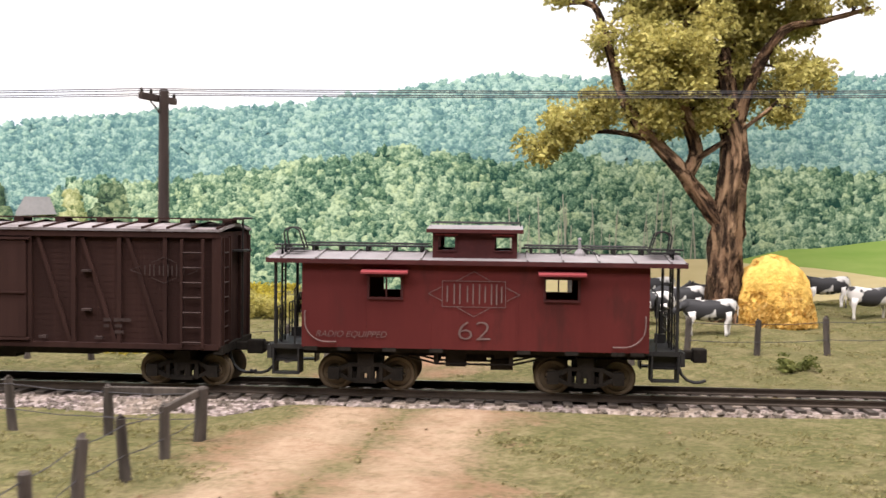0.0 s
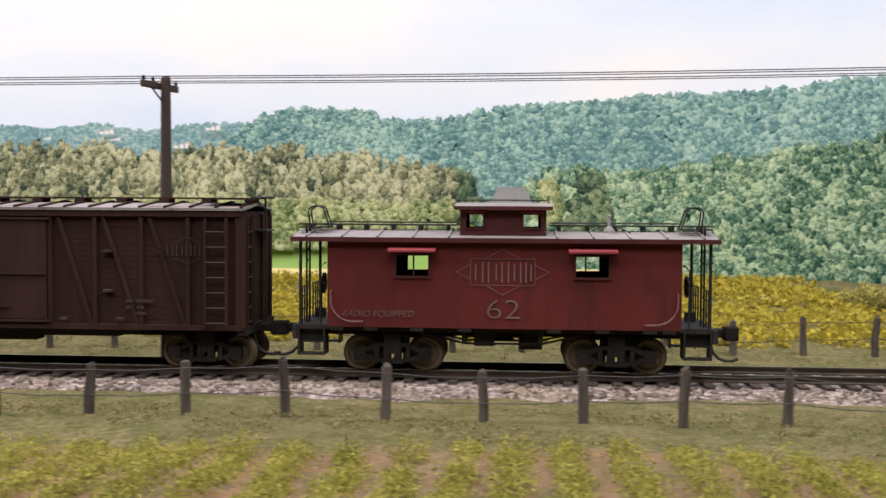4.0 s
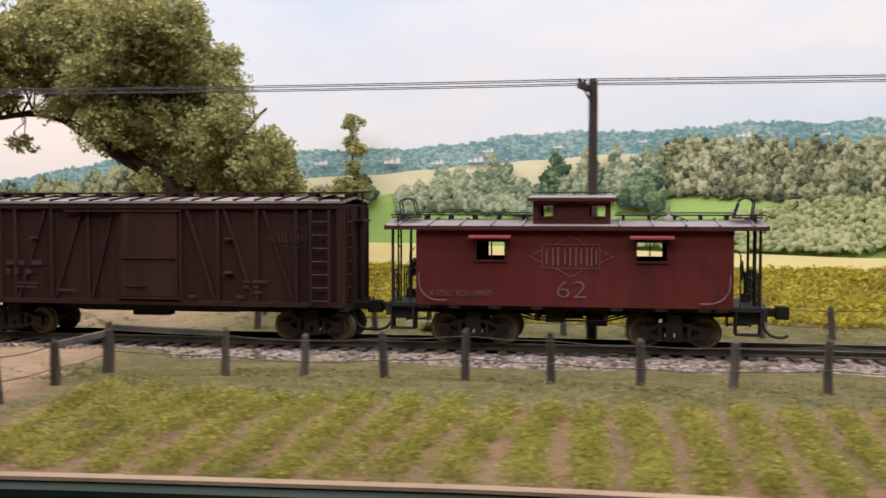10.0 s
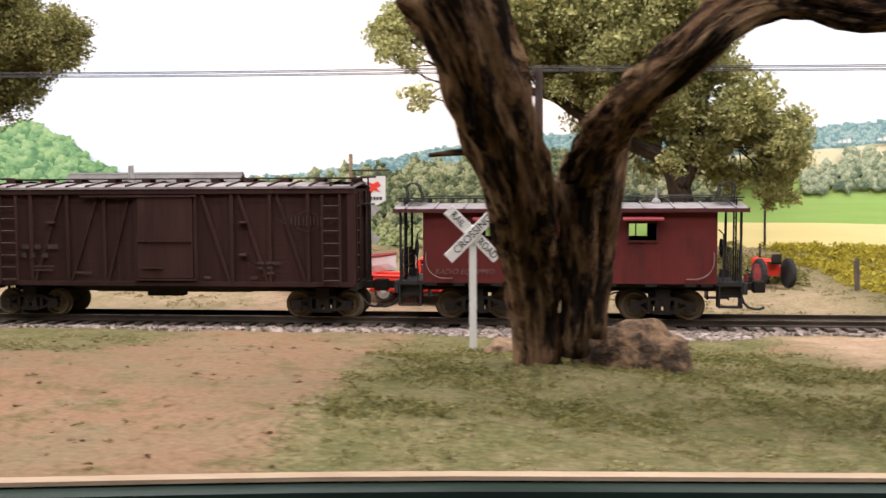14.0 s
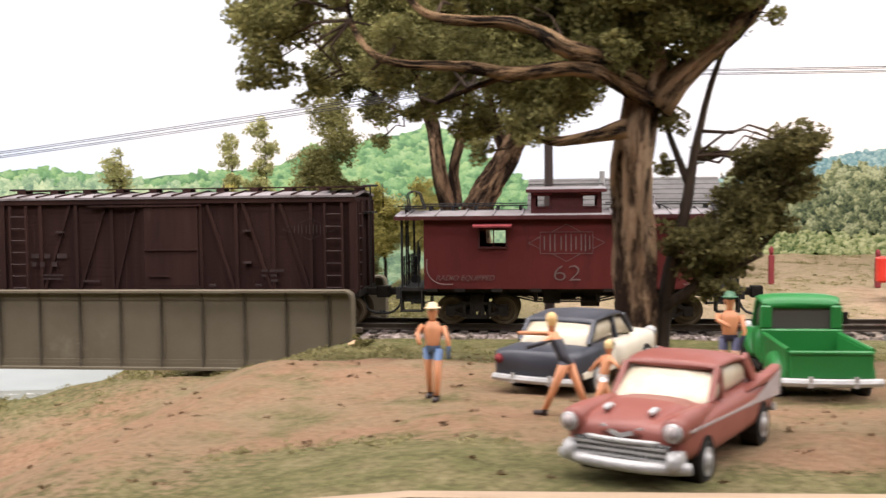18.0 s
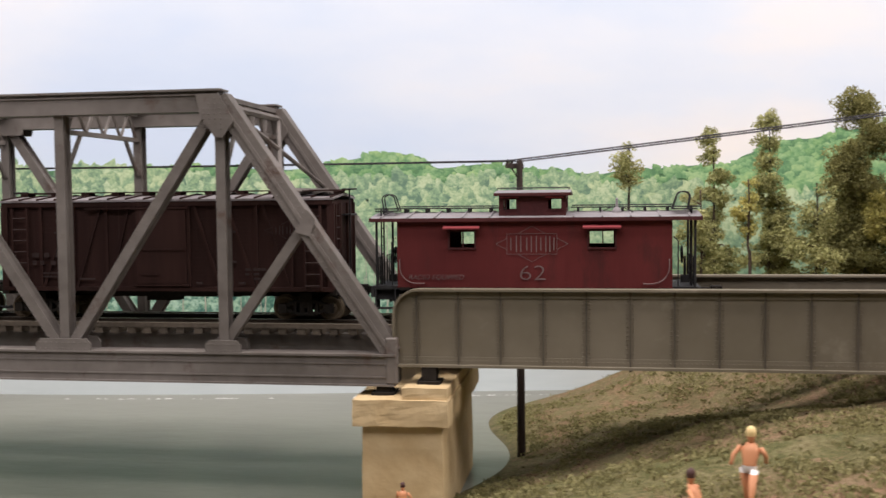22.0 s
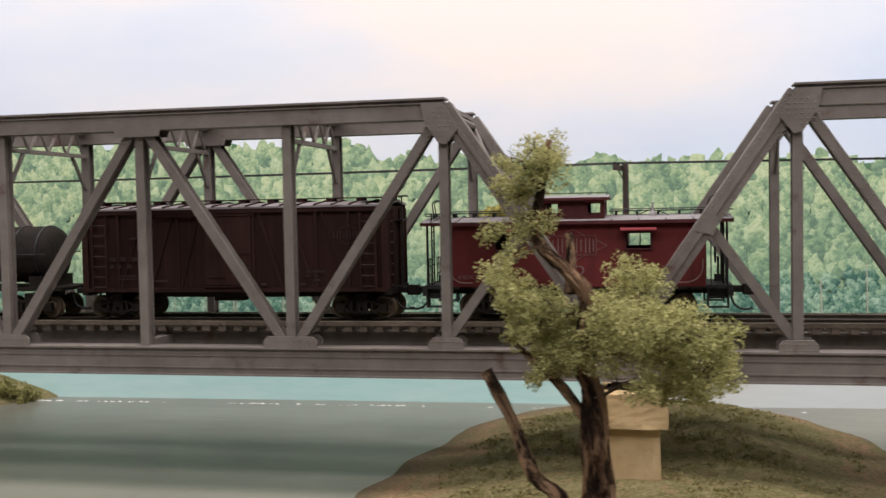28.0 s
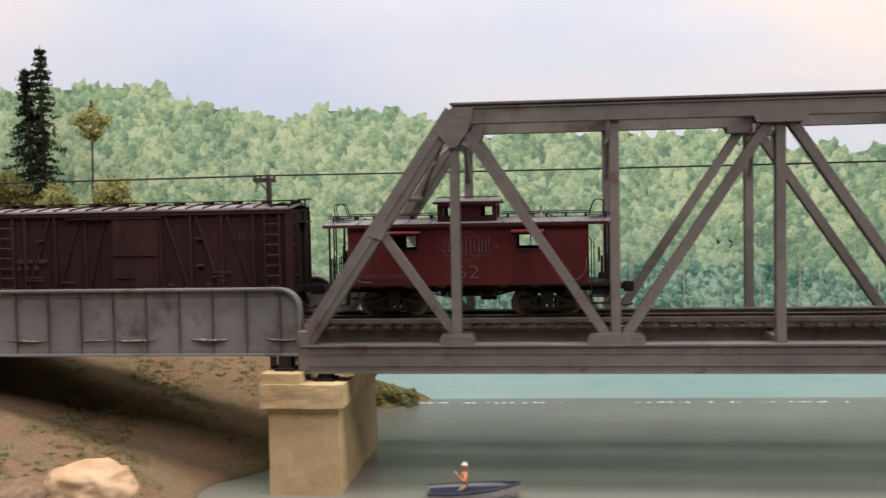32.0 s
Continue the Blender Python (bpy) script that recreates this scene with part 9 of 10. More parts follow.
    greenhouse(g, [(-1.72, 0.56, 0.9, 1.0, 3), (-1.3, 0.68, 0.9, 1.3, 3), (-0.9, 0.73, 0.9, 1.42, 3.2), (-0.2, 0.75, 0.9, 1.45, 3.4), (0.3, 0.75, 0.9, 1.43, 3.4), (0.62, 0.76, 0.88, 1.24, 3.4), (0.9, 0.72, 0.88, 1.04, 3.2), (1.0, 0.66, 0.88, 0.97, 3)],
               [(-1.62, 0.6, 1.0, 1.1, 2.6), (-1.35, 0.69, 1.16, 1.34, 2.6), (-1.0, 0.74, 1.28, 1.47, 2.5), (-0.5, 0.765, 1.33, 1.53, 2.4), (0.0, 0.765, 1.34, 1.53, 2.4), (0.3, 0.74, 1.35, 1.49, 2.4), (0.46, 0.69, 1.36, 1.43, 2.4)], 1.0,
               [((0.86, 0.75, 0.97), (0.42, 0.72, 1.4), 0.06), ((0.42, 0.78, 0.97), (0.36, 0.735, 1.38), 0.07), ((-1.5, 0.74, 0.98), (-1.08, 0.7, 1.38), 0.2)], c, "pane_cream")
    for s in (-1, 1):
        bm = bmesh.new()
        loft(bm, [(0.6, 0.05, 0.8, 0.97, 2.2), (1.4, 0.12, 0.7, 1.02, 2.4), (2.1, 0.16, 0.66, 1.04, 2.4), (2.5, 0.17, 0.66, 1.03, 2.2), (2.6, 0.13, 0.72, 0.98, 2.2)], 16)
        for v in bm.verts:
            v.co.y += s * 0.74
        part("fender", bm, MAT[c], g, smooth=True)
        bm = bmesh.new()
        prism(bm, [(-2.72, 1.1), (-2.6, 0.86), (-0.7, 0.93), (-1.3, 0.98), (-2.0, 1.02)], *sorted((s * 0.72, s * 0.9)))
        part("tail_fin", bm, MAT[c], g, "pointed tail fin", soften=0.03)
        bm = bmesh.new()
        prism(bm, [(2.3, 0.84), (2.3, 0.8), (0.2, 0.74), (-0.9, 0.7), (-2.58, 0.62), (-2.68, 1.04), (-1.7, 0.88), (-1.0, 0.765), (0.2, 0.775)], *sorted((s * 0.905, s * 0.915)))
        part("side_flash", bm, MAT["flash"], g, "whitish side flash")
        # no opening is cut: a dark disc gives the wheel well's shade
        for x in (1.55, -1.5):
            bm = bmesh.new()
            cyl(bm, (x, s * 0.6, 0.3), (x, s * 0.915, 0.3), 0.36, seg=20)
            part("wheel_arch", bm, MAT["under"], g, "dark disc standing in for the shaded wheel opening")
        bm = bmesh.new()
        loft(bm, [(1.95, 0.02, 0.98, 1.03, 2), (2.1, 0.05, 0.97, 1.07, 2), (2.22, 0.05, 0.96, 1.06, 2), (2.28, 0.03, 0.97, 1.02, 2)], 10)
        for v in bm.verts:
            v.co.y += s * 0.34
        part("hood_spear", bm, MAT["chrome"], g, smooth=True)
    car_wheels(g, (1.55, -1.5), 0.82, 0.3)
    bm = bmesh.new()
    n = 14
    for zc, w, r, x0 in ((0.36, 0.94, 0.085, 2.7), (0.66, 0.82, 0.04, 2.6)):
        tube(bm, [(x0 - 0.3 * abs(i / n * 2 - 1) ** 3, w * (i / n * 2 - 1), zc) for i in range(n + 1)], [r] * (n + 1), 8)
    for s in (-1, 1):
        loft(bm, [(2.36, 0.12, 0.3, 0.62, 2.4), (2.58, 0.12, 0.31, 0.6, 2.4), (2.7, 0.06, 0.36, 0.52, 2.2)], 12)
        for v in list(bm.verts)[-36:]:
            v.co.y += s * 0.76
    part("bumper", bm, MAT["chrome"], g, "massive chromed front bumper", smooth=True)
    bm = bmesh.new()
    bx(bm, 2.42, 2.56, -0.72, 0.72, 0.4, 0.66)
    mouth = part("grille", bm, MAT["pane_dark"], g, "dark grille mouth", soften=0.02)
    bm = bmesh.new()
    for k in range(3):
        bx(bm, 2.55, 2.6, -0.68, 0.68, 0.43 + 0.075 * k, 0.46 + 0.075 * k)
    for k in range(15):
        bx(bm, 2.55, 2.59, -0.68 + k * 0.0953, -0.655 + k * 0.0953, 0.41, 0.64)
    part("grille_mesh", bm, MAT["chrome"], mouth, "dull bright grille mesh")
    bm = bmesh.new()
    for s in (-1, 1):
        beam(bm, (2.58, 0, 0.72), (2.5, s * 0.3, 0.82), 0.06, 0.05)
    part("hood_badge", bm, MAT["chrome"], g, "plain bright chevron badge")
    bumper(g, -2.6, 0.84, 0.42)
    lamp_pair(g, 2.58, 0.76, 0.84, 0.13)
    lamp_pair(g, -2.62, 0.8, 0.92, 0.08, "bright_red")
    g.scale = (0.73, 0.83, 0.86)
    # wood-bodied wagon
    g = put_car("wood_wagon", "maroon wood-bodied station wagon with yellow framing and spare wheel", "car", -94.15, -12.1, 113)
    c = "car_maroon"
    bm = bmesh.new()
    loft(bm, [(-2.2, 0.74, 0.42, 0.98, 4), (-2.1, 0.82, 0.34, 1.04, 4.5), (-0.6, 0.88, 0.3, 1.08, 5), (0.6, 0.86, 0.3, 1.08, 4), (0.9, 0.66, 0.32, 1.12, 3), (1.8, 0.55, 0.34, 1.08, 2.6), (2.2, 0.45, 0.4, 0.98, 2.4), (2.35, 0.3, 0.5, 0.85, 2.2)])
    part("body", bm, MAT["car_panel"], g, smooth=False)
    greenhouse(g, [(-2.12, 0.7, 0.98, 1.1, 5), (-2.05, 0.74, 0.98, 1.62, 5), (-0.6, 0.78, 1.0, 1.7, 5), (0.45, 0.76, 1.0, 1.64, 4), (0.85, 0.72, 1.02, 1.2, 4)],
               [(-2.36, 0.5, 1.5, 1.6, 2.2), (-2.24, 0.74, 1.48, 1.72, 2.4), (-1.9, 0.86, 1.5, 1.84, 2.4), (-0.8, 0.9, 1.52, 1.92, 2.4), (0.3, 0.84, 1.54, 1.86, 2.4), (0.66, 0.7, 1.52, 1.7, 2.4)], 1.0, [((0.85, 0.75, 1.06), (0.5, 0.74, 1.62), 0.09)], c)
    for s in (-1, 1):
        for x0, x1, z0, z1 in ((-2.05, 0.7, 1.0, 1.1), (-2.05, 0.7, 0.7, 0.78), (-2.0, 0.7, 0.36, 0.45), (-2.08, -1.99, 0.4, 1.62), (-1.08, -1.0, 0.4, 1.62), (-0.18, -0.1, 0.4, 1.62), (0.6, 0.7, 0.4, 1.1), (-2.05, 0.5, 1.56, 1.64)):
            bm = bmesh.new()
            bx(bm, x0, x1, *sorted((s * 0.79, s * (0.9 if z1 < 1.2 else 0.84))), z0 + 0.02, z1 - 0.02)
            part("wood_frame", bm, MAT["car_wood"], g, "yellow wooden framing", soften=0.015)
    for y0, y1, z0, z1 in ((-0.78, 0.78, 1.02, 1.1), (-0.78, 0.78, 0.42, 0.5), (-0.78, 0.78, 0.7, 0.77), (-0.8, -0.7, 0.42, 1.6), (0.7, 0.8, 0.42, 1.6), (-0.78, 0.78, 1.53, 1.61), (-0.04, 0.04, 1.1, 1.55)):
        bm = bmesh.new()
        bx(bm, -2.26, -2.1, y0, y1, z0, z1)
        part("tailgate_frame", bm, MAT["car_wood"], g, "yellow wooden framing", soften=0.015)
    bm = bmesh.new()
    lathe(bm, [(0.12, 0.14), (0.2, 0.1), (0.26, 0.17), (0.36, 0.17), (0.42, 0.1), (0.42, 0.0), (0.36, -0.03)], 20, pose(-2.28, 0, 0.98, 0, -90))
    part("spare_wheel", bm, MAT[c], g, "maroon-covered spare wheel", smooth=True)
    fender(g, 1.55, 0.66, 0.74, 0.24, 0.5, 0.45, c)
    fender(g, -1.45, 0.78, 0.66, 0.14, 0.4, 0.42, c)
    car_wheels(g, (1.5, -1.4), 0.82, 0.38)
    bumper(g, -2.45, 0.92, 0.36)
    bumper(g, 2.45, 0.85, 0.42)
    lamp_pair(g, 2.28, 0.6, 0.85, 0.13)
    g.scale = (0.93, 0.93, 0.95)
    # two-tone sedan
    g = put_car("two_tone_sedan", "two-tone sedan, dark grey roof and tail, cream sides", "car", -102.4, -13.3, 66)
    c = "car_grey"
    bm = bmesh.new()
    loft(bm, [(-0.35, 0.885, 0.28, 0.98, 4), (0.4, 0.885, 0.26, 0.98, 4), (1.2, 0.885, 0.28, 0.98, 4), (2.2, 0.84, 0.34, 0.92, 4), (2.42, 0.76, 0.42, 0.82, 4)])
    part("body", bm, MAT["car_cream"], g, "cream front half", smooth=True)
    bm = bmesh.new()
    loft(bm, [(-2.5, 0.8, 0.42, 0.9, 6), (-2.4, 0.87, 0.36, 0.98, 7), (-1.2, 0.885, 0.3, 1.02, 6), (-0.34, 0.886, 0.3, 1.0, 5)])
    part("tail", bm, MAT[c], g, "dark grey rear body", smooth=True)
    for s in (-1, 1):
        bm = bmesh.new()
        prism(bm, [(-0.36, 0.92), (-0.36, 0.4), (-2.1, 0.42), (-2.2, 0.55), (-1.3, 0.6), (-0.75, 0.66)], *sorted((s * 0.87, s * 0.897)))
        part("side_flash", bm, MAT["car_cream"], g, "cream sweep under the dark tail", soften=0.01)
    greenhouse(g, [(-1.62, 0.72, 0.92, 1.0, 5), (-1.18, 0.72, 0.92, 1.4, 5), (-0.3, 0.72, 0.92, 1.48, 3), (0.45, 0.72, 0.92, 1.44, 3), (0.9, 0.72, 0.9, 1.04, 3)],
               [(-1.2, 0.7, 1.36, 1.43, 3), (-1.05, 0.74, 1.36, 1.52, 2.8), (-0.3, 0.75, 1.38, 1.58, 2.6), (0.4, 0.72, 1.38, 1.52, 2.6), (0.58, 0.66, 1.38, 1.44, 2.6)], 1.0,
               [((0.92, 0.74, 1.0), (0.5, 0.69, 1.42), 0.07), ((-0.2, 0.8, 1.0), (-0.2, 0.7, 1.44), 0.08), ((-1.52, 0.74, 1.0), (-1.12, 0.71, 1.42), 0.1)], c, "pane_cream")
    car_wheels(g, (1.5, -1.4), 0.8, 0.34)
    bumper(g, -2.58, 0.86, 0.42)
    bumper(g, 2.5, 0.86, 0.42)
    lamp_pair(g, 2.42, 0.66, 0.82, 0.13)
    lamp_pair(g, -2.46, 0.74, 0.78, 0.1, "bright_red")
    bm = bmesh.new()
    prism(bm, [(-0.12, 0.02), (0, -0.05), (0.12, 0.02), (0.12, 0.05), (0, -0.02), (-0.12, 0.05)], -0.01, 0.01)
    o = part("trunk_badge", bm, MAT["chrome"], g, "small bright plain badge", at=(-2.46, 0, 0.84))
    o.rotation_euler = (0, 0, radians(90))
    g.scale = (0.92, 0.94, 0.94)
    # pickups
    for name, label, paint, x, y, rz in (("green_pickup", "bright green rounded pickup truck with an empty bed", "car_green", -98.15, -13.05, 90), ("red_pickup", "bright red rounded pickup truck on the far side", "car_red", -84.7, 5.6, -10)):
        g = put_car(name, label, "pickup truck", x, y, rz)
        bm = bmesh.new()
        loft(bm, [(0.1, 0.8, 0.3, 1.1, 4), (0.9, 0.78, 0.3, 1.12, 4), (1.1, 0.66, 0.34, 1.12, 3), (1.9, 0.55, 0.36, 1.08, 2.8), (2.2, 0.42, 0.42, 0.98, 2.5), (2.3, 0.3, 0.5, 0.85, 2.4)])
        part("hood", bm, MAT[paint], g, smooth=True)
        greenhouse(g, [(0.0, 0.68, 1.0, 1.1, 4), (0.02, 0.7, 1.0, 1.6, 4), (0.7, 0.7, 1.0, 1.6, 4), (1.05, 0.66, 1.0, 1.12, 4)],
                   [(-0.02, 0.72, 1.5, 1.62, 3), (0.15, 0.78, 1.56, 1.76, 2.8), (0.6, 0.76, 1.56, 1.75, 2.8), (0.85, 0.68, 1.52, 1.62, 2.8)], 1.0,
                   [((0.06, 0.74, 1.05), (0.06, 0.7, 1.6), 0.16), ((1.0, 0.72, 1.05), (0.76, 0.68, 1.58), 0.09)], paint)
        bm = bmesh.new()
        bx(bm, -0.08, 0.04, -0.78, 0.78, 0.4, 1.1)
        for y0, y1 in ((-0.78, -0.56), (0.56, 0.78)):
            bx(bm, -0.06, 0.0, y0, y1, 1.1, 1.56)
        part("cab_back", bm, MAT[paint], g, soften=0.03)
        bm = bmesh.new()
        bx(bm, -2.2, -0.08, -0.72, 0.72, 0.5, 0.58)
        for s in (-1, 1):
            bx(bm, -2.2, -0.08, *sorted((s * 0.66, s * 0.74)), 0.5, 0.98)
            cyl(bm, (-2.2, s * 0.72, 1.0), (-0.08, s * 0.72, 1.0), 0.05, seg=7)
        part("bed", bm, MAT[paint], g)
        bm = bmesh.new()
        bx(bm, -2.26, -2.18, -0.7, 0.7, 0.5, 0.98)
        bx(bm, -2.29, -2.2, -0.72, 0.72, 0.93, 1.0)
        part("tailgate", bm, MAT[paint], g, soften=0.02)
        fender(g, 1.55, 0.64, 0.75, 0.24, 0.5, 0.45, paint)
        fender(g, -1.35, 0.74, 0.62, 0.18, 0.42, 0.44, paint)
        car_wheels(g, (1.5, -1.35), 0.76, 0.38, "chrome" if paint == "car_red" else "under")
        bumper(g, -2.42, 0.85, 0.46)
        bumper(g, 2.42, 0.82, 0.44)
        lamp_pair(g, 2.2, 0.62, 0.86, 0.13)
        bm = bmesh.new()
        for k in range(5):
            bx(bm, 2.2, 2.34 - 0.01 * k, -0.4 + 0.02 * k, 0.4 - 0.02 * k, 0.5 + k * 0.09, 0.54 + k * 0.09)
        part("grille", bm, MAT["chrome"], g)
        bm = bmesh.new()
        bx(bm, -0.06, 1.0, -0.8, 0.8, 0.28, 0.36)
        part("running_board", bm, MAT["under"], g)
        bm = bmesh.new()
        bx(bm, 0.6, 0.66, -1.02, -0.8, 1.2, 1.24)
        bx(bm, 0.58, 0.64, -1.06, -0.9, 1.12, 1.36)
        part("mirror", bm, MAT["under"], g)


# ---- figures and animals ----
def figure_paint(name, top, mid, low, hair, z1, z2, zh):
    m, nt, b = nodes_of(name)
    co = nt.nodes.new("ShaderNodeTexCoord")
    sx = nt.nodes.new("ShaderNodeSeparateXYZ")
    nt.links.new(co.outputs["Object"], sx.inputs[0])
    mr = nd(nt, "ShaderNodeMapRange")
    mr.inputs["From Max"].default_value = 2.0 * K
    nt.links.new(sx.outputs["Z"], mr.inputs["Value"])
    r = nt.nodes.new("ShaderNodeValToRGB")
    r.color_ramp.interpolation = "CONSTANT"
    el = r.color_ramp.elements
    while len(el) < 5:
        el.new(0.5)
    for e, (p, c) in zip(el, ((0, (0.03, 0.02, 0.02)), (0.05, low), (z1 / 2, mid), (z2 / 2, top), (zh / 2, hair))):
        e.position, e.color = p, (*c, 1)
    nt.links.new(mr.outputs["Result"], r.inputs["Fac"])
    nt.links.new(r.outputs["Color"], b.inputs["Base Color"])
    b.inputs["Roughness"].default_value = 0.55
    return m


SKIN = (0.56, 0.24, 0.11)


def figurine(label, x, y, rz, mat, z=None, lean=0, stride=0.14, arms=((0.3, -0.1, 0.85), (0.3, 0.1, 0.85)), hat=True, seat=0.0, scale=1.0):
    """A small painted plastic figure, plain in shape."""
    bm = bmesh.new()
    h = 0.92 - seat
    for s in (-1, 1):
        tube(bm, [(s * stride * 1.2 + (0.12 if seat else 0), s * 0.11, 0.0), (s * stride * 0.6 + (0.2 if seat else 0), s * 0.11, 0.45 * (h / 0.92)), (0, s * 0.1, h)], [0.05, 0.065, 0.095], 8)
        bx(bm, s * stride * 1.2 - 0.08, s * stride * 1.2 + 0.16, s * 0.11 - 0.04, s * 0.11 + 0.04, 0, 0.07)
    lx = lean
    loft_pts = [(0, 0, h - 0.05), (lx * 0.3, 0, h + 0.12), (lx * 0.7, 0, h + 0.36), (lx, 0, h + 0.5)]
    last = None
    for (px, py, pz), (a, b2) in zip(loft_pts, ((0.11, 0.155), (0.1, 0.13), (0.115, 0.19), (0.06, 0.09))):
        rg = [bm.verts.new((px + a * math.cos(t), py + b2 * math.sin(t), pz)) for t in [i * math.pi / 5 for i in range(10)]]
        if last:
            bridge(bm, last, rg)
        else:
            bm.faces.new(rg[::-1])
        last = rg
    bm.faces.new(last)
    lathe(bm, [(0.05, h + 0.48), (0.06, h + 0.55), (0.085, h + 0.62), (0.1, h + 0.7), (0.085, h + 0.78), (0.03, h + 0.83)], 10, Matrix.Translation((lx, 0, 0)))
    if hat:
        lathe(bm, [(0.15, h + 0.74), (0.15, h + 0.755), (0.1, h + 0.76), (0.085, h + 0.83), (0.03, h + 0.855)], 12, Matrix.Translation((lx, 0, 0)))
    for s, (ax, ay, az) in zip((-1, 1), arms):
        tube(bm, [(lx * 0.8, s * 0.2, h + 0.42), (lx * 0.5 + ax * 0.4, s * 0.27 + ay * 0.3, h + 0.18 + (az - 0.85) * 0.5), (ax + lx * 0.4, s * 0.2 + ay, az)], [0.05, 0.042, 0.035], 7)
    ob = part("figurine", bm, mat, None, smooth=True)
    ob.matrix_basis = spot(x, y, gz(x, y) if z is None else z, rz)
    ob.scale = (scale,) * 3
    return tagged(ob, label, "figurine")


def pied_hide():
    """Black hide with large white patches."""
    m, nt, b = nodes_of("pied_hide")
    f = noise_of(nt, coords(nt), 1.3, 2, 0.4, 0.5)
    nt.links.new(ramp(nt, f, [(0.5, (0.02, 0.019, 0.021)), (0.53, (0.55, 0.53, 0.5))]), b.inputs["Base Color"])
    b.inputs["Roughness"].default_value = 0.7
    return m


HIDES = {}


def cow(x, y, rz, label, brown=False, graze=0.0):
    """A standing cow, or a horse with its neck raised; graze lowers the head."""
    if not HIDES:
        HIDES[False] = pied_hide()
        HIDES[True] = surface("brown_hide", (0.1, 0.048, 0.026), (0.2, 0.115, 0.07), 0.7)
    hide = HIDES[brown]
    g = thing("horse" if brown else "cow", label, "horse" if brown else "cow", x, y, gz(x, y), rz, "horses" if brown else "grazing cows")
    bm = bmesh.new()
    loft(bm, [(-1.06, 0.1, 1.0, 1.34, 2.4), (-0.98, 0.24, 0.82, 1.45, 2.6), (-0.7, 0.31, 0.68, 1.46, 2.6), (-0.3, 0.36, 0.58, 1.4, 2.4), (0.2, 0.37, 0.56, 1.38, 2.4), (0.6, 0.31, 0.62, 1.42, 2.5), (0.86, 0.24, 0.74, 1.44, 2.4), (1.02, 0.13, 0.9, 1.38, 2.2)], 20)
    part("body", bm, hide, g, smooth=True)
    bm = bmesh.new()
    up = 0.4 if brown else -0.75 * graze
    tube(bm, [(0.82, 0, 1.2), (1.08, 0, 1.34 + up * 0.5), (1.3, 0, 1.42 + up)], [0.25, 0.18, 0.13], 10)
    part("neck", bm, hide, g, smooth=True)
    bm = bmesh.new()
    loft(bm, [(1.18, 0.09, 1.34 + up, 1.54 + up, 2.4), (1.3, 0.13, 1.24 + up, 1.55 + up, 2.6), (1.5, 0.1, 1.16 + up, 1.42 + up, 2.5), (1.7, 0.075, 1.08 + up, 1.28 + up, 2.4), (1.76, 0.05, 1.1 + up, 1.24 + up, 2)], 12)
    head = part("head", bm, hide, g, smooth=True)
    for s in (-1, 1):
        bm = bmesh.new()
        tube(bm, [(1.24, s * 0.1, 1.5 + up), (1.2, s * 0.22, 1.54 + up), (1.2, s * 0.32, 1.48 + up)], [0.035, 0.06, 0.02], 6)
        part("ear", bm, hide, head)
    for lx, s, dx in ((-0.82, -1, -0.06), (-0.7, 1, 0.08), (0.72, 1, 0.05), (0.82, -1, -0.04)):
        bm = bmesh.new()
        tube(bm, [(lx, s * 0.19, 0.95), (lx - 0.05, s * 0.2, 0.68), (lx + dx, s * 0.2, 0.42), (lx + dx * 0.6, s * 0.2, 0.1), (lx + dx * 0.6, s * 0.2, 0.0)], [0.17, 0.12, 0.07, 0.055, 0.075], 8)
        part("leg", bm, hide if brown else MAT["cow_white"], g, "" if brown else "pale leg", smooth=True)
    bm = bmesh.new()
    tube(bm, [(-1.04, 0, 1.36), (-1.16, 0, 1.1), (-1.14, 0.02, 0.75), (-1.12, 0.03, 0.5)], [0.045, 0.028, 0.024, 0.05], 6)
    part("tail", bm, hide, g)


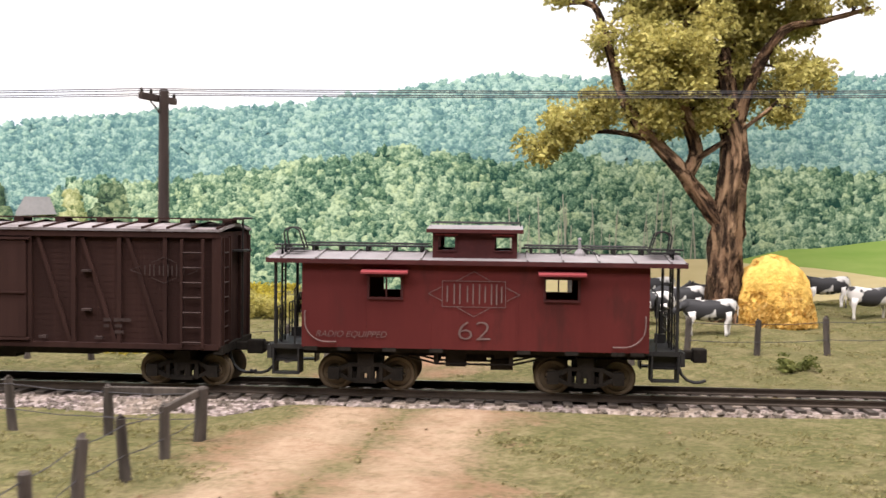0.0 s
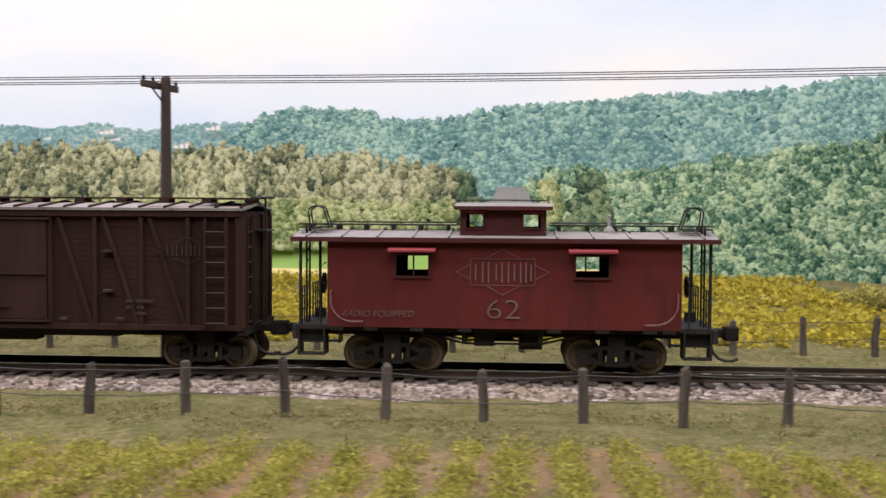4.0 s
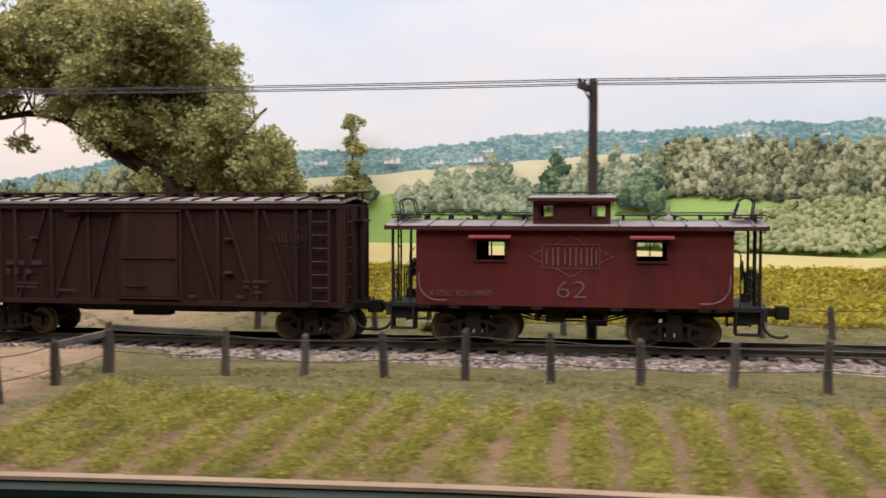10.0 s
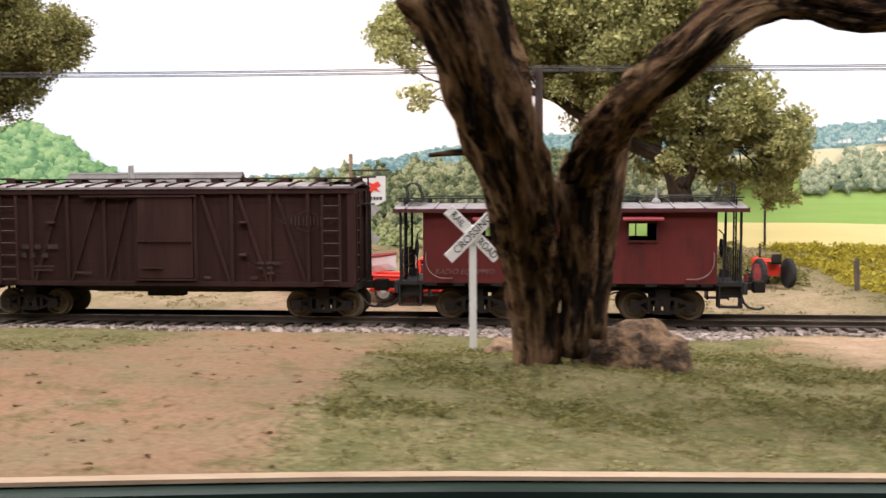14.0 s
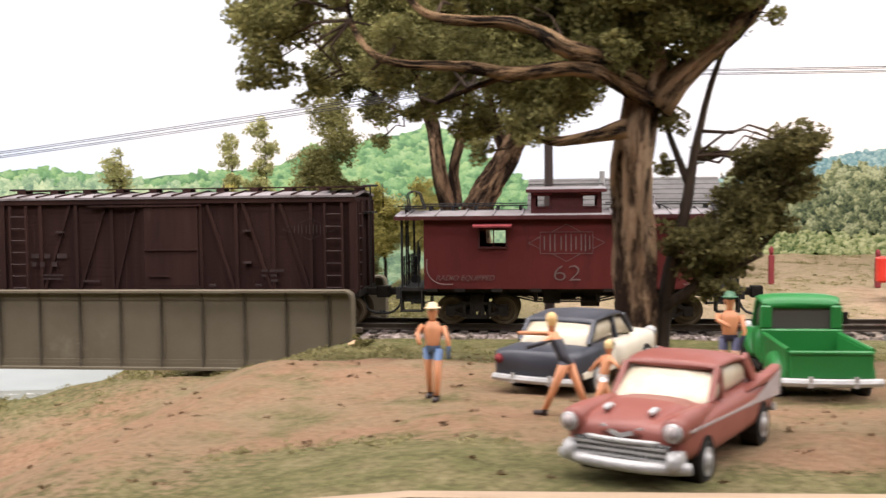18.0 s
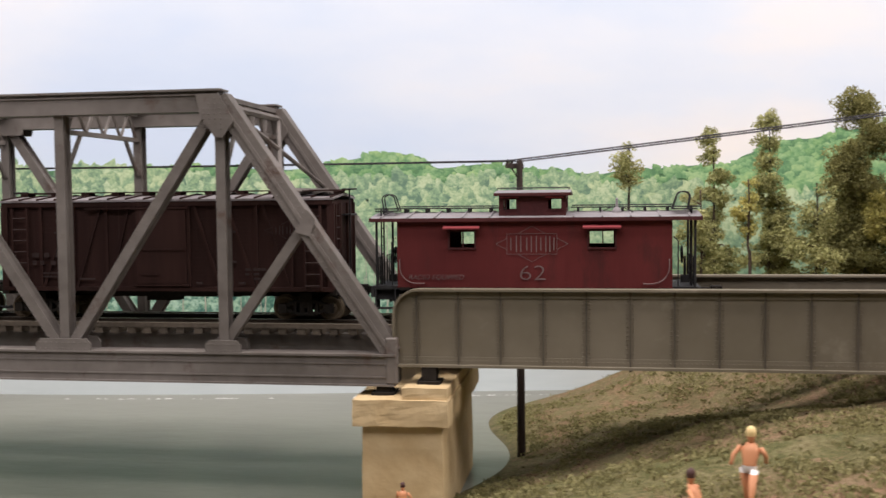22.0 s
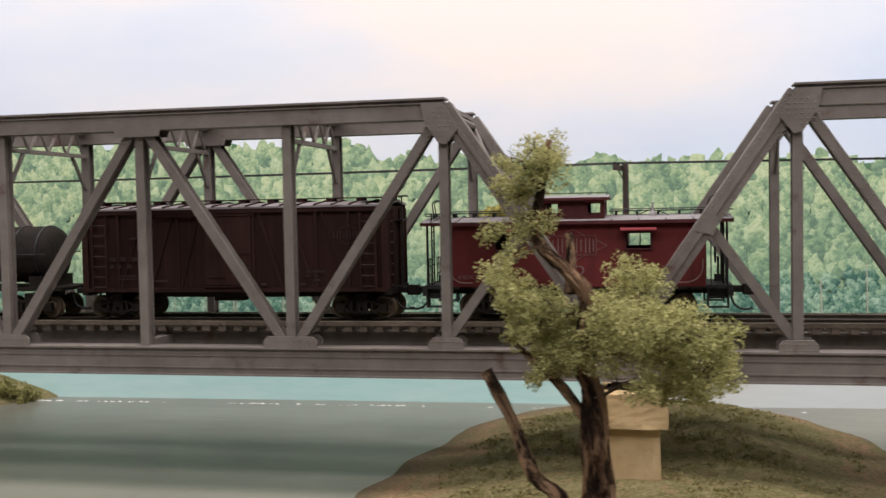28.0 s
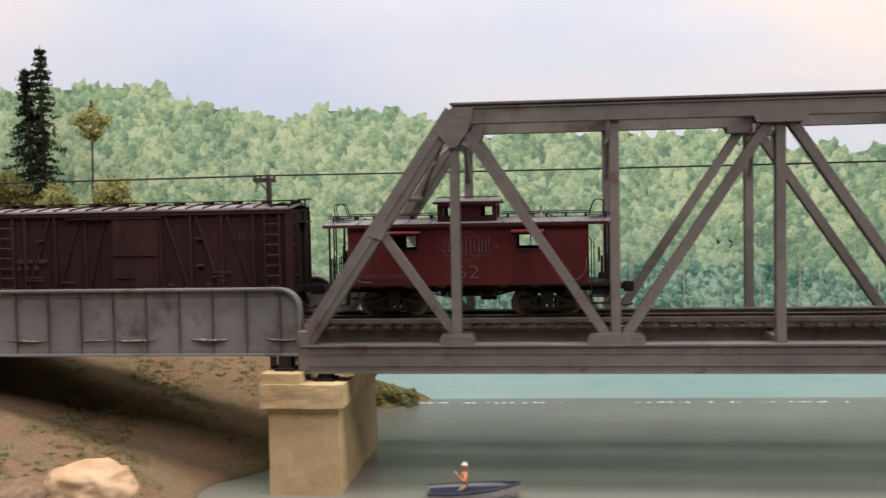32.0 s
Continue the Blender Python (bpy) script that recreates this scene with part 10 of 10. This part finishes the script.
def build_living():
    tan = figure_paint("figure_blue_shorts", SKIN, (0.12, 0.2, 0.36), SKIN, (0.65, 0.5, 0.3), 0.72, 0.98, 1.62)
    cap = figure_paint("figure_dark_shorts", SKIN, (0.05, 0.05, 0.1), (0.5, 0.28, 0.18), (0.05, 0.14, 0.07), 0.7, 0.98, 1.62)
    blonde = figure_paint("figure_white_suit", SKIN, (0.75, 0.7, 0.66), SKIN, (0.75, 0.55, 0.25), 0.85, 1.0, 1.55)
    red = figure_paint("figure_red_suit", SKIN, (0.5, 0.05, 0.03), SKIN, (0.06, 0.02, 0.015), 0.85, 1.02, 1.55)
    dark = figure_paint("figure_black_top", SKIN, (0.03, 0.03, 0.04), SKIN, (0.7, 0.45, 0.18), 0.88, 1.3, 1.52)
    work = figure_paint("figure_work_clothes", (0.35, 0.3, 0.25), (0.05, 0.05, 0.06), (0.05, 0.05, 0.06), (0.7, 0.68, 0.62), 0.7, 0.95, 1.6)
    figurine("painted figurine in blue shorts and straw hat carrying a bundle", -105.1, -15.8, -100, tan, arms=((0.32, 0.05, 1.05), (0.05, 0.1, 0.75)), scale=0.98)
    figurine("painted figurine in a green cap beside the pickup", -99.65, -13.9, -100, cap, stride=0.1, arms=((0.25, 0.2, 1.15), (0.15, -0.02, 0.75)), scale=1.05)
    figurine("painted figurine in a black swimsuit stretching out an arm", -102.75, -17.75, 165, dark, lean=0.25, stride=0.32, hat=False, arms=((0.8, 0.05, 1.35), (0.45, 0.3, 1.2)), scale=0.92)
    figurine("small painted figurine in white trunks running beside the car", -102.2, -18.0, 20, blonde, lean=0.15, stride=0.3, hat=False, arms=((0.3, -0.1, 1.1), (-0.25, 0.1, 1.0)), scale=0.7)
    figurine("painted figurine in a white swimsuit running on the bank", -123.1, -14.95, 60, blonde, lean=0.1, stride=0.25, hat=False, arms=((0.3, 0, 1.0), (-0.2, 0.1, 1.0)))
    figurine("painted figurine in a red swimsuit running on the bank", -124.1, -15.95, 150, red, lean=0.22, stride=0.3, hat=False, arms=((0.35, 0, 0.95), (-0.25, 0.1, 1.0)), scale=0.92)
    figurine("small painted figurine sitting by the pier", -131.47, -7.3, 80, red, z=-5.25, hat=False, stride=0.1, scale=0.75)
    figurine("painted figurine in work clothes standing in the lane", 4.3, 14.2, 200, work)
    figurine("small painted figurine between the horses", 4.95, 8.6, -90, work, scale=0.75, hat=False)
    cow(4.0, 9.2, 248, "brown and white model horse standing in the lane", brown=True)
    cow(5.9, 8.4, -100, "chestnut model horse in the lane", brown=True)
    figurine("painted figurine in a hat riding a chestnut horse", 5.85, 8.45, -100, tan, z=gz(5.9, 8.4) + 0.55, stride=0.02, scale=0.85)
    for x, y, rz in ((16.1, 12.6, 184), (13.9, 14.6, 172), (15.6, 16.4, 180), (17.6, 18.6, 190), (14.8, 19.8, 175), (24.0, 17.4, 12), (23.2, 21.0, 185)):
        cow(x, y, rz, "black and white model cow standing in the pasture", graze=0.55 if y < 18 else 0.0)
    bm = bmesh.new()
    r = np.random.RandomState(11)
    lathe(bm, [(1.72, 0.0), (1.72, 0.5), (1.62, 1.2), (1.45, 1.9), (1.1, 2.55), (0.6, 2.95), (0.1, 3.05)], 40)
    bmesh.ops.subdivide_edges(bm, edges=bm.edges, cuts=2, use_grid_fill=True)
    for v in bm.verts:
        v.co += noise.noise_vector(v.co * 1.8) * 0.16 + noise.noise_vector(v.co * 5) * 0.09
    h = part("haystack", bm, MAT["hay"], None, smooth=True, at=(19.4, 16.0, gz(19.4, 16.0) - 0.1))
    tagged(h, "golden conical haystack in the pasture", "haystack")
    n = 7000
    a, t = r.uniform(0, 6.28, n), r.uniform(0, 1, n)
    rad = np.interp(t, [0, 0.2, 0.5, 0.8, 0.95, 1], [1.85, 1.75, 1.5, 1.05, 0.6, 0.2])
    c = np.stack([19.4 + rad * np.cos(a), 16.0 + rad * np.sin(a), gz(19.4, 16.0) + 2.9 * t], -1)
    v, q = leaf_quads(r, c, 0.11)
    fast_mesh("straw", v * 1.0 - np.array([19.4, 16.0, gz(19.4, 16.0) - 0.1]), q, leafy("loose_straw", (0.42, 0.25, 0.05), (0.66, 0.43, 0.11), (0.8, 0.58, 0.22)), h)


# ---- signs, buildings, boats, rocks ----
def crossbuck(x, y, rz, top, label, lettered):
    paint = MAT["white" if lettered else "grey_board"]
    g = thing("crossbuck", label, "sign", x, y, gz(x, y), rz, "railway crossing signs")
    bm = bmesh.new()
    bx(bm, -0.1, 0.1, -0.02, 0.14, -0.2, top + 0.25)
    part("post", bm, paint, g, "weathered white post" if lettered else "weathered grey post", soften=0.015)
    for s, txt in ((1, "CROSSING"), (-1, "RAIL ROAD")):
        bm = bmesh.new()
        bx(bm, -0.98, 0.98, -0.06 - 0.02 * s, -0.015 - 0.02 * s, -0.165, 0.165)
        b = part("blade", bm, paint, g, "white sign blade" if lettered else "bare grey sign blade", soften=0.01, at=(0, 0, top))
        b.rotation_euler = (0, radians(-45 * s), 0)
        if lettered:
            if s > 0:
                words("lettering", txt, 0.3, MAT["ink"], b, Matrix.Translation((0, -0.084, 0)), "black capital lettering", 0.98)
            else:
                for t2, dx in (("RAIL", -0.58), ("ROAD", 0.58)):
                    words("lettering", t2, 0.3, MAT["ink"], b, Matrix.Translation((dx, -0.044, 0)), "black capital lettering", 0.8)


def rock(x, y, z, sx, sy, sz, mat, label, seed, cat="rock"):
    bm = bmesh.new()
    bmesh.ops.create_icosphere(bm, subdivisions=4, radius=1)
    for v in bm.verts:
        d = v.co.copy()
        v.co *= 1 + 0.24 * noise.noise(d * 1.4 + Vector((seed, 0, 0))) + 0.12 * noise.noise(d * 3.6 + Vector((0, seed, 0))) + 0.09 * noise.noise(d * 8) + 0.05 * noise.noise(d * 17)
        v.co = Vector((v.co.x * sx, v.co.y * sy, v.co.z * sz))
    return tagged(part("rock", bm, MAT[mat], None, smooth=True, at=(x, y, z)), label, cat)


def build_shed():
    g = thing("open_shed", "long wooden shed with a grey shingled roof and lattice front", "shed", 0, 0, 0)
    x0, x1, y0, y1 = -104.3, -95.4, 14.0, 19.5
    zg = 0.0
    bm = bmesh.new()
    zr, ze = 4.75, 2.65
    prism(bm, [(x0 - 0.2, 0), (x1 + 0.1, 0), (x1 + 0.1, 0.12), (x0 - 0.2, 0.12)], 0, 3.9)
    for v in bm.verts:
        t = v.co.y / 3.9
        v.co = Vector((v.co.x, y0 - 0.45 + t * 3.2, ze + t * (zr - ze) + v.co.z))
    part("roof", bm, MAT["shed_roof"], g, "grey shingled roof slope")
    bm = bmesh.new()
    prism(bm, [(x0 - 0.2, 0), (x1 + 0.1, 0), (x1 + 0.1, 0.12), (x0 - 0.2, 0.12)], 0, 3.0)
    for v in bm.verts:
        t = v.co.y / 3.0
        v.co = Vector((v.co.x, y0 + 2.75 + t * 3.0, zr - t * 2.0 + v.co.z))
    part("roof", bm, MAT["shed_roof"], g)
    for i in range(9):
        bm = bmesh.new()
        t = (i + 0.5) / 9
        bx(bm, x0 - 0.2, x1 + 0.1, y0 - 0.45 + t * 3.2 - 0.02, y0 - 0.45 + t * 3.2 + 0.2, ze + t * (zr - ze) + 0.1, ze + t * (zr - ze) + 0.15)
        part("shingle_course", bm, MAT["shed_roof"], g)
    bm = bmesh.new()
    bx(bm, x0, x1, y0 - 0.08, y0 + 0.06, 2.0, 2.6)
    part("fascia_board", bm, MAT["shed_wood"], g, "pale timber fascia board")
    bm = bmesh.new()
    bx(bm, x0, x1, y1 - 0.1, y1, -0.2, 2.7)
    bx(bm, x1 - 0.1, x1, y0, y1, -0.2, 2.6)
    bx(bm, x0, x0 + 0.1, y0, y1, -0.2, 2.6)
    prism(bm, [(x1 - 0.1, 2.6), (x1, 2.6), (x1, 2.7), (x1 - 0.1, 2.7)], y0, y1)
    part("back_wall", bm, MAT["brick"], g, "weathered board wall")
    bm = bmesh.new()
    bx(bm, x0, x0 + 3.2, y0 + 0.1, y0 + 0.2, -0.2, 2.0)
    part("front_wall", bm, MAT["brick"], g, "weathered board wall")
    for k in range(2):
        bm = bmesh.new()
        bx(bm, x0 + 0.5 + k * 1.4, x0 + 1.3 + k * 1.4, y0 + 0.03, y0 + 0.12, 0.7, 1.7)
        part("poster", bm, MAT["orange"], g, "faded orange notice", soften=0.01)
    for i in range(5):
        x = x0 + 3.2 + (x1 - x0 - 3.3) * i / 4
        bm = bmesh.new()
        bx(bm, x - 0.1, x + 0.1, y0 - 0.08, y0 + 0.12, -0.2, 2.0)
        beam(bm, (x - 0.5, y0, 1.98), (x, y0, 1.5), 0.1, 0.1)
        beam(bm, (x + 0.5, y0, 1.98), (x, y0, 1.5), 0.1, 0.1)
        part("post", bm, MAT["shed_wood"], g, "braced timber post")
    bm = bmesh.new()
    for k in range(60):
        xx = x0 + 3.2 + k * 0.16
        for s in (-1, 1):
            a, b = (xx, 0.05), (xx + s * 1.7, 1.75)
            if x0 + 3.2 < b[0] < x1 and xx < x1:
                beam(bm, (a[0], y0 + 0.4, a[1]), (b[0], y0 + 0.4 + 0.02 * s, b[1]), 0.035, 0.02)
    part("lattice", bm, MAT["letter_dim"], g, "worn diagonal lattice")
    bm = bmesh.new()
    cyl(bm, (-100.9, 16.0, 3.8), (-100.9, 16.0, 5.2), 0.14, seg=10)
    part("chimney_pipe", bm, MAT["chrome"], g, "pale metal stove pipe")


def build_yard():
    build_shed()
    crossbuck(-81.97, -5.0, 4, 3.3, "white railway crossing crossbuck with black lettering", True)
    crossbuck(-87.1, 5.0, 184, 3.15, "weathered blank back of a crossing crossbuck", False)
    g = thing("hanging_sign", "white shield-shaped hanging sign with a red winged figure", "sign", -88.35, 9.8, gz(-88.35, 9.8))
    zb = gz(-88.35, 9.8)
    bm = bmesh.new()
    cyl(bm, (0, 0, -0.2), (0, 0, 5.5 - zb), 0.11, 0.08, 8)
    part("pole", bm, MAT["shed_wood"], g, "grey wooden pole")
    bm = bmesh.new()
    bx(bm, -0.2, 1.7, -0.04, 0.04, 4.75 - zb, 4.83 - zb)
    part("arm", bm, MAT["pole"], g)
    bm = bmesh.new()
    prism(bm, [(0.25, 4.55 - zb), (1.5, 4.55 - zb), (1.5, 3.5 - zb), (1.2, 3.32 - zb), (0.87, 3.25 - zb), (0.55, 3.32 - zb), (0.25, 3.5 - zb)], -0.04, 0.04)
    p = part("panel", bm, MAT["white"], g, "white shield panel")
    bm = bmesh.new()
    prism(bm, [(0.5, 4.05 - zb), (0.75, 4.3 - zb), (0.95, 4.22 - zb), (1.2, 4.32 - zb), (1.32, 4.12 - zb), (1.1, 4.05 - zb), (1.3, 3.85 - zb), (1.0, 3.95 - zb), (0.9, 3.8 - zb), (0.8, 3.98 - zb)], -0.055, -0.042)
    part("red_shape", bm, MAT["car_red"], p, "plain red winged shape")
    bm = bmesh.new()
    for k in range(7):
        bx(bm, 0.42 + k * 0.14, 0.51 + k * 0.14, -0.055, -0.042, 3.52 - zb, 3.66 - zb)
    part("dark_bars", bm, MAT["ink"], p, "row of dark bars")
    # boat for hire on its trailer
    zb = gz(-88.5, 6.8)
    g = thing("trailer_boat", "white motorboat with red rail on a trailer", "boat", -88.2, 6.8, zb, 2)
    g.scale = (1.12, 1.0, 1.1)
    hull(g, 4.0, 0.75, 0.65, 1.3, MAT["white"], MAT["bright_red"])
    bm = bmesh.new()
    bx(bm, -1.9, 2.6, -0.05, 0.05, 0.5, 0.58)
    part("trailer_frame", bm, MAT["under"], g)
    for s in (-1, 1):
        bm = bmesh.new()
        lathe(bm, [(0.1, 0.08), (0.32, 0.08), (0.34, 0), (0.32, -0.08), (0.1, -0.08)], 14, pose(-0.8, s * 0.6, 0.34, 90))
        part("trailer_wheel", bm, MAT["tyre"], g)
    bm = bmesh.new()
    bx(bm, -2.35, -2.05, -0.2, 0.2, 0.7, 1.6)
    part("outboard_motor", bm, MAT["car_red"], g, "red outboard motor", soften=0.06)
    g = thing("hire_sign", "small white board sign lettered BOAT", "sign", -88.7, 8.0, gz(-88.7, 8))
    bm = bmesh.new()
    bx(bm, -0.05, 0.05, -0.02, 0.06, -0.1, 1.75)
    part("stake", bm, MAT["shed_wood"], g)
    bm = bmesh.new()
    bx(bm, -0.45, 0.45, -0.05, -0.02, 1.62, 2.25)
    p = part("board", bm, MAT["white"], g)
    words("lettering", "BOAT", 0.34, MAT["ink"], p, Matrix.Translation((0, -0.055, 2.05)), "black lettering")
    bm = bmesh.new()
    for k in range(6):
        bx(bm, -0.46 + k * 0.16, -0.36 + k * 0.16, -0.058, -0.05, 1.7, 1.85)
    part("lettering_bars", bm, MAT["ink"], p, "row of dark bars")
    for x, y in ((-93.7, 12.0), (-89.2, 12.0)):
        zb = gz(x, y)
        g = thing("fuel_pump", "old red fuel pump", "fuel pump", x, y, zb, group="fuel pumps")
        bm = bmesh.new()
        bx(bm, -0.12, 0.12, -0.11, 0.11, 0, 1.3)
        part("cabinet", bm, MAT["bright_red"], g, soften=0.04)
        bm = bmesh.new()
        lathe(bm, [(0.06, 1.3), (0.11, 1.42), (0.11, 1.58), (0.03, 1.68)], 12)
        part("globe", bm, MAT["bright_red"], g, smooth=True)
    for x, y, rz in ((-70.9, 9.0, 100),):
        g = put_car("tractor", "small red farm tractor with large rear wheels", "tractor", x, y, rz)
        bm = bmesh.new()
        loft(bm, [(-0.5, 0.3, 0.5, 1.0, 4), (0.1, 0.28, 0.55, 1.15, 4), (1.3, 0.24, 0.55, 1.15, 4), (1.45, 0.18, 0.6, 1.1, 4)])
        part("body", bm, MAT["car_red"], g)
        car_wheels(g, (-0.6,), 0.6, 0.62, "bright_red")
        car_wheels(g, (1.2,), 0.35, 0.33, "bright_red")
        bm = bmesh.new()
        bx(bm, -0.8, -0.35, -0.22, 0.22, 1.0, 1.08)
        bx(bm, -0.85, -0.78, -0.2, 0.2, 1.08, 1.4)
        part("seat", bm, MAT["under"], g)
        bm = bmesh.new()
        cyl(bm, (0.9, 0, 1.1), (0.9, 0, 1.75), 0.045, seg=8)
        part("exhaust", bm, MAT["under"], g)
    rock(-77.9, -9.4, -0.2, 1.5, 1.1, 1.15, "mound", "lumpy brown earth mound at the tree foot", 3.0, "mound")
    rock(-81.0, -6.2, -0.3, 0.5, 0.4, 0.35, "rock", "small brown stone beside the track", 5.0)
    rock(-206.9, -9.0, -4.55, 1.5, 1.1, 0.75, "rock_tan", "tan rounded boulder on the shore", 7.0)
    rock(-208.9, -9.2, -5.0, 1.4, 1.0, 0.6, "rock", "brown flat boulder on the shore", 9.0)
    rock(-132.6, -8.6, -5.6, 1.3, 0.8, 0.55, "rock_tan", "flat tan rock in the shallows", 12.0)
    rock(-109.15, -3.6, -0.75, 0.35, 0.5, 0.4, "rock_tan", "pale stone at the bridge abutment", 14.0)
    # fishing boat
    g = thing("rowing_boat", "small pale rowing boat, navy inside, on the river", "boat", -195.1, -4.0, -6.5, 8)
    hull(g, 3.3, 0.62, 0.0, 0.5, MAT["grey_board"], MAT["boat_blue"])
    bm = bmesh.new()
    loft(bm, [(-1.55, 0.42, 0.36, 0.46, 3), (-1.0, 0.52, 0.34, 0.46, 3), (0.2, 0.5, 0.34, 0.48, 3), (1.0, 0.3, 0.36, 0.52, 3), (1.45, 0.08, 0.42, 0.58, 2)], 12)
    part("floor_boards", bm, MAT["boat_blue"], g, "navy painted inside of the boat")
    bm = bmesh.new()
    for x in (-0.7, 0.3):
        bx(bm, x - 0.14, x + 0.14, -0.5, 0.5, 0.3, 0.36)
    part("thwart", bm, MAT["shed_wood"], g)
    tan = figure_paint("figure_angler", SKIN, (0.3, 0.2, 0.12), (0.3, 0.2, 0.12), (0.6, 0.5, 0.35), 0.4, 0.55, 1.1)
    figurine("painted angler figurine in a hat sitting in the boat", -195.4, -4.0, 200, tan, z=-6.25, seat=0.5, stride=0.12, scale=0.95)


def hull(g, length, half, z0, z1, mat, rim):
    bm = bmesh.new()
    last = None
    n = 14
    edge = []
    for i in range(n + 1):
        t = i / n
        x = -length / 2 + length * t
        w = half * (1 - max(0, (t - 0.35) / 0.65) ** 2.2) * (0.85 + 0.15 * min(1, t * 4)) + 0.02
        zt = z1 + 0.18 * t ** 2.5
        keel = z0 + 0.35 * (z1 - z0) * max(0, (t - 0.6) / 0.4) ** 2
        rg = [bm.verts.new((x, w * a, keel + (zt - keel) * b)) for a, b in ((-1, 1), (-0.92, 0.5), (-0.55, 0.1), (0, 0), (0.55, 0.1), (0.92, 0.5), (1, 1), (0.88, 1), (0.8, 0.5), (0, 0.2), (-0.8, 0.5), (-0.88, 1))]
        if last:
            bridge(bm, last, rg)
        else:
            bm.faces.new(rg[::-1])
        last = rg
        edge.append((x, w, zt))
    bm.faces.new(last)
    h = part("hull", bm, mat, g, smooth=False)
    bm = bmesh.new()
    tube(bm, [(x, -w, z) for x, w, z in edge] + [(x, w, z) for x, w, z in reversed(edge)], [0.045] * (2 * len(edge)), 6)
    part("gunwale", bm, rim, h)
TRAIN = [(0, 7.30), (0.5, 4.12), (1, 0.94), (1.5, -2.25), (2, -5.42), (2.5, -8.57), (3, -11.66), (3.5, -14.71), (5.5, -26.80), (6, -29.92), (6.5, -33.04), (7, -36.19), (7.5, -39.38), (8, -42.26), (8.5, -45.30), (9, -48.42), (9.5, -51.56), (10, -54.70), (10.5, -57.84), (11, -61.00), (11.5, -64.22), (12, -67.42), (12.5, -70.48), (13, -73.46), (13.5, -76.37), (14, -79.25), (14.5, -82.14), (16.5, -94.09), (17, -97.01), (17.5, -99.85), (18, -102.69), (18.5, -105.61), (19, -108.59), (19.5, -111.62), (20, -114.77), (20.5, -118.09), (21, -121.48), (21.5, -124.83), (22, -128.17), (22.5, -131.51), (23, -134.85), (23.5, -138.18), (24, -141.52), (24.5, -144.87), (25, -148.24), (25.5, -151.62), (27.5, -165.15), (28, -168.54), (28.5, -171.95), (29, -175.31), (29.5, -178.56), (30, -181.81), (30.5, -185.20), (31, -188.63), (31.5, -192.03), (32, -195.41)]


def motions():
    """The train rolls along the track at an even pace; its wheels turn with it."""
    walk(caboose, [(t, spot(s, 0, 0)) for t, s in TRAIN])
    walk(boxcar, [(t, spot(s - 12.95, 0, 0)) for t, s in TRAIN])
    walk(tank_car, [(t, spot(s - 25.7, 0, 0)) for t, s in TRAIN])
    ts = [i / 10 for i in range(0, 321)]
    at = np.interp(ts, [t for t, _ in TRAIN], [s for _, s in TRAIN])
    for ws, x, r in ROLLING:
        walk(ws, [(t, spot(x, 0, r - DROP, 0, 0, math.degrees((s - at[0]) / r) % 360)) for t, s in zip(ts, at)])


make_materials()
build_room()
build_ground()
build_backdrop()
build_track()
build_bridges()
build_train()
build_trees()
build_fences()
build_poles()
build_crops()
build_cars()
build_living()
build_yard()
motions()
